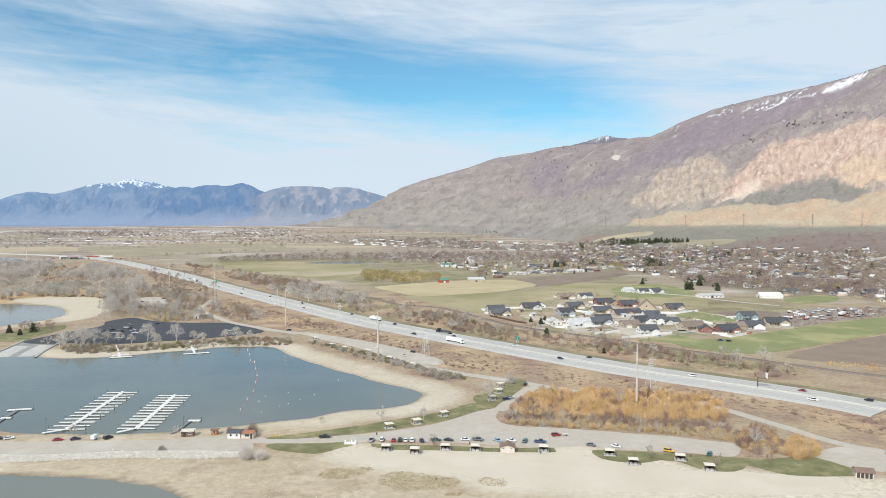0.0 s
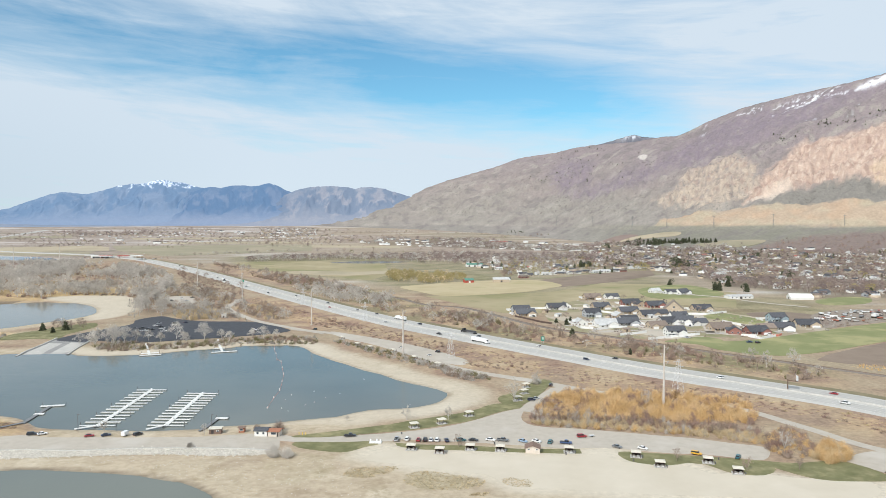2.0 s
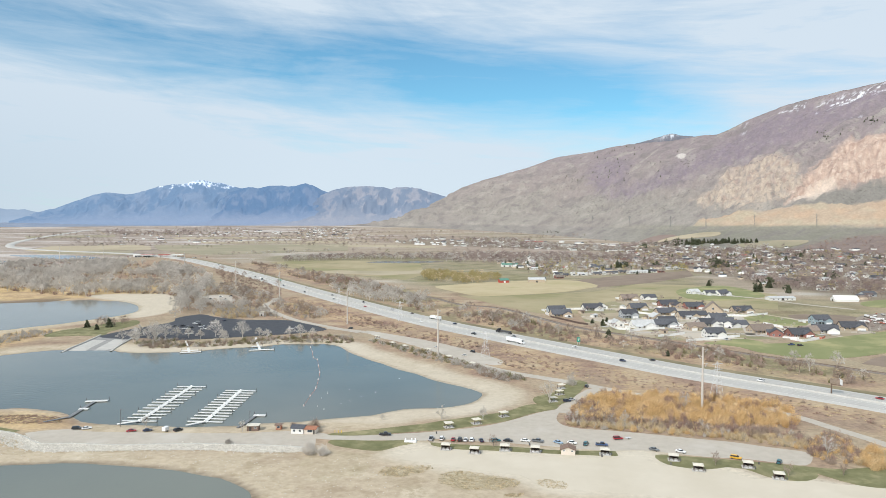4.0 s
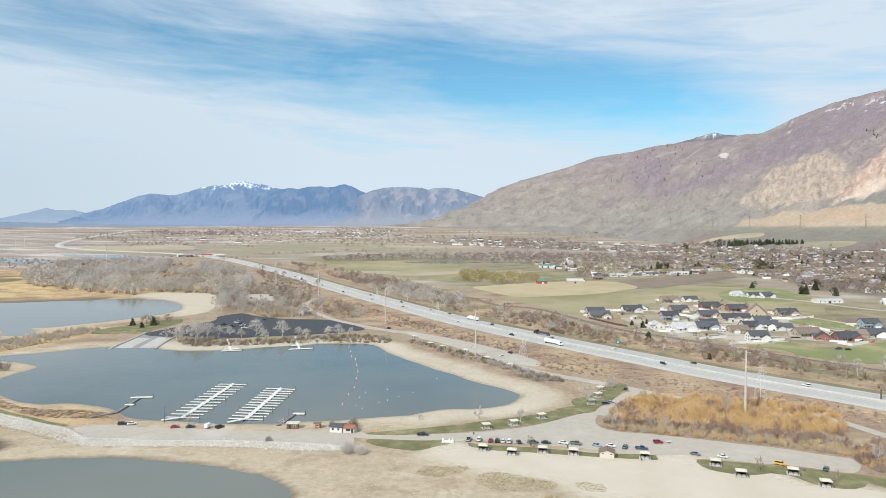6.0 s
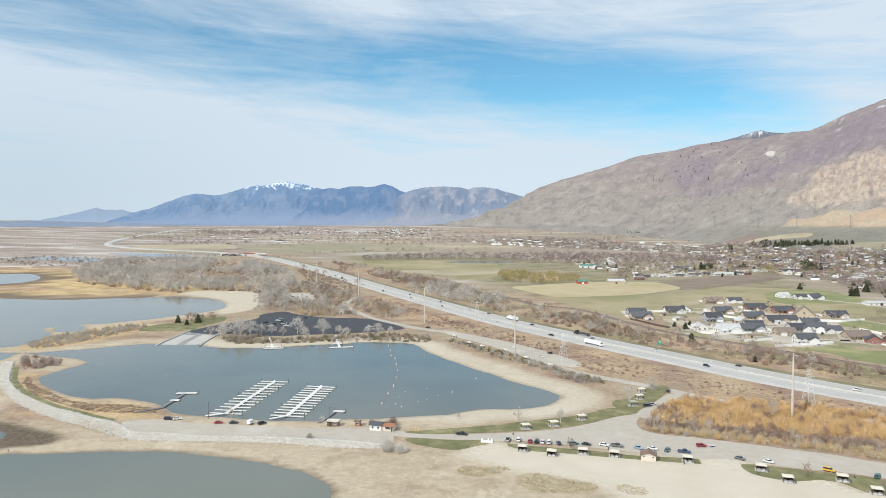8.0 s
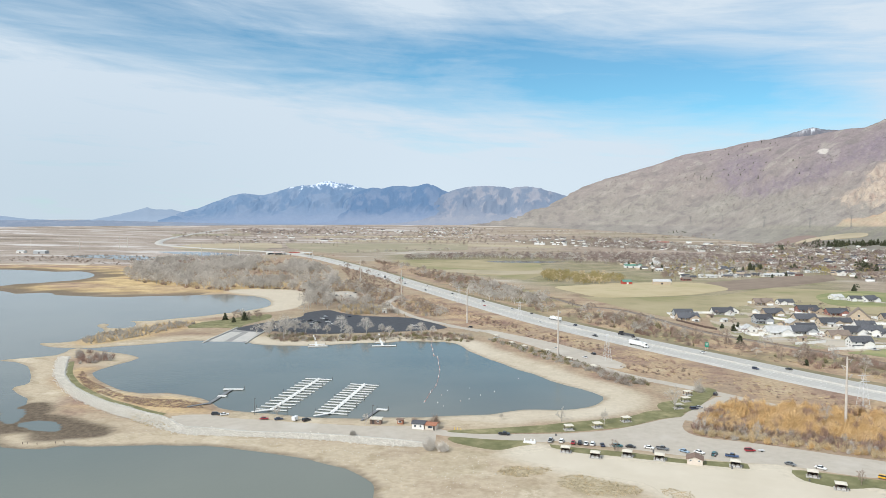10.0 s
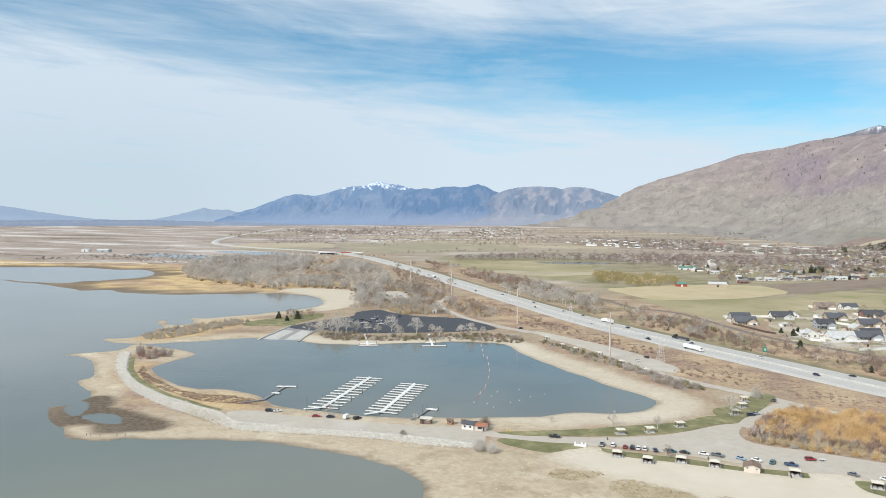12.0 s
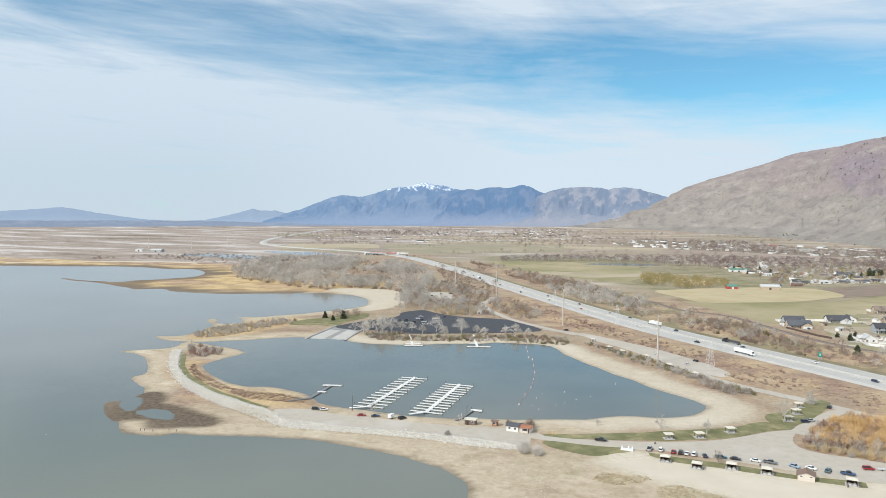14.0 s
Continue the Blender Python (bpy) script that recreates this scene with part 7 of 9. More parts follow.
PARK = [
    (-47.8, 342, 84, "pickup", "silver"), (-42.7, 342.6, 85, "suv", "white"), (-37.2, 341.7, 86, "sedan", "red"), (-34, 341.6, 86, "suv", "black"), (-31.2, 341.5, 85, "sedan", "white"),
    (-28.2, 341.3, 85, "suv", "white"), (-23.7, 341, 100, "sedan", "navy"), (-16.8, 340.8, 20, "suv", "teal"), (-10.8, 341.4, -12, "sedan", "black"), (-2.6, 341.9, -18, "sedan", "white"),
    (3.2, 341.4, -18, "pickup", "grey"), (12.8, 340.1, -40, "sedan", "sky"), (19.3, 340, -38, "sedan", "white"), (25.6, 338.6, 70, "suv", "teal"), (32.8, 337.6, -10, "pickup", "blue"),
    (42.2, 347.8, 12, "suv", "red"), (55.8, 332.3, -38, "sedan", "grey"), (67.2, 330, -35, "sedan", "white"), (89.4, 322.6, -30, "suv", "yellow"), (106.4, 318, 60, "suv", "teal"),
    (-70.9, 347.6, 4, "pickup", "black"), (25.5, 417.5, 25, "suv", "navy"), (28.5, 421, 25, "sedan", "silver"), (41.8, 454.5, 70, "suv", "black"),
    (-227.9, 348.4, 20, "suv", "black"), (-223.3, 349.2, 35, "sedan", "white"), (-198.5, 346.3, 25, "sedan", "red"), (-190.8, 347.5, 30, "sedan", "navy"), (-175.6, 348.6, 60, "suv", "black"),
    (-302, 690, 40, "pickup", "black"), (-296, 680, 40, "pickup", "white"), (-297, 716, 40, "suv", "black"), (-288, 720, 40, "sedan", "navy"), (-293, 704, 30, "pickup", "white"),
    (-307, 676, 40, "suv", "grey"), (-288, 664, 20, "pickup", "white"), (-316, 682, 40, "pickup", "black"), (-309, 696, 35, "suv", "white"), (-306, 665, 40, "pickup", "white"), (-303, 673, 40, "suv", "black"), (-312, 665, 30, "sedan", "silver"), (-291, 637, 15, "pickup", "white"), (-323, 682, 40, "sedan", "grey"), (-312, 712, 40, "suv", "silver"), (-374, 906, 20, "suv", "black"), (-354, 903, 25, "pickup", "silver"), (-363, 847, 60, "suv", "white"), (-206, 672, 30, "suv", "white"), (-370, 930, 30, "suv", "white"), (-388, 912, 30, "sedan", "red"), (-360, 940, 20, "pickup", "black"),
    (-38, 552, 128, "sedan", "white"), (-32, 566, 128, "suv", "black"), (-62, 585, 128, "sedan", "white"), (232, 612, 15, "pickup", "blue"), (238, 609, 15, "suv", "black"), (-150, 677, 150, "suv", "black"),
]
for x, y, a, kind, paint in PARK:
    lift = 0.22 if inside(np.array([x]), np.array([y]), smooth_line(RAMP_LOT, True, 10))[0] else 0.09
    word = {"sedan": "sedan", "suv": "sport utility car", "pickup": "pickup truck"}[kind]
    m = on_land(x, y, a, lift)
    car(kind, paint, m, "parked %s %s on the asphalt lot" % (paint if paint != "sky" else "light blue", word), "pickup" if kind == "pickup" else "car", "parked vehicles")
# traffic: metres along the highway from its near end, and the lane
rows = along(HIGHWAY, 0, 2400, 1.0)
TRAFFIC = [(14, 13.4, "suv", "black"), (48, 9.7, "sedan", "red"), (36, -9.7, "pickup", "white"), (115, 6.0, "suv", "white"), (200, 13.4, "sedan", "black"), (212, -6, "suv", "navy"), (272, 9.7, "sedan", "white"),
           (322, -9.7, "suv", "black"), (340, 6, "sedan", "grey"), (372, -13.4, "pickup", "black"), (430, 9.7, "suv", "navy"), (462, -9.7, "sedan", "white"), (520, 13.4, "sedan", "black"), (560, 9.7, "suv", "white"),
           (600, -6, "sedan", "red"), (640, 9.7, "pickup", "grey"), (690, -9.7, "suv", "white"), (735, 6, "sedan", "black"), (790, -13.4, "suv", "black"), (850, 9.7, "suv", "white"), (900, -9.7, "sedan", "navy"), (980, 13.4, "pickup", "white"), (1070, -9.7, "suv", "black"), (1180, 9.7, "suv", "white"), (1300, -6, "pickup", "white"), (1420, 9.7, "suv", "black")]
for s, off, kind, paint in TRAFFIC:
    x, y, a = rows[s]
    x, y = x + math.sin(radians(a)) * off, y - math.cos(radians(a)) * off
    word = {"sedan": "sedan", "suv": "sport utility car", "pickup": "pickup truck"}[kind]
    m = pose(x, y, height(*rows[s][:2]) + 0.48, 0, 0, a if off > 0 else a + 180)
    car(kind, paint, m, "%s %s on the highway" % (paint, word), "pickup" if kind == "pickup" else "car", "vehicles on the highway")


def lorry(s, off, trailer_paint, cab_paint, label, flat=False):
    x, y, a = rows[s]
    x, y = x + math.sin(radians(a)) * off, y - math.cos(radians(a)) * off
    t = thing("semi_trailer_truck", pose(x, y, height(*rows[s][:2]) + 0.48, 0, 0, a if off > 0 else a + 180), label, "truck", "trucks on the highway")
    bm = prism(bmesh.new(), [(4.6, 0.6), (10.6, 0.6), (10.6, 1.7), (9.0, 1.9), (8.6, 3.3), (6.0, 3.9), (5.6, 3.9), (5.6, 1.2), (4.6, 1.2)], "y", -1.15, 1.15)
    bmesh.ops.bevel(bm, geom=bm.edges[:], offset=0.08, segments=1, affect="EDGES")
    cab = part("cab", bm, PAINT[cab_paint], t)
    part("windscreen", prism(bmesh.new(), [(9.02, 1.95), (8.66, 3.2), (8.6, 3.2), (8.9, 1.95)], "y", -1.0, 1.0), M["glass"], cab)
    if flat:
        part("trailer", boxed(-9.5, 5.4, -1.2, 1.2, 1.15, 1.45), M["pile"], t)
        part("load", boxed(-8.5, 4.6, -0.95, 0.95, 1.455, 2.6, bevel=0.1), M["float"], t)
    else:
        part("trailer", boxed(-10.2, 5.3, -1.28, 1.28, 1.15, 4.05, bevel=0.05), PAINT[trailer_paint], t)
        part("underframe", boxed(-9.0, 4.8, -0.5, 0.5, 0.8, 1.145), M["pile"], t)
    for wx in (-8.6, -7.3, 5.2, 6.5, 9.6):
        for sd in (-1, 1):
            part("wheel", rod(bmesh.new(), (wx, sd * 0.75, 0.52), (wx, sd * 1.2, 0.52), 0.52, sides=10), M["tyre"], t)
    return t


lorry(318, -13.0, "white", "white", "white box semi-trailer truck on the highway")
lorry(360, 12.8, "black", "black", "dark flatbed semi-trailer truck on the highway", True)
lorry(470, 12.8, "white", "white", "white box truck with a pale cab")
lorry(1020, -13.0, "white", "grey", "white box semi-trailer truck far along the highway")


def trailer(x, y, a, label):
    t = thing("trailer", on_land(x, y, a, 0.09), label, "trailer")
    part("body", boxed(-1.7, 1.7, -1.0, 1.0, 0.5, 2.4, bevel=0.08), PAINT["white"], t)
    part("drawbar", boxed(1.7, 2.9, -0.06, 0.06, 0.5, 0.6), M["steel"], t)
    for s in (-1, 1):
        part("wheel", rod(bmesh.new(), (0, s * 1.01, 0.33), (0, s * 1.18, 0.33), 0.33, sides=10), M["tyre"], t)
    return t


trailer(-181.6, 347.6, 80, "small white box trailer on the dike lot")
t = thing("utility_trailer", on_land(47.2, 349, 12, 0.09), "low grey utility trailer behind a red car", "trailer")
part("bed", boxed(-1.3, 1.3, -0.8, 0.8, 0.45, 0.75), M["galvanised"], t)
for s in (-1, 1):
    part("wheel", rod(bmesh.new(), (0, s * 0.82, 0.3), (0, s * 0.98, 0.3), 0.3, sides=10), M["tyre"], t)

# ---- park buildings ----
M["roof_white"] = surface("sunbleached_metal_roof", [(0.56, 0.52, 0.44), (0.67, 0.63, 0.54)], 0.8, 4, 0.7)
M["brown_wood"] = surface("dark_brown_stained_wood", [(0.085, 0.06, 0.05), (0.14, 0.10, 0.085)], 1.2, 4, 0.8)
M["shingle_brown"] = surface("brown_shingles", [(0.17, 0.115, 0.09), (0.25, 0.18, 0.145)], 1.5, 5, 0.9)
M["shingle_grey"] = surface("charcoal_shingles", [(0.065, 0.068, 0.078), (0.115, 0.118, 0.13)], 1.0, 5, 0.9, spread=0.25)
M["tile_orange"] = surface("orange_roof_tiles", [(0.30, 0.13, 0.08), (0.40, 0.19, 0.12)], 1.2, 4, 0.85)
M["cream"] = surface("cream_block_wall", [(0.60, 0.53, 0.46), (0.69, 0.62, 0.54)], 0.9, 4, 0.9)
M["stucco_white"] = surface("white_stucco", [(0.70, 0.69, 0.66), (0.80, 0.79, 0.76)], 0.6, 4, 0.9, spread=0.06)
M["pane"] = surface("window_glass", [(0.03, 0.04, 0.05), (0.06, 0.07, 0.085)], 1, 2, 0.1, spec=0.6)
M["door_dark"] = plain("dark_door", (0.07, 0.06, 0.055), 0.6)
SHELTERS = {}


def table(m):
    if "table" in SHELTERS:
        return copy_thing(SHELTERS["table"], m)
    t = thing("picnic_table", m, "grey picnic table on the shelter's slab", "picnic table", "picnic tables")
    part("tabletop", boxed(-0.95, 0.95, -0.38, 0.38, 0.70, 0.76), M["concrete"], t)
    for s in (-1, 1):
        part("bench", boxed(-0.95, 0.95, s * 0.72 - 0.14, s * 0.72 + 0.14, 0.42, 0.47), M["concrete"], t)
        part("leg", boxed(s * 0.7 - 0.06, s * 0.7 + 0.06, -0.75, 0.75, 0.0, 0.42), M["galvanised"], t)
    SHELTERS["table"] = t
    return t


def shelter(x, y, a, walled):
    m = on_land(x, y, a, 0.16)
    key = ("walled", walled)
    if key in SHELTERS:
        copy_thing(SHELTERS[key], m)
    else:
        t = thing("picnic_shelter", m, "picnic shelter with a pale hipped metal roof%s" % (" and dark screens" if walled else " on posts"), "shelter", "picnic shelters")
        part("slab", boxed(-2.5, 2.5, -2.2, 2.2, -0.4, 0.06), M["concrete"], t)
        for sx in (-1.8, 1.8):
            for sy in (-1.5, 1.5):
                part("post", boxed(sx - 0.1, sx + 0.1, sy - 0.1, sy + 0.1, 0.06, 2.32), M["brown_wood"], t)
        bm = bmesh.new()
        ring = [bm.verts.new(c) for c in ((-2.2, -1.95, 2.3), (2.2, -1.95, 2.3), (2.2, 1.95, 2.3), (-2.2, 1.95, 2.3))]
        eave = [bm.verts.new((v.co.x, v.co.y, 2.48)) for v in ring]
        tops = [bm.verts.new(c) for c in ((-1.2, -0.25, 3.0), (1.2, -0.25, 3.0), (1.2, 0.25, 3.0), (-1.2, 0.25, 3.0))]
        bm.faces.new(ring[::-1]), bm.faces.new(tops)
        for lo, hi in ((ring, eave), (eave, tops)):
            for i in range(4):
                bm.faces.new((lo[i], lo[(i + 1) % 4], hi[(i + 1) % 4], hi[i]))
        part("roof", bm, M["roof_white"], t)
        if walled:
            part("screen", boxed(-1.7, 1.7, 1.52, 1.60, 0.06, 2.28), M["brown_wood"], t)
            for s in (-1, 1):
                part("screen", boxed(s * 1.8 - 0.05, s * 1.8 + 0.05, -0.6, 1.39, 0.06, 2.28), M["brown_wood"], t)
            part("grill", boxed(2.7, 3.1, -1.2, -0.8, 0.0, 1.0, bevel=0.05), M["pile"], t)
        SHELTERS[key] = t
    for sx in (-1.0, 1.0):
        table(m @ pose(sx, -0.4, 0.06, 0, 0, 90))


for x, y, a in ((-40, 328.5, -4), (-26.7, 324, -6), (-12.7, 328.7, -4), (1.1, 327.3, -5), (32.4, 325.6, -8), (61.4, 319.5, -12), (68.5, 307, -10), (90.9, 312, -14), (98.8, 299, -12)):
    shelter(x, y, a, True)
for x, y, a in ((-40.4, 363.2, 20), (-26.4, 370.6, 25), (-11.9, 384.9, 30), (25.5, 450.6, 30), (22.8, 434.5, 30), (17.4, 418, 25)):
    shelter(x, y, a, False)
# small shelters on the far beach among the trees
for x, y in ((-116.8, 626), (-98.7, 593.7), (-87, 580), (-67, 566.4), (-48.9, 538), (-30.9, 514.3)):
    shelter(x, y, -52, False)
for i in range(9):
    shelter(-470 + 15 * (i % 5) + 4 * (i // 5), 975 + 9 * (i % 3) + 14 * (i // 5) - 2 * i, 15, False)


def gable_house(name, m, label, category, wide, deep, wall, pitch, wall_m, roof_m, openings, group="", ridge="x", over=0.5, chimney=False, wing=None, porch=False):
    """A house with walls and gables, a thick overhanging roof, doors, windows with frames, and whatever else is asked for.
    openings: (side, centre along the wall, sill, width, height, kind)."""
    t = thing(name, m, label, category, group)
    span = (deep if ridge == "x" else wide) / 2
    top = wall + span * pitch
    w, d = wide / 2, deep / 2
    if ridge == "x":
        prof = [(-d, -0.3), (d, -0.3), (d, wall), (0, top), (-d, wall)]
        part("wall", prism(bmesh.new(), prof, "x", -w, w), wall_m, t)
    else:
        prof = [(-w, -0.3), (w, -0.3), (w, wall), (0, top), (-w, wall)]
        part("wall", prism(bmesh.new(), prof, "y", -d, d), wall_m, t)
    e = span + over
    drop = over * pitch
    roof = [(-e, wall - drop + 0.05), (0, top + 0.05), (e, wall - drop + 0.05), (e, wall - drop + 0.3), (0, top + 0.33), (-e, wall - drop + 0.3)]
    r = part("roof", prism(bmesh.new(), roof, ridge, -(w if ridge == "x" else d) - over, (w if ridge == "x" else d) + over), roof_m, t)
    if chimney:
        part("chimney", boxed(w * 0.4, w * 0.4 + 0.9, d * 0.2, d * 0.2 + 0.7, wall, top + 1.0), M["shingle_brown"], r)
    if wing:
        cx, ww, out, wh = wing
        g = [(cx - ww / 2, -0.3), (cx + ww / 2, -0.3), (cx + ww / 2, wh), (cx, wh + ww / 2 * pitch), (cx - ww / 2, wh)]
        part("wing", prism(bmesh.new(), g, "y", -d - out, -d - 0.02), wall_m, t)
        k = ww / 2 + 0.4
        ro = [(cx - k, wh - 0.4 * pitch + 0.05), (cx, wh + ww / 2 * pitch + 0.06), (cx + k, wh - 0.4 * pitch + 0.05), (cx + k, wh - 0.4 * pitch + 0.3), (cx, wh + ww / 2 * pitch + 0.34), (cx - k, wh - 0.4 * pitch + 0.3)]
        part("wing_roof", prism(bmesh.new(), ro, "y", -d - out - 0.4, 0.0 if wh + ww / 2 * pitch < top else -d + 0.3), roof_m, t)
        gd = part("garage_door", boxed(cx - ww * 0.36, cx + ww * 0.36, -d - out - 0.06, -d - out + 0.0, 0.0, 2.3), M["white_paint"], t)
        for q in (0.75, 1.5):
            part("panel_groove", boxed(cx - ww * 0.34, cx + ww * 0.34, -d - out - 0.075, -d - out - 0.062, q, q + 0.05), M["galvanised"], gd)
    if porch:
        part("porch_roof", boxed(-w * 0.9, w * 0.1, -d - 2.0, -d - 0.02, 2.5, 2.7), roof_m, t)
        for px in (-w * 0.85, -w * 0.4, w * 0.05):
            part("porch_post", boxed(px - 0.1, px + 0.1, -d - 1.9, -d - 1.7, 0, 2.495), M["white_paint"], t)
    for side, c, sill, ow, oh, kind in openings:
        out = {"front": -d, "back": d, "left": -w, "right": w}[side]
        s = -1 if side in ("front", "left") else 1
        lo, hi = sorted((out + s * 0.0, out + s * 0.07))
        lo2, hi2 = sorted((out + s * 0.07, out + s * 0.1))
        if side in ("front", "back"):
            a, b = (c - ow / 2 - 0.12, c + ow / 2 + 0.12, lo, hi), (c - ow / 2, c + ow / 2, lo2, hi2)
        else:
            a, b = (lo, hi, c - ow / 2 - 0.12, c + ow / 2 + 0.12), (lo2, hi2, c - ow / 2, c + ow / 2)
        if kind == "window":
            f = part("window", boxed(*a, sill - 0.12, sill + oh + 0.12), M["white_paint"], t)
            part("pane", boxed(*b, sill, sill + oh), M["pane"], f)
        else:
            part("window" if kind == "glazed" else "door", boxed(*b, sill, sill + oh), {"door": M["door_dark"], "glazed": M["pane"]}.get(kind, M["white_paint"]), t)
    return t


WIN = lambda side, *cs: [(side, c, 1.0, 1.5, 1.3, "window") for c in cs]
UP = lambda side, *cs: [(side, c, 3.8, 1.3, 1.3, "window") for c in cs]

gable_house("restroom", on_land(15.8, 326, -6, 0.1), "cream block restroom with a brown gabled roof", "restroom", 6.4, 5.0, 2.3, 0.36, M["cream"], M["shingle_brown"],
            [("front", -1.8, 1.6, 0.8, 0.45, "window"), ("front", 1.8, 1.6, 0.8, 0.45, "window"), ("left", 0, 0.0, 1.0, 2.1, "door"), ("right", 0, 0.0, 1.0, 2.1, "door")], ridge="y")
gable_house("restroom", on_land(159.6, 290, -18, 0.1), "pale restroom with dark door bays and a brown roof", "restroom", 6.8, 4.8, 2.4, 0.45, M["cream"], M["shingle_brown"],
            [("front", c, 0.0, 1.15, 2.1, "door") for c in (-2.3, -0.77, 0.77, 2.3)])
gable_house("marina_office", on_land(-114.6, 350.5, -3, 0.1), "white marina office with a dark roof", "office", 6.2, 6.0, 2.7, 0.22, M["stucco_white"], M["shingle_grey"],
            [("front", 1.4, 1.1, 0.9, 1.0, "window"), ("front", -1.5, 1.1, 1.0, 1.0, "window"), ("right", 0, 0.0, 1.0, 2.1, "door")])
gable_house("marina_shop", on_land(-108.2, 350.0, -3, 0.1), "small shop with an orange tiled roof", "shop", 5.6, 5.4, 2.4, 0.22, M["cream"], M["tile_orange"],
            [("front", 0, 1.0, 2.4, 1.1, "window"), ("front", 2.0, 0.0, 0.9, 2.1, "door")])
gable_house("storage_shed", on_land(-138.5, 353, 5, 0.1), "brown storage shed with a pale roof", "shed", 5.6, 4.0, 2.5, 0.12, M["shingle_brown"], M["roof_white"], [("front", -1.2, 0.0, 1.2, 2.0, "door"), ("front", 1.3, 1.1, 0.9, 0.8, "window")])
gable_house("kiosk", on_land(-126, 355, 0, 0.1), "small orange-brown wooden kiosk", "kiosk", 2.8, 2.4, 2.3, 0.2, M["tile_orange"], M["shingle_brown"], [("front", 0, 0.9, 1.4, 0.9, "window")])
gable_house("pump_hut", on_land(-262, 760, 10, 0.1), "small white hut at the lot's edge", "hut", 5.0, 4.0, 4.2, 0.2, M["stucco_white"], M["roof_white"], [("front", 0, 0.0, 1.2, 2.1, "door")])

t = thing("entry_sign_wall", on_land(-57.5, 338.5, 0, 0.12), "low white sign wall on the lawn", "sign")
part("base", boxed(-2.9, 2.9, -1.3, 1.3, -0.2, 0.45, bevel=0.08), M["white_paint"], t)
for x in (-2.4, 0.6, 2.3):
    part("pillar", boxed(x - 0.3, x + 0.3, 0.3, 0.9, 0.455, 1.5, bevel=0.06), M["white_paint"], t)
M["bollard"] = plain("yellow_paint", (0.72, 0.5, 0.05), 0.6)
for x in (-96.5, -94.8, -93.2):
    t = thing("bollard", on_land(x, 350.5, 0, 0.05), "yellow painted steel bollard beside the road", "bollard", "bollards")
    part("post", rod(bmesh.new(), (0, 0, -0.2), (0, 0, 1.3), 0.16), M["bollard"], t)
    part("cap", rod(bmesh.new(), (0, 0, 1.3), (0, 0, 1.4), 0.17, 0.1), M["bollard"], t)
for x, y in ((30.5, 322.2), (-1, 336.5), (58.7, 313.5), (-46, 352), (97, 316)):
    t = thing("waste_bin", on_land(x, y, 0, 0.05), "dark waste drum beside a shelter", "bin", "waste bins")
    part("drum", rod(bmesh.new(), (0, 0, 0), (0, 0, 0.95), 0.32, 0.32, 10), M["pile"], t)
    part("lid", rod(bmesh.new(), (0, 0, 0.95), (0, 0, 1.08), 0.34, 0.22, 10), M["float"], t)


def lamp_post(x, y, tall):
    t = thing("lamp_post", on_land(x, y), "slim dark lamp post by the piers", "lamp post", "lamp posts")
    part("pole", rod(bmesh.new(), (0, 0, -0.3), (0, 0, tall), 0.14, 0.09), M["pile"], t)
    part("lamp_head", boxed(-0.2, 1.1, -0.2, 0.2, tall - 0.02, tall + 0.2, bevel=0.04), M["pile"], t)


lamp_post(-208, 354, 9)
lamp_post(-141, 354, 9)
lamp_post(-426, 486, 5)

# ---- power poles, signs ----
M["pole_steel"] = surface("weathered_pole_steel", [(0.52, 0.47, 0.42), (0.62, 0.57, 0.52)], 0.2, 4, 0.7)
M["insulator"] = plain("grey_insulator", (0.42, 0.43, 0.45), 0.3)
POLES = {}


def power_pole(x, y):
    m = on_land(x, y, -35)
    if "pole" in POLES:
        return copy_thing(POLES["pole"], m)
    t = thing("power_pole", m, "tall tapered steel power pole with curved insulators", "power pole", "tall power poles")
    part("shaft", rod(bmesh.new(), (0, 0, -0.5), (0, 0, 36), 0.75, 0.36, 12), M["pole_steel"], t)
    part("base_plate", rod(bmesh.new(), (0, 0, -0.2), (0, 0, 0.4), 1.1, 1.1, 12), M["concrete"], t)
    for z, s in ((34.5, 1), (30.5, -1), (26.5, 1)):
        arm = part("arm", rod(bmesh.new(), (0, 0, z), (s * 2.6, 0, z + 0.7), 0.16, 0.1, 6), M["pole_steel"], t)
        part("insulator", rod(bmesh.new(), (s * 2.6, 0, z + 0.7), (s * 1.2, 0, z - 1.3), 0.16, 0.16, 6), M["insulator"], arm)
    POLES["pole"] = t
    return t


for x, y in ((-58.3, 551), (-159, 708), (-285, 907), (-411, 1105), (97.5, 401), (-932, 1672), (-610, 1380), *[(-1532, 1830), (-1473, 1930), (-1472, 1967), (-980, 1574), (-1671, 1799)]):
    power_pole(x, y)


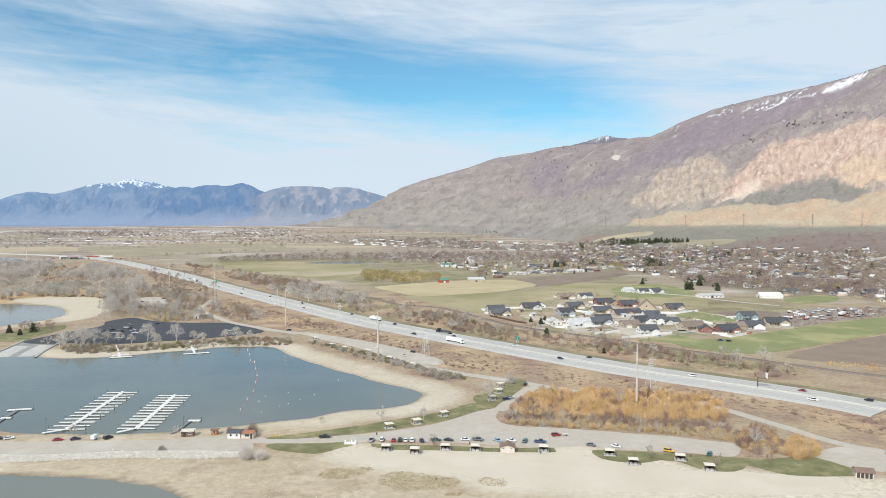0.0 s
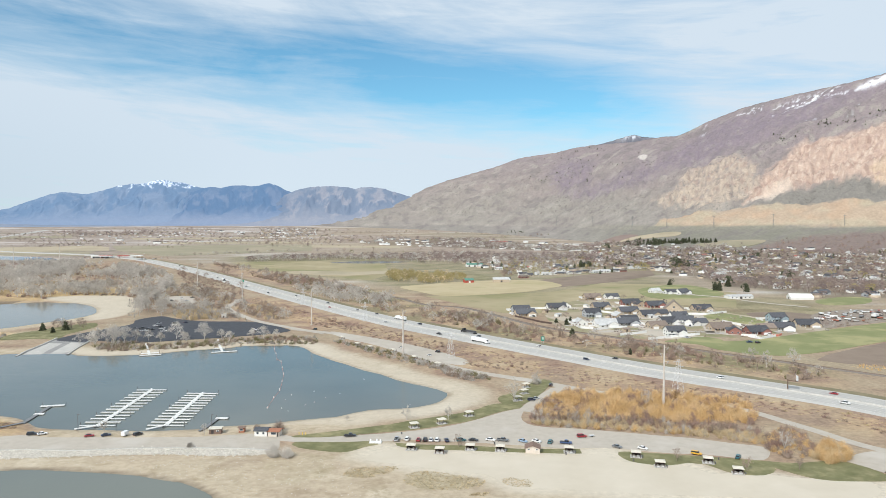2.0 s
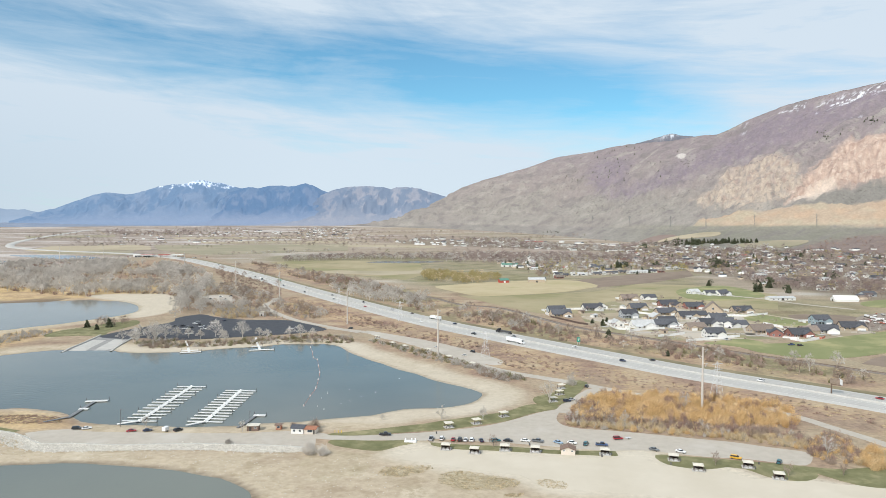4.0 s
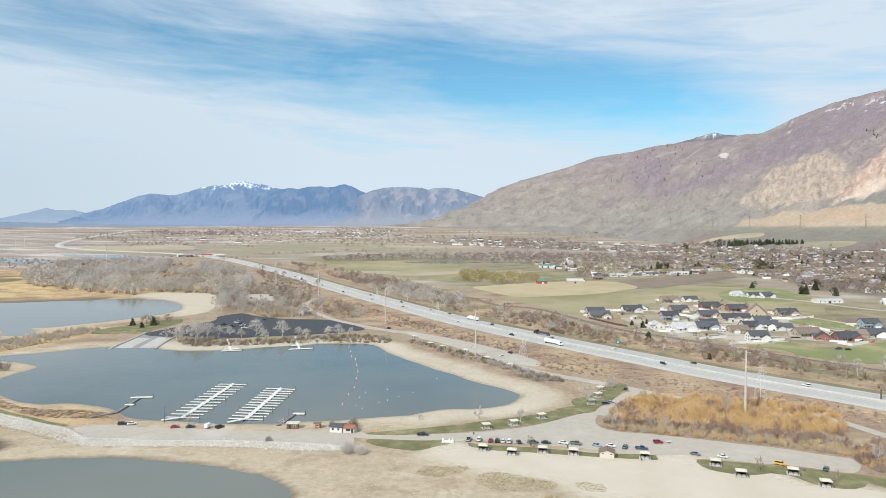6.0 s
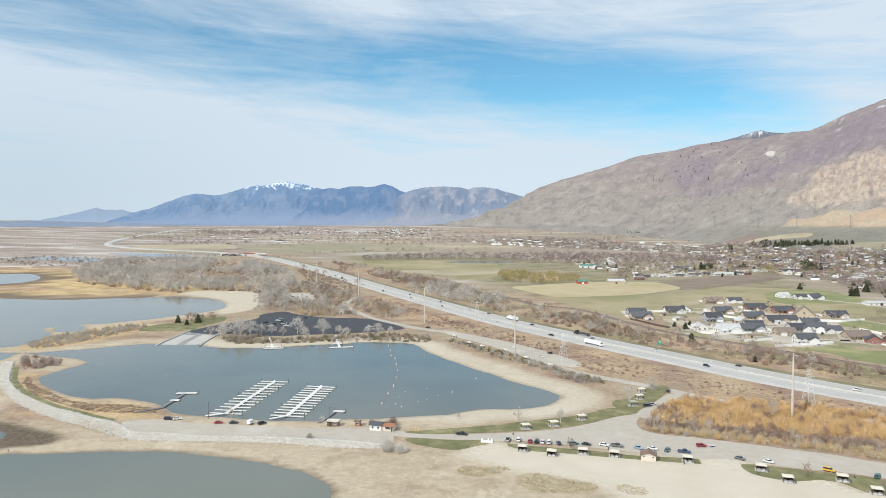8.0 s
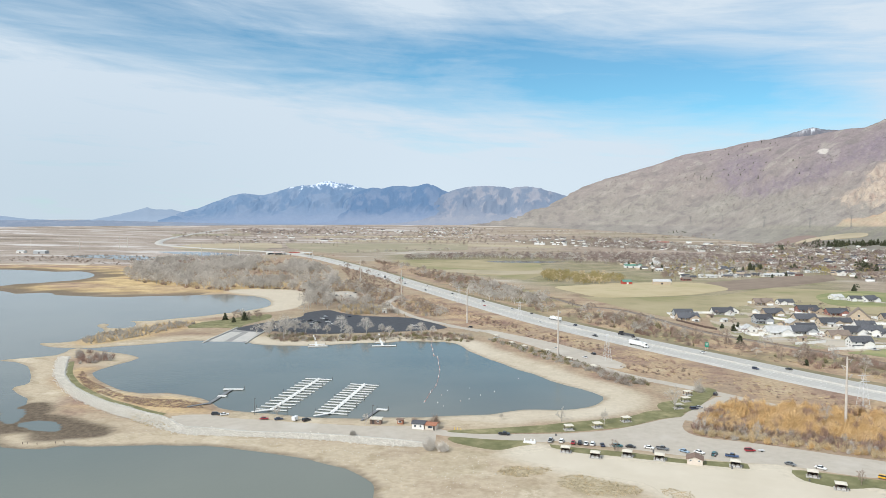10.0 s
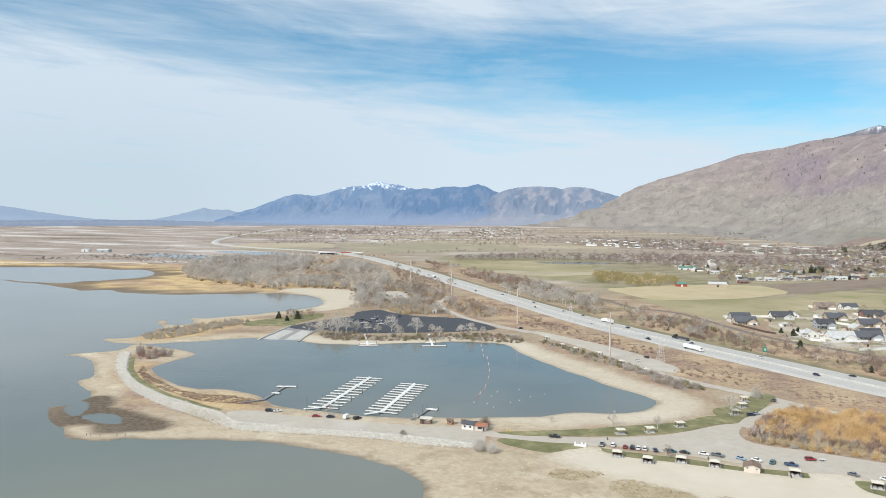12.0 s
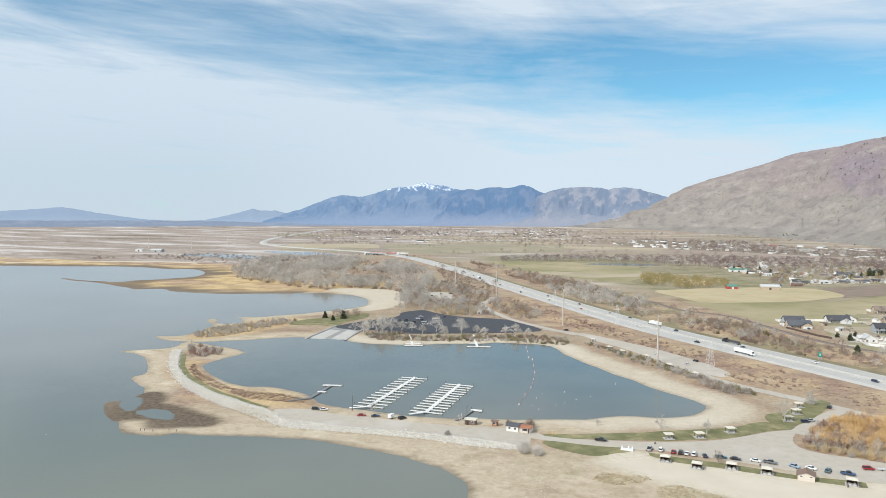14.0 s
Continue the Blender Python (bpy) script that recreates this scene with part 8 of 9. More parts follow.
def lattice_tower(x, y):
    m = on_land(x, y, 25)
    if "tower" in POLES:
        return copy_thing(POLES["tower"], m)
    t = thing("lattice_tower", m, "grey galvanised lattice power tower", "pylon", "lattice towers")
    wide = lambda z: 2.6 - 2.1 * z / 20
    for sx in (-1, 1):
        for sy in (-1, 1):
            part("leg", rod(bmesh.new(), (sx * wide(0), sy * wide(0), -0.3), (sx * wide(20), sy * wide(20), 20), 0.10, 0.06, 5), M["galvanised"], t)
    for i in range(7):
        a, b = i * 20 / 7, (i + 1) * 20 / 7
        for k in range(4):
            c, s = ((-1, -1), (1, -1), (1, 1), (-1, 1))[k], ((1, -1), (1, 1), (-1, 1), (-1, -1))[k]
            part("brace", rod(bmesh.new(), (c[0] * wide(a), c[1] * wide(a), a), (s[0] * wide(b), s[1] * wide(b), b), 0.04, 0.04, 4), M["galvanised"], t)
            part("brace", rod(bmesh.new(), (s[0] * wide(a), s[1] * wide(a), a), (c[0] * wide(b), c[1] * wide(b), b), 0.04, 0.04, 4), M["galvanised"], t)
    for z in (15, 18.5):
        part("cross_arm", boxed(-4, 4, -0.12, 0.12, z, z + 0.25), M["galvanised"], t)
    POLES["tower"] = t
    return t


for x, y in ((-21.8, 546), (118, 441), (-109.5, 735), (-200, 868)):
    lattice_tower(x, y)

def far_pylon(x, y):
    m = pose(x, y, height(x, y) - 1.0, 0, 0, 25)
    if "far" in POLES:
        return copy_thing(POLES["far"], m)
    t = thing("transmission_pylon", m, "slim dark transmission pylon at the mountain's foot", "pylon", "transmission pylons")
    for s in (-1, 1):
        part("mast", rod(bmesh.new(), (s * 2.2, 0, -2), (s * 0.5, 0, 44), 0.5, 0.3, 5), M["dark_metal"], t)
    for z in (32, 37, 42):
        part("cross_arm", boxed(-6.5, 6.5, -0.35, 0.35, z, z + 0.7), M["dark_metal"], t)
    POLES["far"] = t
    return t


for x, y in [(343, 3461), (455, 3276), (575, 3050), (690, 2847), (783, 2705), (910, 2575), (1076, 2476), (1260, 2370), (1381, 2296)]:
    far_pylon(x, y)

M["sign_green"] = plain("highway_sign_green", (0.02, 0.30, 0.20), 0.5)


def road_sign(x, y, turn, w, h, foot, label):
    t = thing("highway_sign", on_land(x, y, turn), label, "road sign")
    for s in (-1, 1):
        part("post", boxed(s * w * 0.3 - 0.12, s * w * 0.3 + 0.12, 0.05, 0.25, -0.3, foot + h), M["galvanised"], t)
    p = part("panel", boxed(-w / 2, w / 2, -0.06, 0.04, foot, foot + h, bevel=0.02), M["sign_green"], t)
    for i, k in enumerate((0.72, 0.5, 0.42)):
        z = foot + h * (0.75 - 0.26 * i)
        part("lettering_bar", boxed(-w * k / 2, w * k / 2, -0.075, -0.062, z, z + h * 0.09), M["line_paint"], p)


road_sign(56, 606, 12, 2.8, 3.8, 2.4, "green highway sign with white lettering bars")
road_sign(-345, 1118, 20, 4.2, 3.6, 4.5, "green highway sign on tall posts")
M["brown_board"] = surface("weathered_plywood", [(0.20, 0.155, 0.12), (0.30, 0.24, 0.19)], 0.8, 4, 0.9)
t = thing("billboard", on_land(188, 442, -38), "two-sided billboard with a white panel on a steel post", "billboard")
part("post", rod(bmesh.new(), (-2.2, 0, -0.4), (-2.2, 0, 7.2), 0.38, 0.38, 10), M["steel"], t)
part("cross_beam", boxed(-2.6, 3.6, -0.22, 0.22, 6.4, 6.8), M["steel"], t)
for label, turn, material, shift in (("weathered brown back of a panel", 16, "brown_board", -0.5), ("bright white panel", -58, "white_paint", 2.6)):
    bm = boxed(-2.6, 2.6, -0.14, 0.14, 6.9, 10.2, bevel=0.03)
    bmesh.ops.transform(bm, matrix=pose(shift, 0.6, 0, 0, 0, turn), verts=bm.verts)
    p = part("panel", bm, M[material], t, label)
    for q in (-1.8, 0, 1.8):
        bm = boxed(q - 0.09, q + 0.09, 0.16, 0.34, 6.3, 10.4)
        bmesh.ops.transform(bm, matrix=pose(shift, 0.6, 0, 0, 0, turn), verts=bm.verts)
        part("strut", bm, M["steel"], p)

# ---- houses ----
WALLS = {"white": M["stucco_white"], "tan": surface("tan_siding", [(0.44, 0.36, 0.27), (0.54, 0.45, 0.35)], 0.7, 4, 0.9, spread=0.1), "grey": surface("grey_siding", [(0.36, 0.38, 0.40), (0.46, 0.48, 0.50)], 0.7, 4, 0.9, spread=0.1),
         "brick": surface("red_brick", [(0.26, 0.12, 0.10), (0.36, 0.18, 0.15)], 1.2, 4, 0.9, spread=0.1), "blue": surface("blue_grey_siding", [(0.27, 0.34, 0.38), (0.35, 0.43, 0.47)], 0.7, 4, 0.9)}
ROOFS = {"charcoal": M["shingle_grey"], "brown": surface("weathered_brown_shingles", [(0.19, 0.15, 0.125), (0.27, 0.22, 0.185)], 0.8, 5, 0.9, spread=0.15), "pale": surface("pale_metal_roof", [(0.42, 0.42, 0.415), (0.56, 0.56, 0.55)], 0.5, 4, 0.5, spread=0.12),
         "red": surface("red_metal_roof", [(0.34, 0.10, 0.075), (0.42, 0.15, 0.115)], 0.6, 4, 0.6), "green": surface("green_metal_roof", [(0.09, 0.22, 0.17), (0.13, 0.29, 0.23)], 0.6, 4, 0.6)}
WORD = {"white": "white stucco", "tan": "tan sided", "grey": "grey sided", "brick": "red brick", "blue": "blue-grey sided"}
STOCK = {}


def house(x, y, a, wall, roof, style, stretch=1.0, group="houses of the new subdivision", far=False):
    key = (wall, roof, style, group)
    m = on_land(x, y, a, 0.05) @ Matrix.Diagonal((stretch, 1, 1, 1))
    if key in STOCK:
        return copy_thing(STOCK[key], m @ Matrix.Diagonal((1 / STOCK[key].scale.x, 1, 1, 1)))
    opens = WIN("front", -6.5, -3.0) + WIN("back", -5, 0, 5) + WIN("left", -2.5, 2.5) + WIN("right", -2.5, 2.5) + [("front", 0.2, 0.05, 1.1, 2.1, "door")]
    if far:
        opens = [("front", -4.6, 1.0, 2.2, 1.3, "glazed"), ("front", 3.4, 1.0, 2.6, 1.3, "glazed"), ("front", 0.2, 0.05, 1.3, 2.1, "door"), ("left", 0, 1.0, 2.4, 1.3, "glazed")]
    rw = {"charcoal": "dark charcoal", "brown": "weathered brown", "pale": "pale metal", "red": "red metal", "green": "green metal"}[roof]
    label = "%s house with a %s gabled roof%s" % (WORD[wall], rw, {"wing": " and garage wing", "tall": ", two storeys high", "plain": " and front gable"}[style])
    if far:
        size = {"wing": (19, 11, 3.2, 0.6), "tall": (14, 11, 5.8, 0.6), "plain": (15, 9.5, 3.0, 0.5)}[style]
        t = gable_house("house", m, label.replace(" and garage wing", "").replace(" and front gable", ""), "house", *size, WALLS[wall], ROOFS[roof], opens, group)
    elif style == "wing":
        t = gable_house("house", m, label, "house", 17.5, 13.0, 3.0, 0.66, WALLS[wall], ROOFS[roof], opens, group, wing=(4.4, 8.4, 3.4, 3.0), porch=True, chimney=wall in ("brick", "tan"))
    elif style == "tall":
        t = gable_house("house", m, label, "house", 14.5, 12, 5.2, 0.62, WALLS[wall], ROOFS[roof], opens + UP("front", -4.5, 0, 4.5) + UP("left", -2, 2) + UP("right", -2, 2), group, wing=(3.6, 7.0, 2.8, 4.2), porch=True)
    else:
        t = gable_house("house", m, label, "house", 14.5, 11.5, 3.0, 0.62, WALLS[wall], ROOFS[roof], opens, group, wing=(-3.4, 6.2, 1.6, 3.0))
    STOCK[key] = t
    return t


YARDS = [(95, 660), (150, 630), (210, 636), (300, 650), (345, 700), (310, 755), (270, 830), (200, 935), (150, 930), (90, 830), (80, 720)]


def yard_material():
    """Plots of bare soil, gravel, dry and green lawn side by side."""
    m = surface("yard_plots", [(0.34, 0.275, 0.20), (0.46, 0.39, 0.30)], 0.05, 5, 0.95)
    nt = m.node_tree
    b = nt.nodes["Principled BSDF"]
    soil = b.inputs["Base Color"].links[0].from_socket
    where = nt.nodes.new("ShaderNodeNewGeometry").outputs["Position"]
    turn = node(nt, "ShaderNodeMapping")
    turn.inputs["Rotation"].default_value = (0, 0, radians(-17))
    link(nt, where, turn.inputs[0])
    cell = node(nt, "ShaderNodeTexVoronoi", Scale=0.045)
    cell.distance = "CHEBYCHEV"
    link(nt, turn.outputs[0], cell.inputs["Vector"])
    pick = nt.nodes.new("ShaderNodeSeparateColor")
    link(nt, cell.outputs["Color"], pick.inputs[0])
    plots = ramp_node(nt, pick.outputs[0], [(0.0, (0.46, 0.40, 0.32)), (0.2, (0.24, 0.225, 0.115)), (0.38, (0.36, 0.30, 0.21)), (0.55, (0.52, 0.47, 0.40)), (0.7, (0.29, 0.235, 0.16)), (0.86, (0.19, 0.195, 0.085))])
    plots.node.color_ramp.interpolation = "CONSTANT"
    link(nt, mix_node(nt, 0.72, soil, plots), b.inputs["Base Color"])
    return m


sheet("yards", YARDS, 0.13, yard_material(), "dry bare yards, lawns and drives among the houses", "yards")
for row in ((264, 1012, 20, 'white', 'pale', 'plain', 1.0), (281, 996, 10, 'white', 'charcoal', 'plain', 1.0), (297, 996, 30, 'white', 'charcoal', 'wing', 1.0), (58.5, 779.0, 12, 'tan', 'charcoal', 'wing', 1.22),
            (99.7, 830.9, 10, 'white', 'charcoal', 'wing', 1.22), (161.0, 932.9, 8, 'tan', 'brown', 'wing', 1.22), (187.1, 939.9, 15, 'white', 'charcoal', 'plain', 1.22), (152.0, 836.9, 12, 'tan', 'charcoal', 'wing', 1.12),
            (129.0, 770.9, 12, 'grey', 'charcoal', 'tall', 1.15), (195.2, 873.9, 10, 'brick', 'charcoal', 'wing', 1.22), (174.2, 797.9, 12, 'tan', 'charcoal', 'wing', 1.22), (219.4, 852.8, 10, 'brick', 'charcoal', 'wing', 1.22),
            (190.3, 771.8, 12, 'tan', 'charcoal', 'wing', 1.17), (152.2, 711.9, 8, 'grey', 'charcoal', 'wing', 1.22), (195.4, 718.8, 12, 'white', 'charcoal', 'wing', 1.04), (210.5, 715.8, -20, 'white', 'charcoal', 'tall', 1.12),
            (221.6, 711.7, 15, 'white', 'charcoal', 'plain', 1.22), (176.4, 693.8, 12, 'tan', 'brown', 'plain', 1.19), (179.5, 647.8, 8, 'white', 'charcoal', 'tall', 1.15), (105.9, 710.9, 12, 'white', 'pale', 'plain', 0.79),
            (129.0, 703.9, 8, 'white', 'pale', 'wing', 1.22), (262.6, 819.7, 8, 'tan', 'charcoal', 'wing', 1.22), (232.8, 681.7, 10, 'tan', 'brown', 'wing', 1.22), (238.5, 661, -15, 'brick', 'charcoal', 'plain', 0.85),
            (258, 661, 10, 'brick', 'charcoal', 'wing', 1.1), (274.0, 678.6, 10, 'tan', 'brown', 'plain', 1.14), (291, 683, -12, 'white', 'charcoal', 'wing', 1.22), (311, 738, 10, 'blue', 'charcoal', 'tall', 1.15),
            (325, 704, -4, 'tan', 'charcoal', 'wing', 1.22), (216.5, 755.8, 10, 'white', 'charcoal', 'wing', 1.03), (203, 779, 10, 'tan', 'charcoal', 'plain', 1.22), (57, 809, 12, 'grey', 'charcoal', 'wing', 1.1),
            (112, 843, 10, 'white', 'charcoal', 'plain', 0.8), (158, 729, 10, 'white', 'charcoal', 'wing', 1.0), (203, 861, 16, 'tan', 'charcoal', 'plain', 0.9), (155, 760, 15, 'tan', 'pale', 'plain', 0.8)):
    house(*row[:2], row[2] + (-90 if row[5] == "plain" and row[6] < 1.0 else 0), *row[3:])
gable_house("chapel", on_land(229, 812, -15, 0.05), "tan house with a steep broad brown roof", "house", 21, 20, 3.2, 0.9, WALLS["tan"], ROOFS["brown"], WIN("front", -4, 4) + [("front", 0, 0.05, 1.6, 2.3, "door"), ("front", 0, 5.0, 1.6, 2.0, "window")], ridge="y")
gable_house("long_barn", on_land(354, 944, 8, 0.05), "long low white barn with a pale metal roof", "barn", 34, 13, 3.0, 0.28, WALLS["white"], ROOFS["pale"], WIN("front", -12, -6, 6, 12) + [("front", 0, 0.05, 3.4, 3.2, "door")])
gable_house("white_barn", on_land(430, 936, -5, 0.05), "big white metal barn", "barn", 28, 17, 2.6, 0.5, WALLS["white"], M["stucco_white"], [("left", 0, 0.05, 3, 2.4, "door")])
gable_house("red_barn", on_land(7, 1162, 20, 0.05), "red barn with a green metal roof in the stubble field", "barn", 15, 10, 4.0, 0.5, surface("barn_red", [(0.38, 0.07, 0.05), (0.48, 0.11, 0.08)], 0.5, 4, 0.85), ROOFS["green"], [("front", 0, 0.05, 3, 3, "white"), ("right", 0, 0.05, 2.6, 2.8, "white")])
gable_house("pale_barn", on_land(60, 1172, 5, 0.05), "weathered pale barn beside the red barn", "barn", 26, 12, 4.5, 0.5, WALLS["tan"], ROOFS["pale"], [("front", 0, 0.05, 3, 3, "door")])
gable_house("green_barn", on_land(28, 1525, 10, 0.05), "long shed with a green metal roof", "barn", 34, 14, 4.5, 0.35, WALLS["white"], ROOFS["green"], [("front", c, 0.05, 3, 3, "door") for c in (-12, 0, 12)])
gable_house("red_hall", on_land(150, 2560, 10, 0.05), "big hall with a red metal roof below the mountain", "hall", 60, 24, 6, 0.35, WALLS["white"], ROOFS["red"], WIN("front", -22, -12, 12, 22) + [("front", 0, 0.05, 4, 4, "door")])

for i, (x, y) in enumerate([(124, 694), (84, 802), (137, 850), (142, 672), (93, 771), (144, 759), (190, 763)]):
    gable_house("garden_shed", on_land(x, y, 12 + 30 * (i % 3), 0.05), "small %s garden shed in a yard" % ("white", "tan")[i % 2], "shed", 6.5, 4.5, 2.5, 0.4, WALLS[("white", "tan")[i % 2]], ROOFS[("pale", "brown")[i % 2]], [("front", 0, 0.05, 1.8, 2.0, "door")], "garden sheds")
thicket("garden_shrubs", YARDS, 330, [(SHRUBS, B["brown"]), (SHRUBS, B["grey"]), (LOW, B["olive"]), (LOW, B["straw"]), (FAR[:1], B["town"])], (0.5, 1.1), "small bare and evergreen garden shrubs in the yards", 91)
thicket("yard_brush", [(330, 708), (384, 742), (452, 776), (512, 823), (478, 770), (420, 733), (378, 710), (337, 686)], 130, [(SHRUBS, B["brown"]), (SHRUBS, B["grey"]), (FAR[:1], B["town"]), (LOW, B["straw"])], (0.6, 1.2), "grey-brown brush round the storage yard", 92)
thicket("reeds", [(266, 517), (282, 523), (299, 517), (309, 508), (297, 489), (280, 499), (265, 507)], 150, [(LOW, B["orange"]), (SLIM, B["orange"]), (TUFT, B["straw"])], (0.5, 0.9), "rust-orange reeds beside the railway", 93)
for i, (x, y) in enumerate([(93, 712), (85, 727), (86, 637), (100, 732)]):
    tree(x, y, (7, 5, 9, 6)[i], ("conifer", "dark", 0.5, 8, 2.6, 0.5), "dark rounded evergreen beside the railway", 300 + i)
rng = np.random.default_rng(77)
COMBOS = [("white", "charcoal", "plain"), ("white", "pale", "plain"), ("tan", "pale", "plain"), ("grey", "pale", "plain"), ("brick", "brown", "plain"), ("white", "brown", "wing"), ("white", "charcoal", "tall"), ("tan", "brown", "plain"), ("grey", "charcoal", "wing"), ("white", "pale", "plain"), ("white", "red", "plain"), ("tan", "charcoal", "plain")]
HOMES_MID = [(12, 1653), (226, 1880), (412, 1782), (311, 1366), (200, 1351), (79, 1395)]
for outline, count, grp in ((TOWN, 200, "houses of the old town"), (TOWN_WEST, 22, "farm houses"), (HOMES_MID, 34, "farm houses")):
    for x, y in spots_in(outline, count, rng):
        w, r, s = COMBOS[rng.integers(len(COMBOS))]
        house(x, y, float(rng.choice([10, 20, 100, -70]) + rng.normal(0, 5)), w, r, s, 1.0, grp, True)


for i, (x, y, a, stretch) in enumerate([(120, 1708, 8, 2.0), (159, 1731, 5, 2.0), (119, 1446, 20, 1.51), (146, 1312, 4, 2.0), (180, 1327, 6, 2.0), (205, 1342, 8, 1.98), (235, 1371, 30, 1.45), (270, 1374, 10, 1.46), (292, 1389, 4, 1.33), (248, 1359, 40, 1.15), (172, 1465, 15, 1.07), (201, 1468, 5, 1.08), (85, 1666, 20, 1.21), (74, 1442, 10, 1.05), (65, 1203, 6, 1.63), (230, 1867, 30, 0.98), (387, 1425, 10, 1.08), (414, 1471, 4, 1.27), (297, 1556, 30, 1.15), (467, 1315, 12, 1.31), (454, 1752, 4, 2.0), (590, 1515, 8, 1.69), (539, 1233, 10, 1.26)]):
    house(x, y, a, "white", ("pale", "pale", "charcoal")[i % 3], "plain", stretch, "farm houses", True)


def far_houses(name, outline, count, label, seed, big=0.1):
    """Gabled buildings too small and far to be told apart, as one object."""
    rng = np.random.default_rng(seed)
    mats = [WALLS["white"], WALLS["white"] if big > 0.15 else WALLS["tan"], ROOFS["pale"], ROOFS["charcoal"], ROOFS["brown"]]
    tris = [(0, 1, 5), (0, 5, 4), (1, 2, 6), (1, 6, 5), (2, 3, 7), (2, 7, 6), (3, 0, 4), (3, 4, 7), (4, 7, 8), (5, 9, 6), (4, 5, 9), (4, 9, 8), (7, 8, 9), (7, 9, 6)]
    v, f, k, n = [], [], [], 0
    for x, y in spots_in(outline, count, rng):
        w, d, h = rng.uniform(4, 7.5), rng.uniform(3.2, 5), rng.uniform(3, 4.5)
        if rng.uniform() < big:
            w, d, h = w * 1.8, d * 1.5, h * 1.2
        a = radians(float(rng.choice([8, 98])) + rng.normal(0, 6))
        z = height(x, y) - 0.4
        for px, py, pz in ((-w, -d, 0), (w, -d, 0), (w, d, 0), (-w, d, 0), (-w, -d, h), (w, -d, h), (w, d, h), (-w, d, h), (-w, 0, h + d * 0.5), (w, 0, h + d * 0.5)):
            v.append((x + px * math.cos(a) - py * math.sin(a), y + px * math.sin(a) + py * math.cos(a), z + pz))
        f += [tuple(i + n for i in t) for t in tris]
        k += [int(rng.integers(2))] * 10 + [int(rng.choice([2, 3, 3, 4]))] * 4
        n += 10
    me = mesh_of(name, v, f, mats)
    me.polygons.foreach_set("material_index", np.array(k, np.int32))
    return tagged(new(name, me), label, "houses", kind="stuff")


far_houses("far_town", TOWN_FAR, 200, "pale far houses and sheds below the mountain", 41, 0.18)
far_houses("far_town", TOWN, 170, "smaller roofs between the trees of the town", 42, 0.04)
far_houses("far_homes", FAR_HOMES_WEST, 60, "far pale houses on the plain", 44, 0.1)
far_houses("far_homes", FAR_HOMES_EAST, 130, "far pale houses at the mountain's foot", 45, 0.1)
far_houses("far_homes", HOMES_MID, 40, "pale sheds and houses behind the hay field", 46, 0.15)
far_houses("far_farms", PLAIN_TREES, 70, "far farm buildings on the plain", 43, 0.06)


def fence(line, label, tall=1.85, material="white_paint", panel=4.8):
    """A run of solid panels between posts."""
    t = thing("fence", pose(0, 0, 0), label, "fence", "yard fences")
    pm = qm = None
    for (ax, ay), (bx, by) in zip(line, line[1:]):
        d = math.hypot(bx - ax, by - ay)
        n = max(1, round(d / panel))
        a = math.degrees(math.atan2(by - ay, bx - ax))
        for i in range(n):
            x, y = ax + (bx - ax) * i / n, ay + (by - ay) * i / n
            m = on_land(x, y, a)
            if pm is None:
                p = part("panel", boxed(0.09, panel - 0.09, -0.03, 0.03, 0.05, tall), M[material], t)
                q = part("post", boxed(-0.09, 0.09, -0.09, 0.09, -0.2, tall + 0.12), M[material], t)
                pm, qm = p.data, q.data
                p.matrix_basis = q.matrix_basis = m
            else:
                k = m @ Matrix.Diagonal((d / n / panel, 1, 1, 1))
                piece("panel", pm, t, k), piece("post", qm, t, m)


for line in ([(150, 625), (173, 637), (204, 652)],
             [(234, 785), (256, 785), (285, 803)],
             [(254, 733), (263, 706)],
             [(243, 641), (249, 629), (269, 644)],
             [(112, 676), (130, 688), (148, 692)],
             [(131, 647), (145, 654), (159, 664)],
             [(47, 818), (73, 830), (106, 837)],
             [(144, 807), (161, 786)],
             [(96, 735), (102, 689), (114, 683)],
             [(167, 719), (175, 698)],
             [(179, 854), (190, 839)],
             [(165, 885), (152, 878)]):
    fence(line, "solid white vinyl yard fence", 2.3, panel=7.2)
fence([(47, 768), (58, 748), (70, 725), (79, 715)], "weathered brown board fence", 1.9, "brown_wood", 7.2)
fence([(267, 647), (271, 644), (278, 653)], "dark red board fence", 1.9, "buoy_red")
for i, line in enumerate(([(110, 668), (160, 676), (215, 668), (262, 662)], [(95, 740), (150, 735), (215, 748)], [(215, 655), (232, 720), (250, 800)], [(270, 1010), (330, 960), (360, 900), (400, 850)])):
    ribbon("residential_street", line, [(-4, 0.30), (4, 0.30)], M["asphalt"], "asphalt street among the houses", step=8)


def driveways(rows):
    """Pale concrete drives in front of the garages."""
    v, f = [], []
    for i, (x, y, a) in enumerate(rows):
        m = on_land(x, y, a, 0.33 + 0.008 * i)
        n = len(v)
        v += [tuple(m @ Vector(c)) for c in ((2.0, -16.5, 0), (8.8, -16.5, 0), (8.8, -9.3, 0), (2.0, -9.3, 0))]
        f.append((n, n + 1, n + 2, n + 3))
    return tagged(new("driveways", mesh_of("driveways", v, f, [M["concrete"]])), "pale concrete drives before the garages", "driveway", kind="structure")


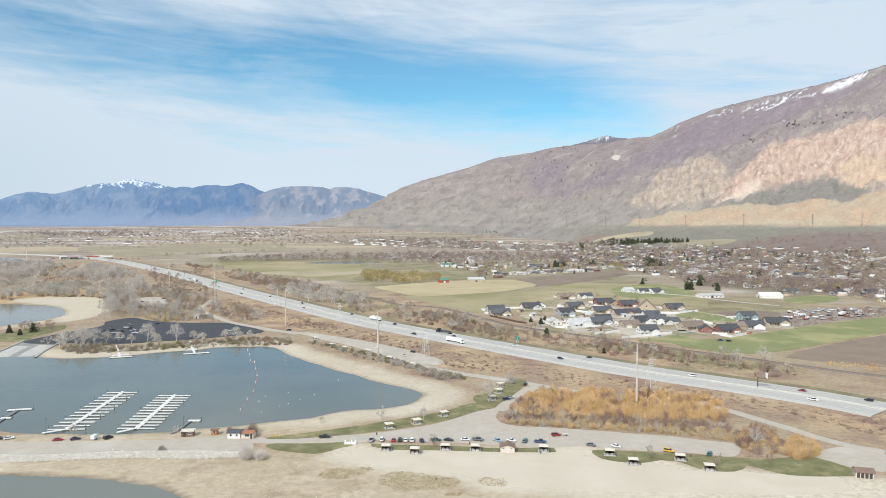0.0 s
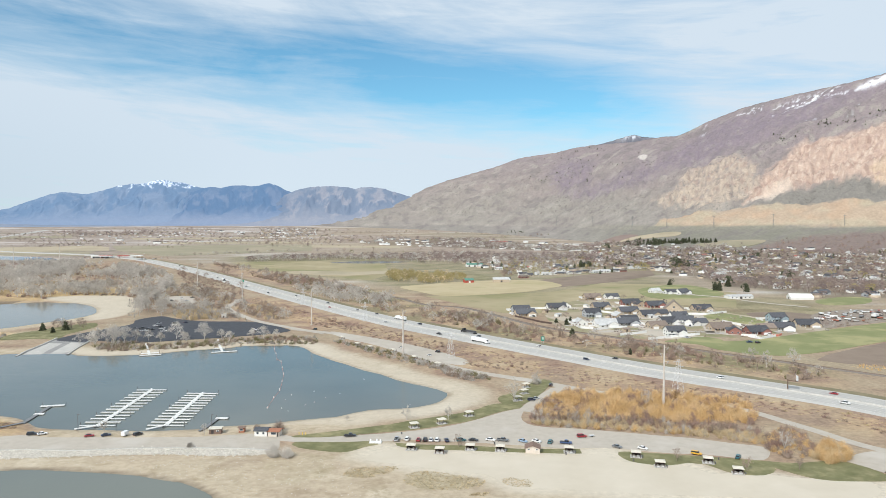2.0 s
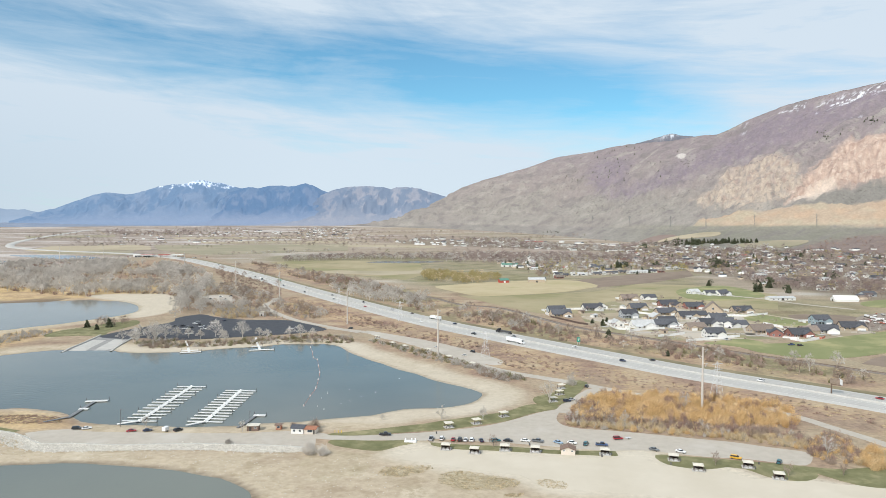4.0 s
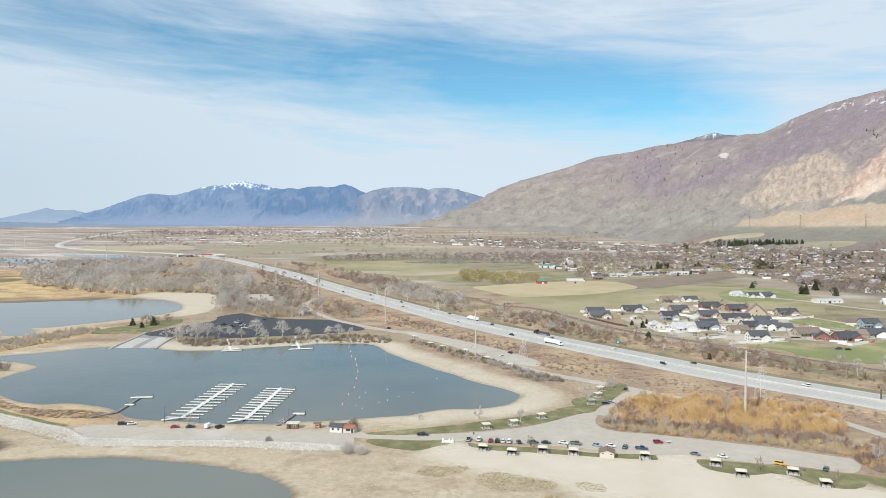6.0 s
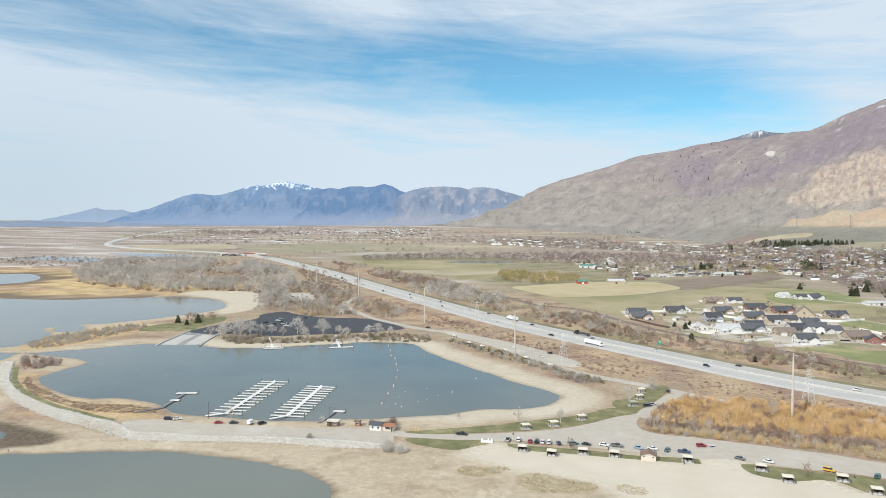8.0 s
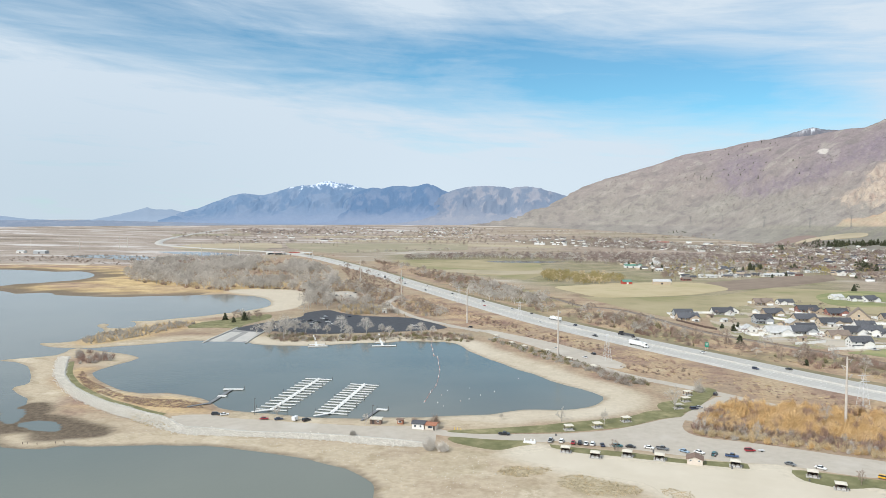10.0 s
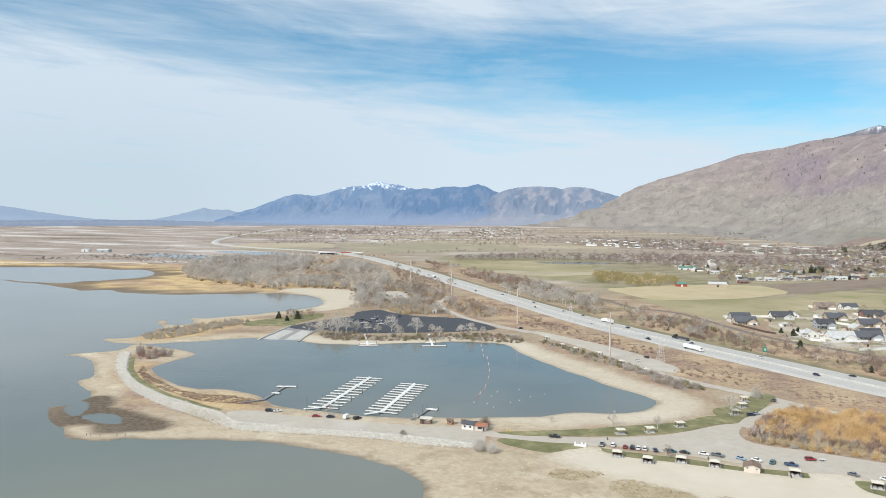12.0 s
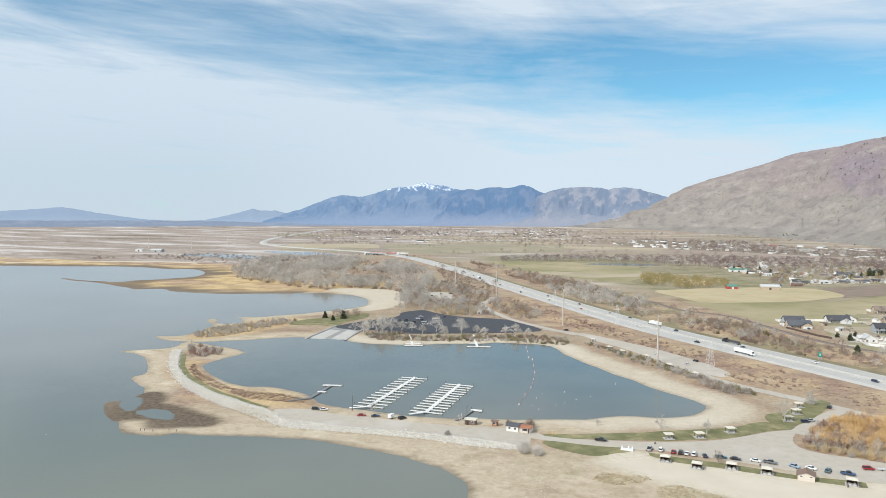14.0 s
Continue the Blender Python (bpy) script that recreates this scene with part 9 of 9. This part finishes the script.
HOMES = [(o.matrix_basis.translation.x, o.matrix_basis.translation.y, math.degrees(o.matrix_basis.to_euler().z)) for o in scene.objects if o.name.split(".")[0] == "house" and o.get("group") == "houses of the new subdivision"]
driveways(HOMES)
for i, (x, y, a) in enumerate(HOMES):
    if i % 2:
        m = pose(x, y, 0, 0, 0, a)
        fence([tuple((m @ Vector(c)).xy) for c in ((-12, 4, 0), (-12, 17, 0), (12, 17, 0), (12, 4, 0))], "white vinyl fence round a back yard", 1.8, panel=8.0)
for i, (x, y, a) in enumerate(HOMES):
    if i % 3 == 0:
        m = pose(x, y, 0, 0, 0, a)
        p = m @ Vector((5.4, -13, 0))
        kind, paint = (("pickup", "white"), ("suv", "black"), ("sedan", "silver"), ("suv", "white"))[i // 3 % 4]
        car(kind, paint, pose(p.x, p.y, height(p.x, p.y) + 0.34, 0, 0, a + 90), "%s %s on a concrete drive" % (paint, {"pickup": "pickup truck", "suv": "sport utility car", "sedan": "sedan"}[kind]), "car", "vehicles on drives")


def junk_yard():
    rng = np.random.default_rng(9)
    paints = [PAINT["white"], PAINT["silver"], M["rust_red"], M["tile_orange"], PAINT["white"], PAINT["silver"], M["concrete"], PAINT["white"], PAINT["white"], M["concrete"], PAINT["grey"], PAINT["silver"]]
    shapes = {}
    places = [(357, 743, 1.7, 0), (380, 760, 1.8, 4), (426, 763, 1.8, 7), (447, 767, 1.6, 8)]
    ring = [(371, 773), (400, 815), (442, 824), (481, 813), (492, 798), (471, 771), (430, 750), (391, 734), (366, 730)]
    for x, y in spots_in(ring, 74, rng):
        places.append((x, y, float(rng.uniform(0.55, 1.15)), int(rng.integers(len(paints)))))
    for x, y, size, k in places:
        m = on_land(x, y, float(rng.uniform(0, 180)), 0.2) @ Matrix.Diagonal((size, size * 1.15, size * float(rng.uniform(0.6, 1.2)), 1))
        if k in shapes:
            base = shapes[k].matrix_basis.to_scale()
            copy_thing(shapes[k], m @ Matrix.Diagonal((1 / base.x, 1 / base.y, 1 / base.z, 1)))
            continue
        t = thing("farm_trailer", m, "old farm trailer or machine in the storage yard", "farm machine", "machines of the storage yard")
        part("box", boxed(-2.4, 2.4, -1.1, 1.1, 0.9, 2.2, bevel=0.1), paints[k], t)
        part("frame", boxed(-3.4, 4.0, -0.5, 0.5, 0.55, 0.89), M["steel"], t)
        for sx in (-1.8, 1.8):
            part("axle_wheels", rod(bmesh.new(), (sx, -1.2, 0.5), (sx, 1.2, 0.5), 0.5, 0.5, 10), M["tyre"], t)
        shapes[k] = t


junk_yard()

# ---- service station by the far junction ----
t = thing("service_station", on_land(-868, 1800, 12), "white service station with red canopies", "service station")
b = part("shop", boxed(-52, -6, 6, 24, -0.5, 5.5), M["stucco_white"], t)
part("shop_fascia", boxed(-52.4, -5.6, 5.6, 24.4, 5.505, 6.3), M["white_paint"], b)
part("shop_glazing", boxed(-48, -10, 5.85, 5.98, 0.6, 3.4), M["glass"], b)
part("diner", boxed(20, 46, 8, 26, -0.5, 6.0), M["stucco_white"], t)
for lo, hi in ((-30, 2), (14, 40), (52, 72)):
    c = part("canopy", boxed(lo, hi, -16, 2, 4.4, 6.3), ROOFS["red"] if lo == 14 else M["white_paint"], t)
    part("red_band", boxed(lo - 0.2, hi + 0.2, -16.2, 2.2, 6.305, 6.8), ROOFS["red"] if lo < 50 else M["stucco_white"], c)
    for x in (lo + 4, hi - 4):
        part("column", boxed(x - 0.5, x + 0.5, -8, -7, -0.5, 4.395), M["white_paint"], t)
for i in range(24):
    x, y = -960 + i * 10 + (i % 3) * 3, 1772 + (i % 4) * 5
    car("suv" if i % 2 else "pickup", ("white", "black", "silver", "red")[i % 4], on_land(x, y, 12 + 20 * (i % 3)), "%s vehicle at the service station" % ("white", "black", "silver", "red")[i % 4], "car", "vehicles at the service station")
# old mooring posts in the shallows
for x, y in ((-289, 284), (-291, 283.5), (-284, 284.5), (-277, 288), (-273, 289)):
    t = thing("mooring_post", pose(x, y, 0), "dark weathered mooring post in the shallows", "post", "mooring posts")
    part("post", rod(bmesh.new(), (0, 0, -1.2), (0, 0, 1.4), 0.17, 0.13), M["brown_wood"], t)
    part("cap", rod(bmesh.new(), (0, 0, 1.4), (0, 0, 1.46), 0.19, 0.1), M["pile"], t)
gable_house("marsh_barn", on_land(-1582, 1668, 10, 0.05), "white barn on the marsh's edge", "barn", 22, 14, 5, 0.35, WALLS["white"], ROOFS["pale"], [("front", 0, 0.05, 4, 3.6, "door")])
gable_house("marsh_barn", on_land(-1518, 1666, 5, 0.05), "long pale barn on the marsh's edge", "barn", 36, 16, 6, 0.35, WALLS["grey"], ROOFS["pale"], [("front", 0, 0.05, 4, 3.6, "door")])


def beach_stones():
    """Loose pale stones and drift scraps on the sand below the dike and round the bay."""
    rng = np.random.default_rng(31)
    p = spots_in([(-258, 338), (-240, 333), (-150, 335), (-96, 322), (-60, 300), (-60, 250), (-100, 262), (-125, 288), (-190, 303), (-250, 302)], 700, rng)
    v, f, n = [], [], 0
    for x, y in p:
        z, s = height(x, y), float(rng.uniform(0.10, 0.34))
        tip = [(1, 0, 0), (0, 1, 0), (-1, 0, 0), (0, -1, 0), (0, 0, 0.8), (0, 0, -0.5)]
        a = rng.uniform(0, 6.283)
        for q in tip:
            k = s * rng.uniform(0.7, 1.3)
            v.append((x + k * (q[0] * math.cos(a) - q[1] * math.sin(a)), y + k * (q[0] * math.sin(a) + q[1] * math.cos(a)), z + k * q[2]))
        f += [(n + i, n + (i + 1) % 4, n + 4) for i in range(4)] + [(n + (i + 1) % 4, n + i, n + 5) for i in range(4)]
        n += 6
    return tagged(new("beach_stones", mesh_of("beach_stones", v, f, [M["rock_face"]])), "loose pale stones scattered on the sand", "stones", kind="stuff")


beach_stones()

ribbon("dike_kerb", DIKE_CREST, [(-0.35, 0.0), (-0.35, 0.5), (0.35, 0.5), (0.35, 0.0)], M["concrete"], "pale concrete kerb along the dike's edge", "kerb", step=4)
thicket("straw_tufts", [(-278, 342), (-267, 342), (-240, 325), (-237, 319), (-253, 322), (-269, 331)], 260, [(LOW, B["straw"]), (LOW, B["straw"]), (LOW[:1], B["olive"])], (0.35, 0.8), "tall straw grass at the foot of the dike stones", 95, 0, "grass")
thicket("mid_conifers", HOMES_MID, 22, [(ROUND, B["dark"])], (0.8, 1.4), "dark conifers among the farm houses", 96, 0, "trees")
thicket("mid_trees", HOMES_MID, 130, [(FAR, B["grey"]), (FAR, B["town"]), (FAR[:1], B["yellow"])], (0.8, 1.5), "bare and budding trees among the farm houses", 97, 0, "trees")
